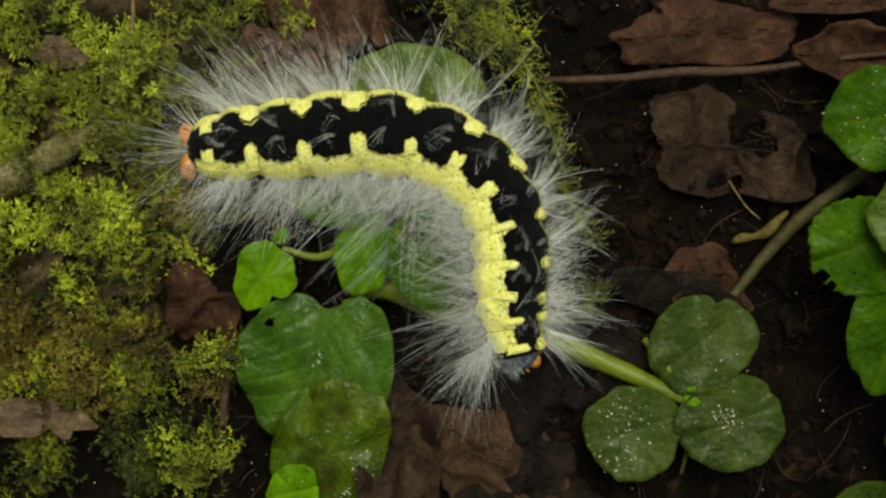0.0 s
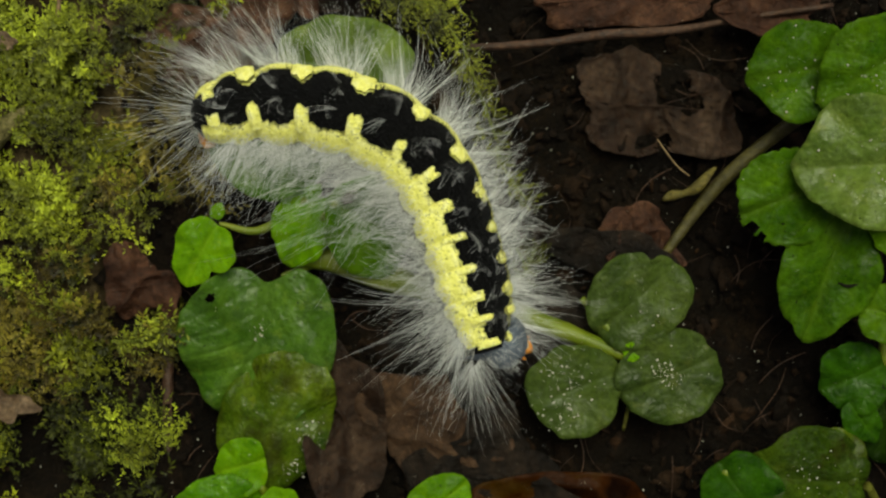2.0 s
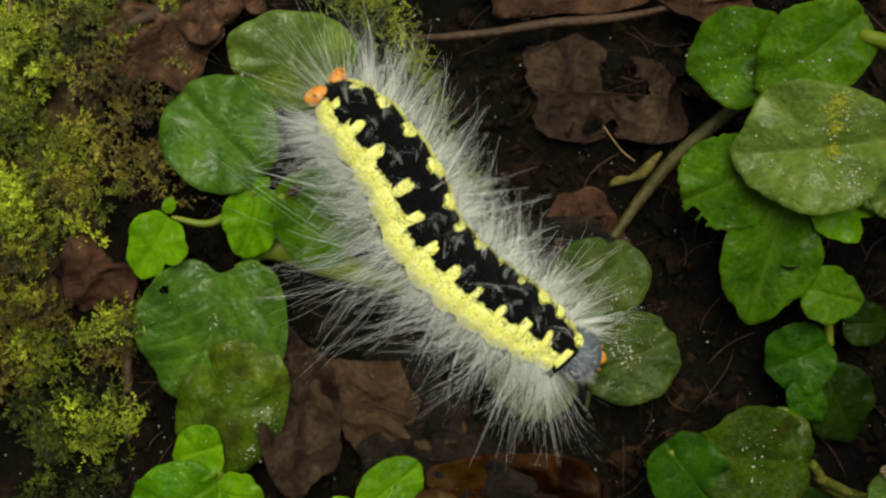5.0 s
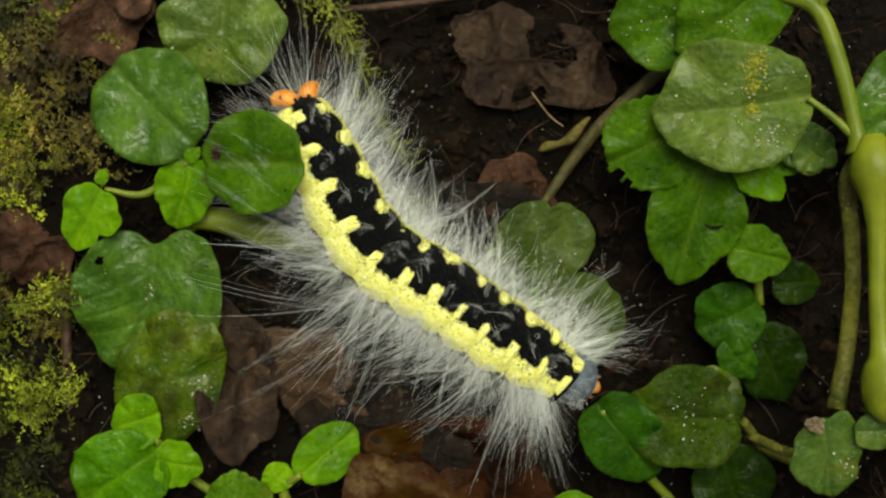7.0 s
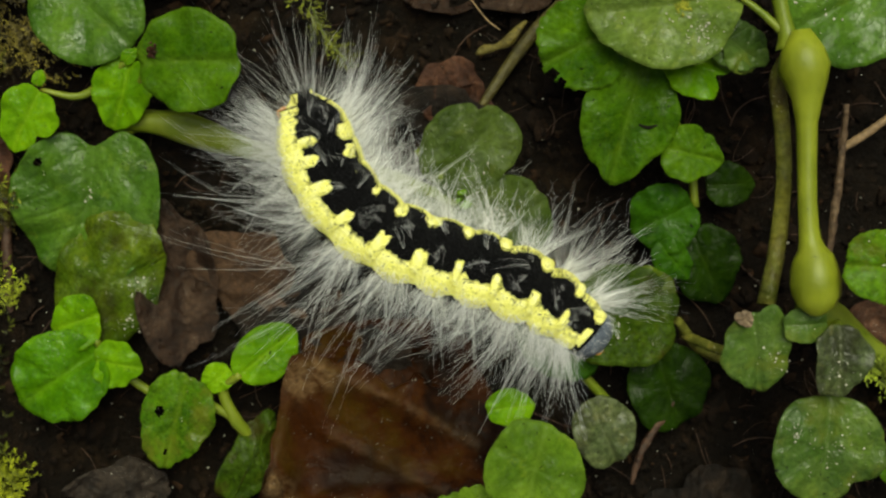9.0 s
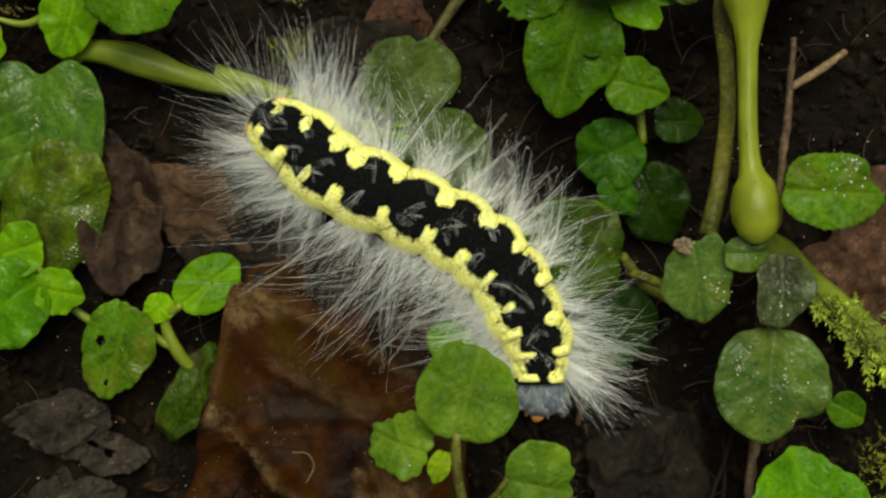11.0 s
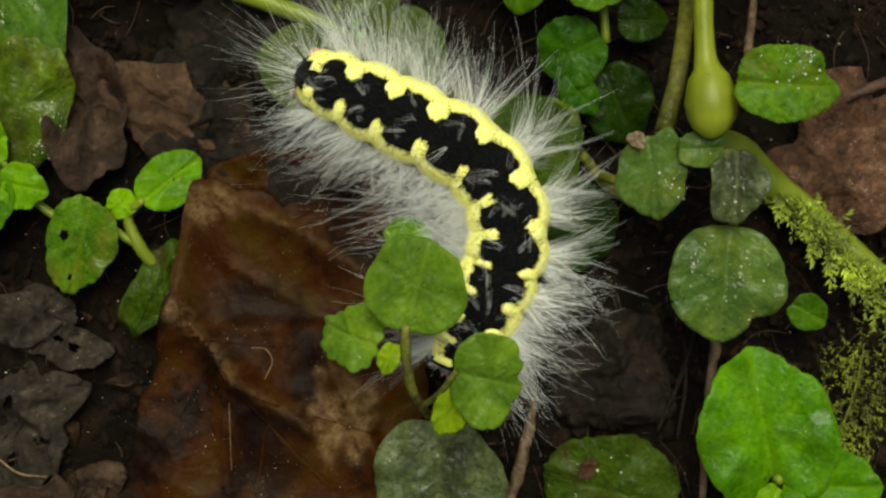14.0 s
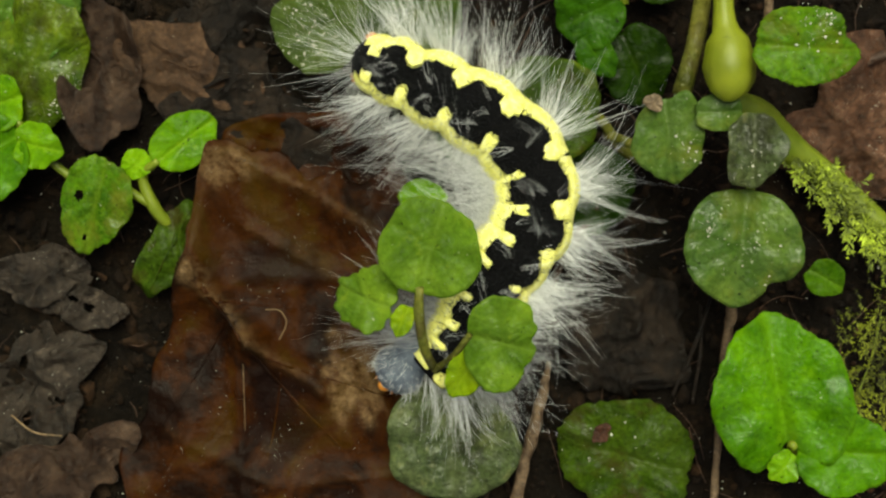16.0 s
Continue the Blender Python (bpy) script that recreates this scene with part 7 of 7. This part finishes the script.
    walk(rings[11], [
        (0, mm(9.06, -11.36, 4, -36, 0, -78.46)),
        (0.5, mm(9.08, -11.17, 4, -36, 0, -69.01)),
        (1, mm(7.91, -11.53, 4, -36, 0, -84.2)),
        (1.5, mm(8, -12.5, 4, -36, 0, -88.72)),
        (2, mm(7.69, -12.08, 4, -36, 0, -77.27)),
        (2.5, mm(7.98, -11.73, 4, -36, 0, -61.97)),
        (3, mm(8.67, -11.66, 4, -36, 0, -53.87)),
        (3.5, mm(7.31, -11.26, 4, -36, 0, -61.75)),
        (6, mm(10.98, -10.78, 4, -27, 0, -45.52)),
        (6.5, mm(11.37, -11.62, 4, -25.68, 0, -46.27)),
        (7, mm(11.68, -11.2, 4, -24.36, 0, -46.28)),
        (7.5, mm(13.14, -10.46, 4, -23.04, 0, -47.14)),
        (8, mm(14.13, -11.2, 4, -21.71, 0, -45.49)),
        (8.5, mm(14.66, -10.15, 4, -20.39, 0, -45.74)),
        (9, mm(14.24, -10.73, 4, -19.07, 0, -46.5)),
        (9.5, mm(14.05, -11.06, 4, -17.75, 0, -47.55)),
        (12, mm(7.21, -13.95, 4, 0.4, 0, -121.91)),
        (12.5, mm(5.72, -14.03, 4, 0.22, 0, -125.19)),
        (13, mm(3.75, -14.25, 4, 0.05, 0, -121.89)),
        (13.5, mm(1.7, -13.57, 4, -0.12, 0, -117.75)),
        (14, mm(1.16, -13.45, 4, -0.3, 0, -113.91)),
        (14.5, mm(0.34, -13.39, 4, -0.48, 0, -109.65)),
        (15, mm(-0.24, -13.04, 4, -0.65, 0, -124.93)),
        (15.5, mm(-0.57, -13.71, 4, -0.83, 0, -120.98)),
        (16, mm(-2.89, -13.64, 4, -1, 0, -140.93)),
    ])
    walk(rings[12], [
        (0, mm(9.45, -12.73, 3.3, -16, 0, -33.87)),
        (0.5, mm(9.74, -12.53, 3.3, -16, 0, -40.92)),
        (1, mm(9.75, -14.06, 3.3, -16, 0, -38.61)),
        (1.5, mm(9.62, -15.07, 3.3, -16, 0, -38.27)),
        (2, mm(9.85, -13.65, 3.3, -16, 0, -12.75)),
        (2.5, mm(10.7, -13.54, 3.3, -16, 0, -21.4)),
        (3, mm(11.69, -13.86, 3.3, -16, 0, -29.23)),
        (3.5, mm(9.98, -13.63, 3.3, -16, 0, -31.65)),
        (6, mm(14.16, -11.58, 3.3, -11, 0, -1.03)),
        (6.5, mm(14.7, -12.84, 3.3, -10.29, 0, -9.89)),
        (7, mm(14.01, -12.34, 3.3, -9.57, 0, -26.83)),
        (7.5, mm(15.59, -10.16, 3.3, -8.86, 0, -4.4)),
        (8, mm(16.19, -11.67, 3.3, -8.14, 0, -23.34)),
        (8.5, mm(16.29, -11.33, 3.3, -7.43, 0, -48.13)),
        (9, mm(15.65, -12.23, 3.3, -6.71, 0, -58.11)),
        (9.5, mm(15.59, -13.77, 3.3, -6, 0, -68.23)),
        (12, mm(5.33, -16.6, 3.3, 0, 0, -127.46)),
        (12.5, mm(3.43, -16.32, 3.3, 0, 0, -139.54)),
        (13, mm(2.58, -15.85, 3.3, 0, 0, -130.53)),
        (13.5, mm(1.28, -14.37, 3.3, 0, 0, -113.68)),
        (14, mm(0.79, -14.29, 3.3, 0, 0, -109.32)),
        (14.5, mm(0.03, -14.28, 3.3, 0, 0, -104.72)),
        (15, mm(-0.16, -12.97, 3.3, 0, 0, -126.33)),
        (15.5, mm(-1, -14.43, 3.3, 0, 0, -122.84)),
        (16, mm(-7.5, -14.9, 3.3, 0, 0, -137)),
    ])
    walk(springing_leaf, [
        (0, mm(3.29, 4.58, 9, 0, 30, -35.1)),
        (3.5, mm(3.29, 4.58, 9, 0, 30, -35.1)),
        (6, mm(3.29, 4.58, 9, 0, 30, -33.1)),
        (6.5, mm(3.29, 4.58, 9, 0, 26, -31.1)),
        (6.8, mm(3.29, 4.58, 10.5, 0, -6, -13.1)),
        (6.95, mm(3.29, 4.58, 10.5, 0, -19, -5.1)),
        (7.5, mm(3.29, 4.58, 10.5, 0, -18, -5.1)),
        (9, mm(3.29, 4.58, 10.5, 0, -16, -5.1)),
        (12, mm(3.29, 4.58, 10.5, 0, -9, -5.1)),
        (16, mm(3.29, 4.58, 10.5, 0, -7, -5.1)),
    ])
    walk(trio_plant, [
        (0, mm(24.75, -14.88, -7)),
        (3.5, mm(25.05, -14.88, -7)),
        (6, mm(26.95, -14.88, -7)),
        (7, mm(27.5, -14.88, -7)),
        (8, mm(27.15, -14.88, -7)),
        (9.5, mm(26.35, -14.88, -7)),
        (12.5, mm(25.65, -14.88, -7)),
        (16, mm(25.35, -14.88, -7)),
    ])
    for leg in prolegs:
        walk(leg, [(t, mm(x, 0, z)) for t, x, z in ((0, -0.5, -0.6), (1.0, -0.4, -0.6), (2, 0.6, -1.2), (3.5, 0.7, -1.0), (5.6, -0.6, 0.6), (7.0, -0.6, 0.6), (8.0, 0.7, -1.2), (16, 0.7, -1.2))])


motions()
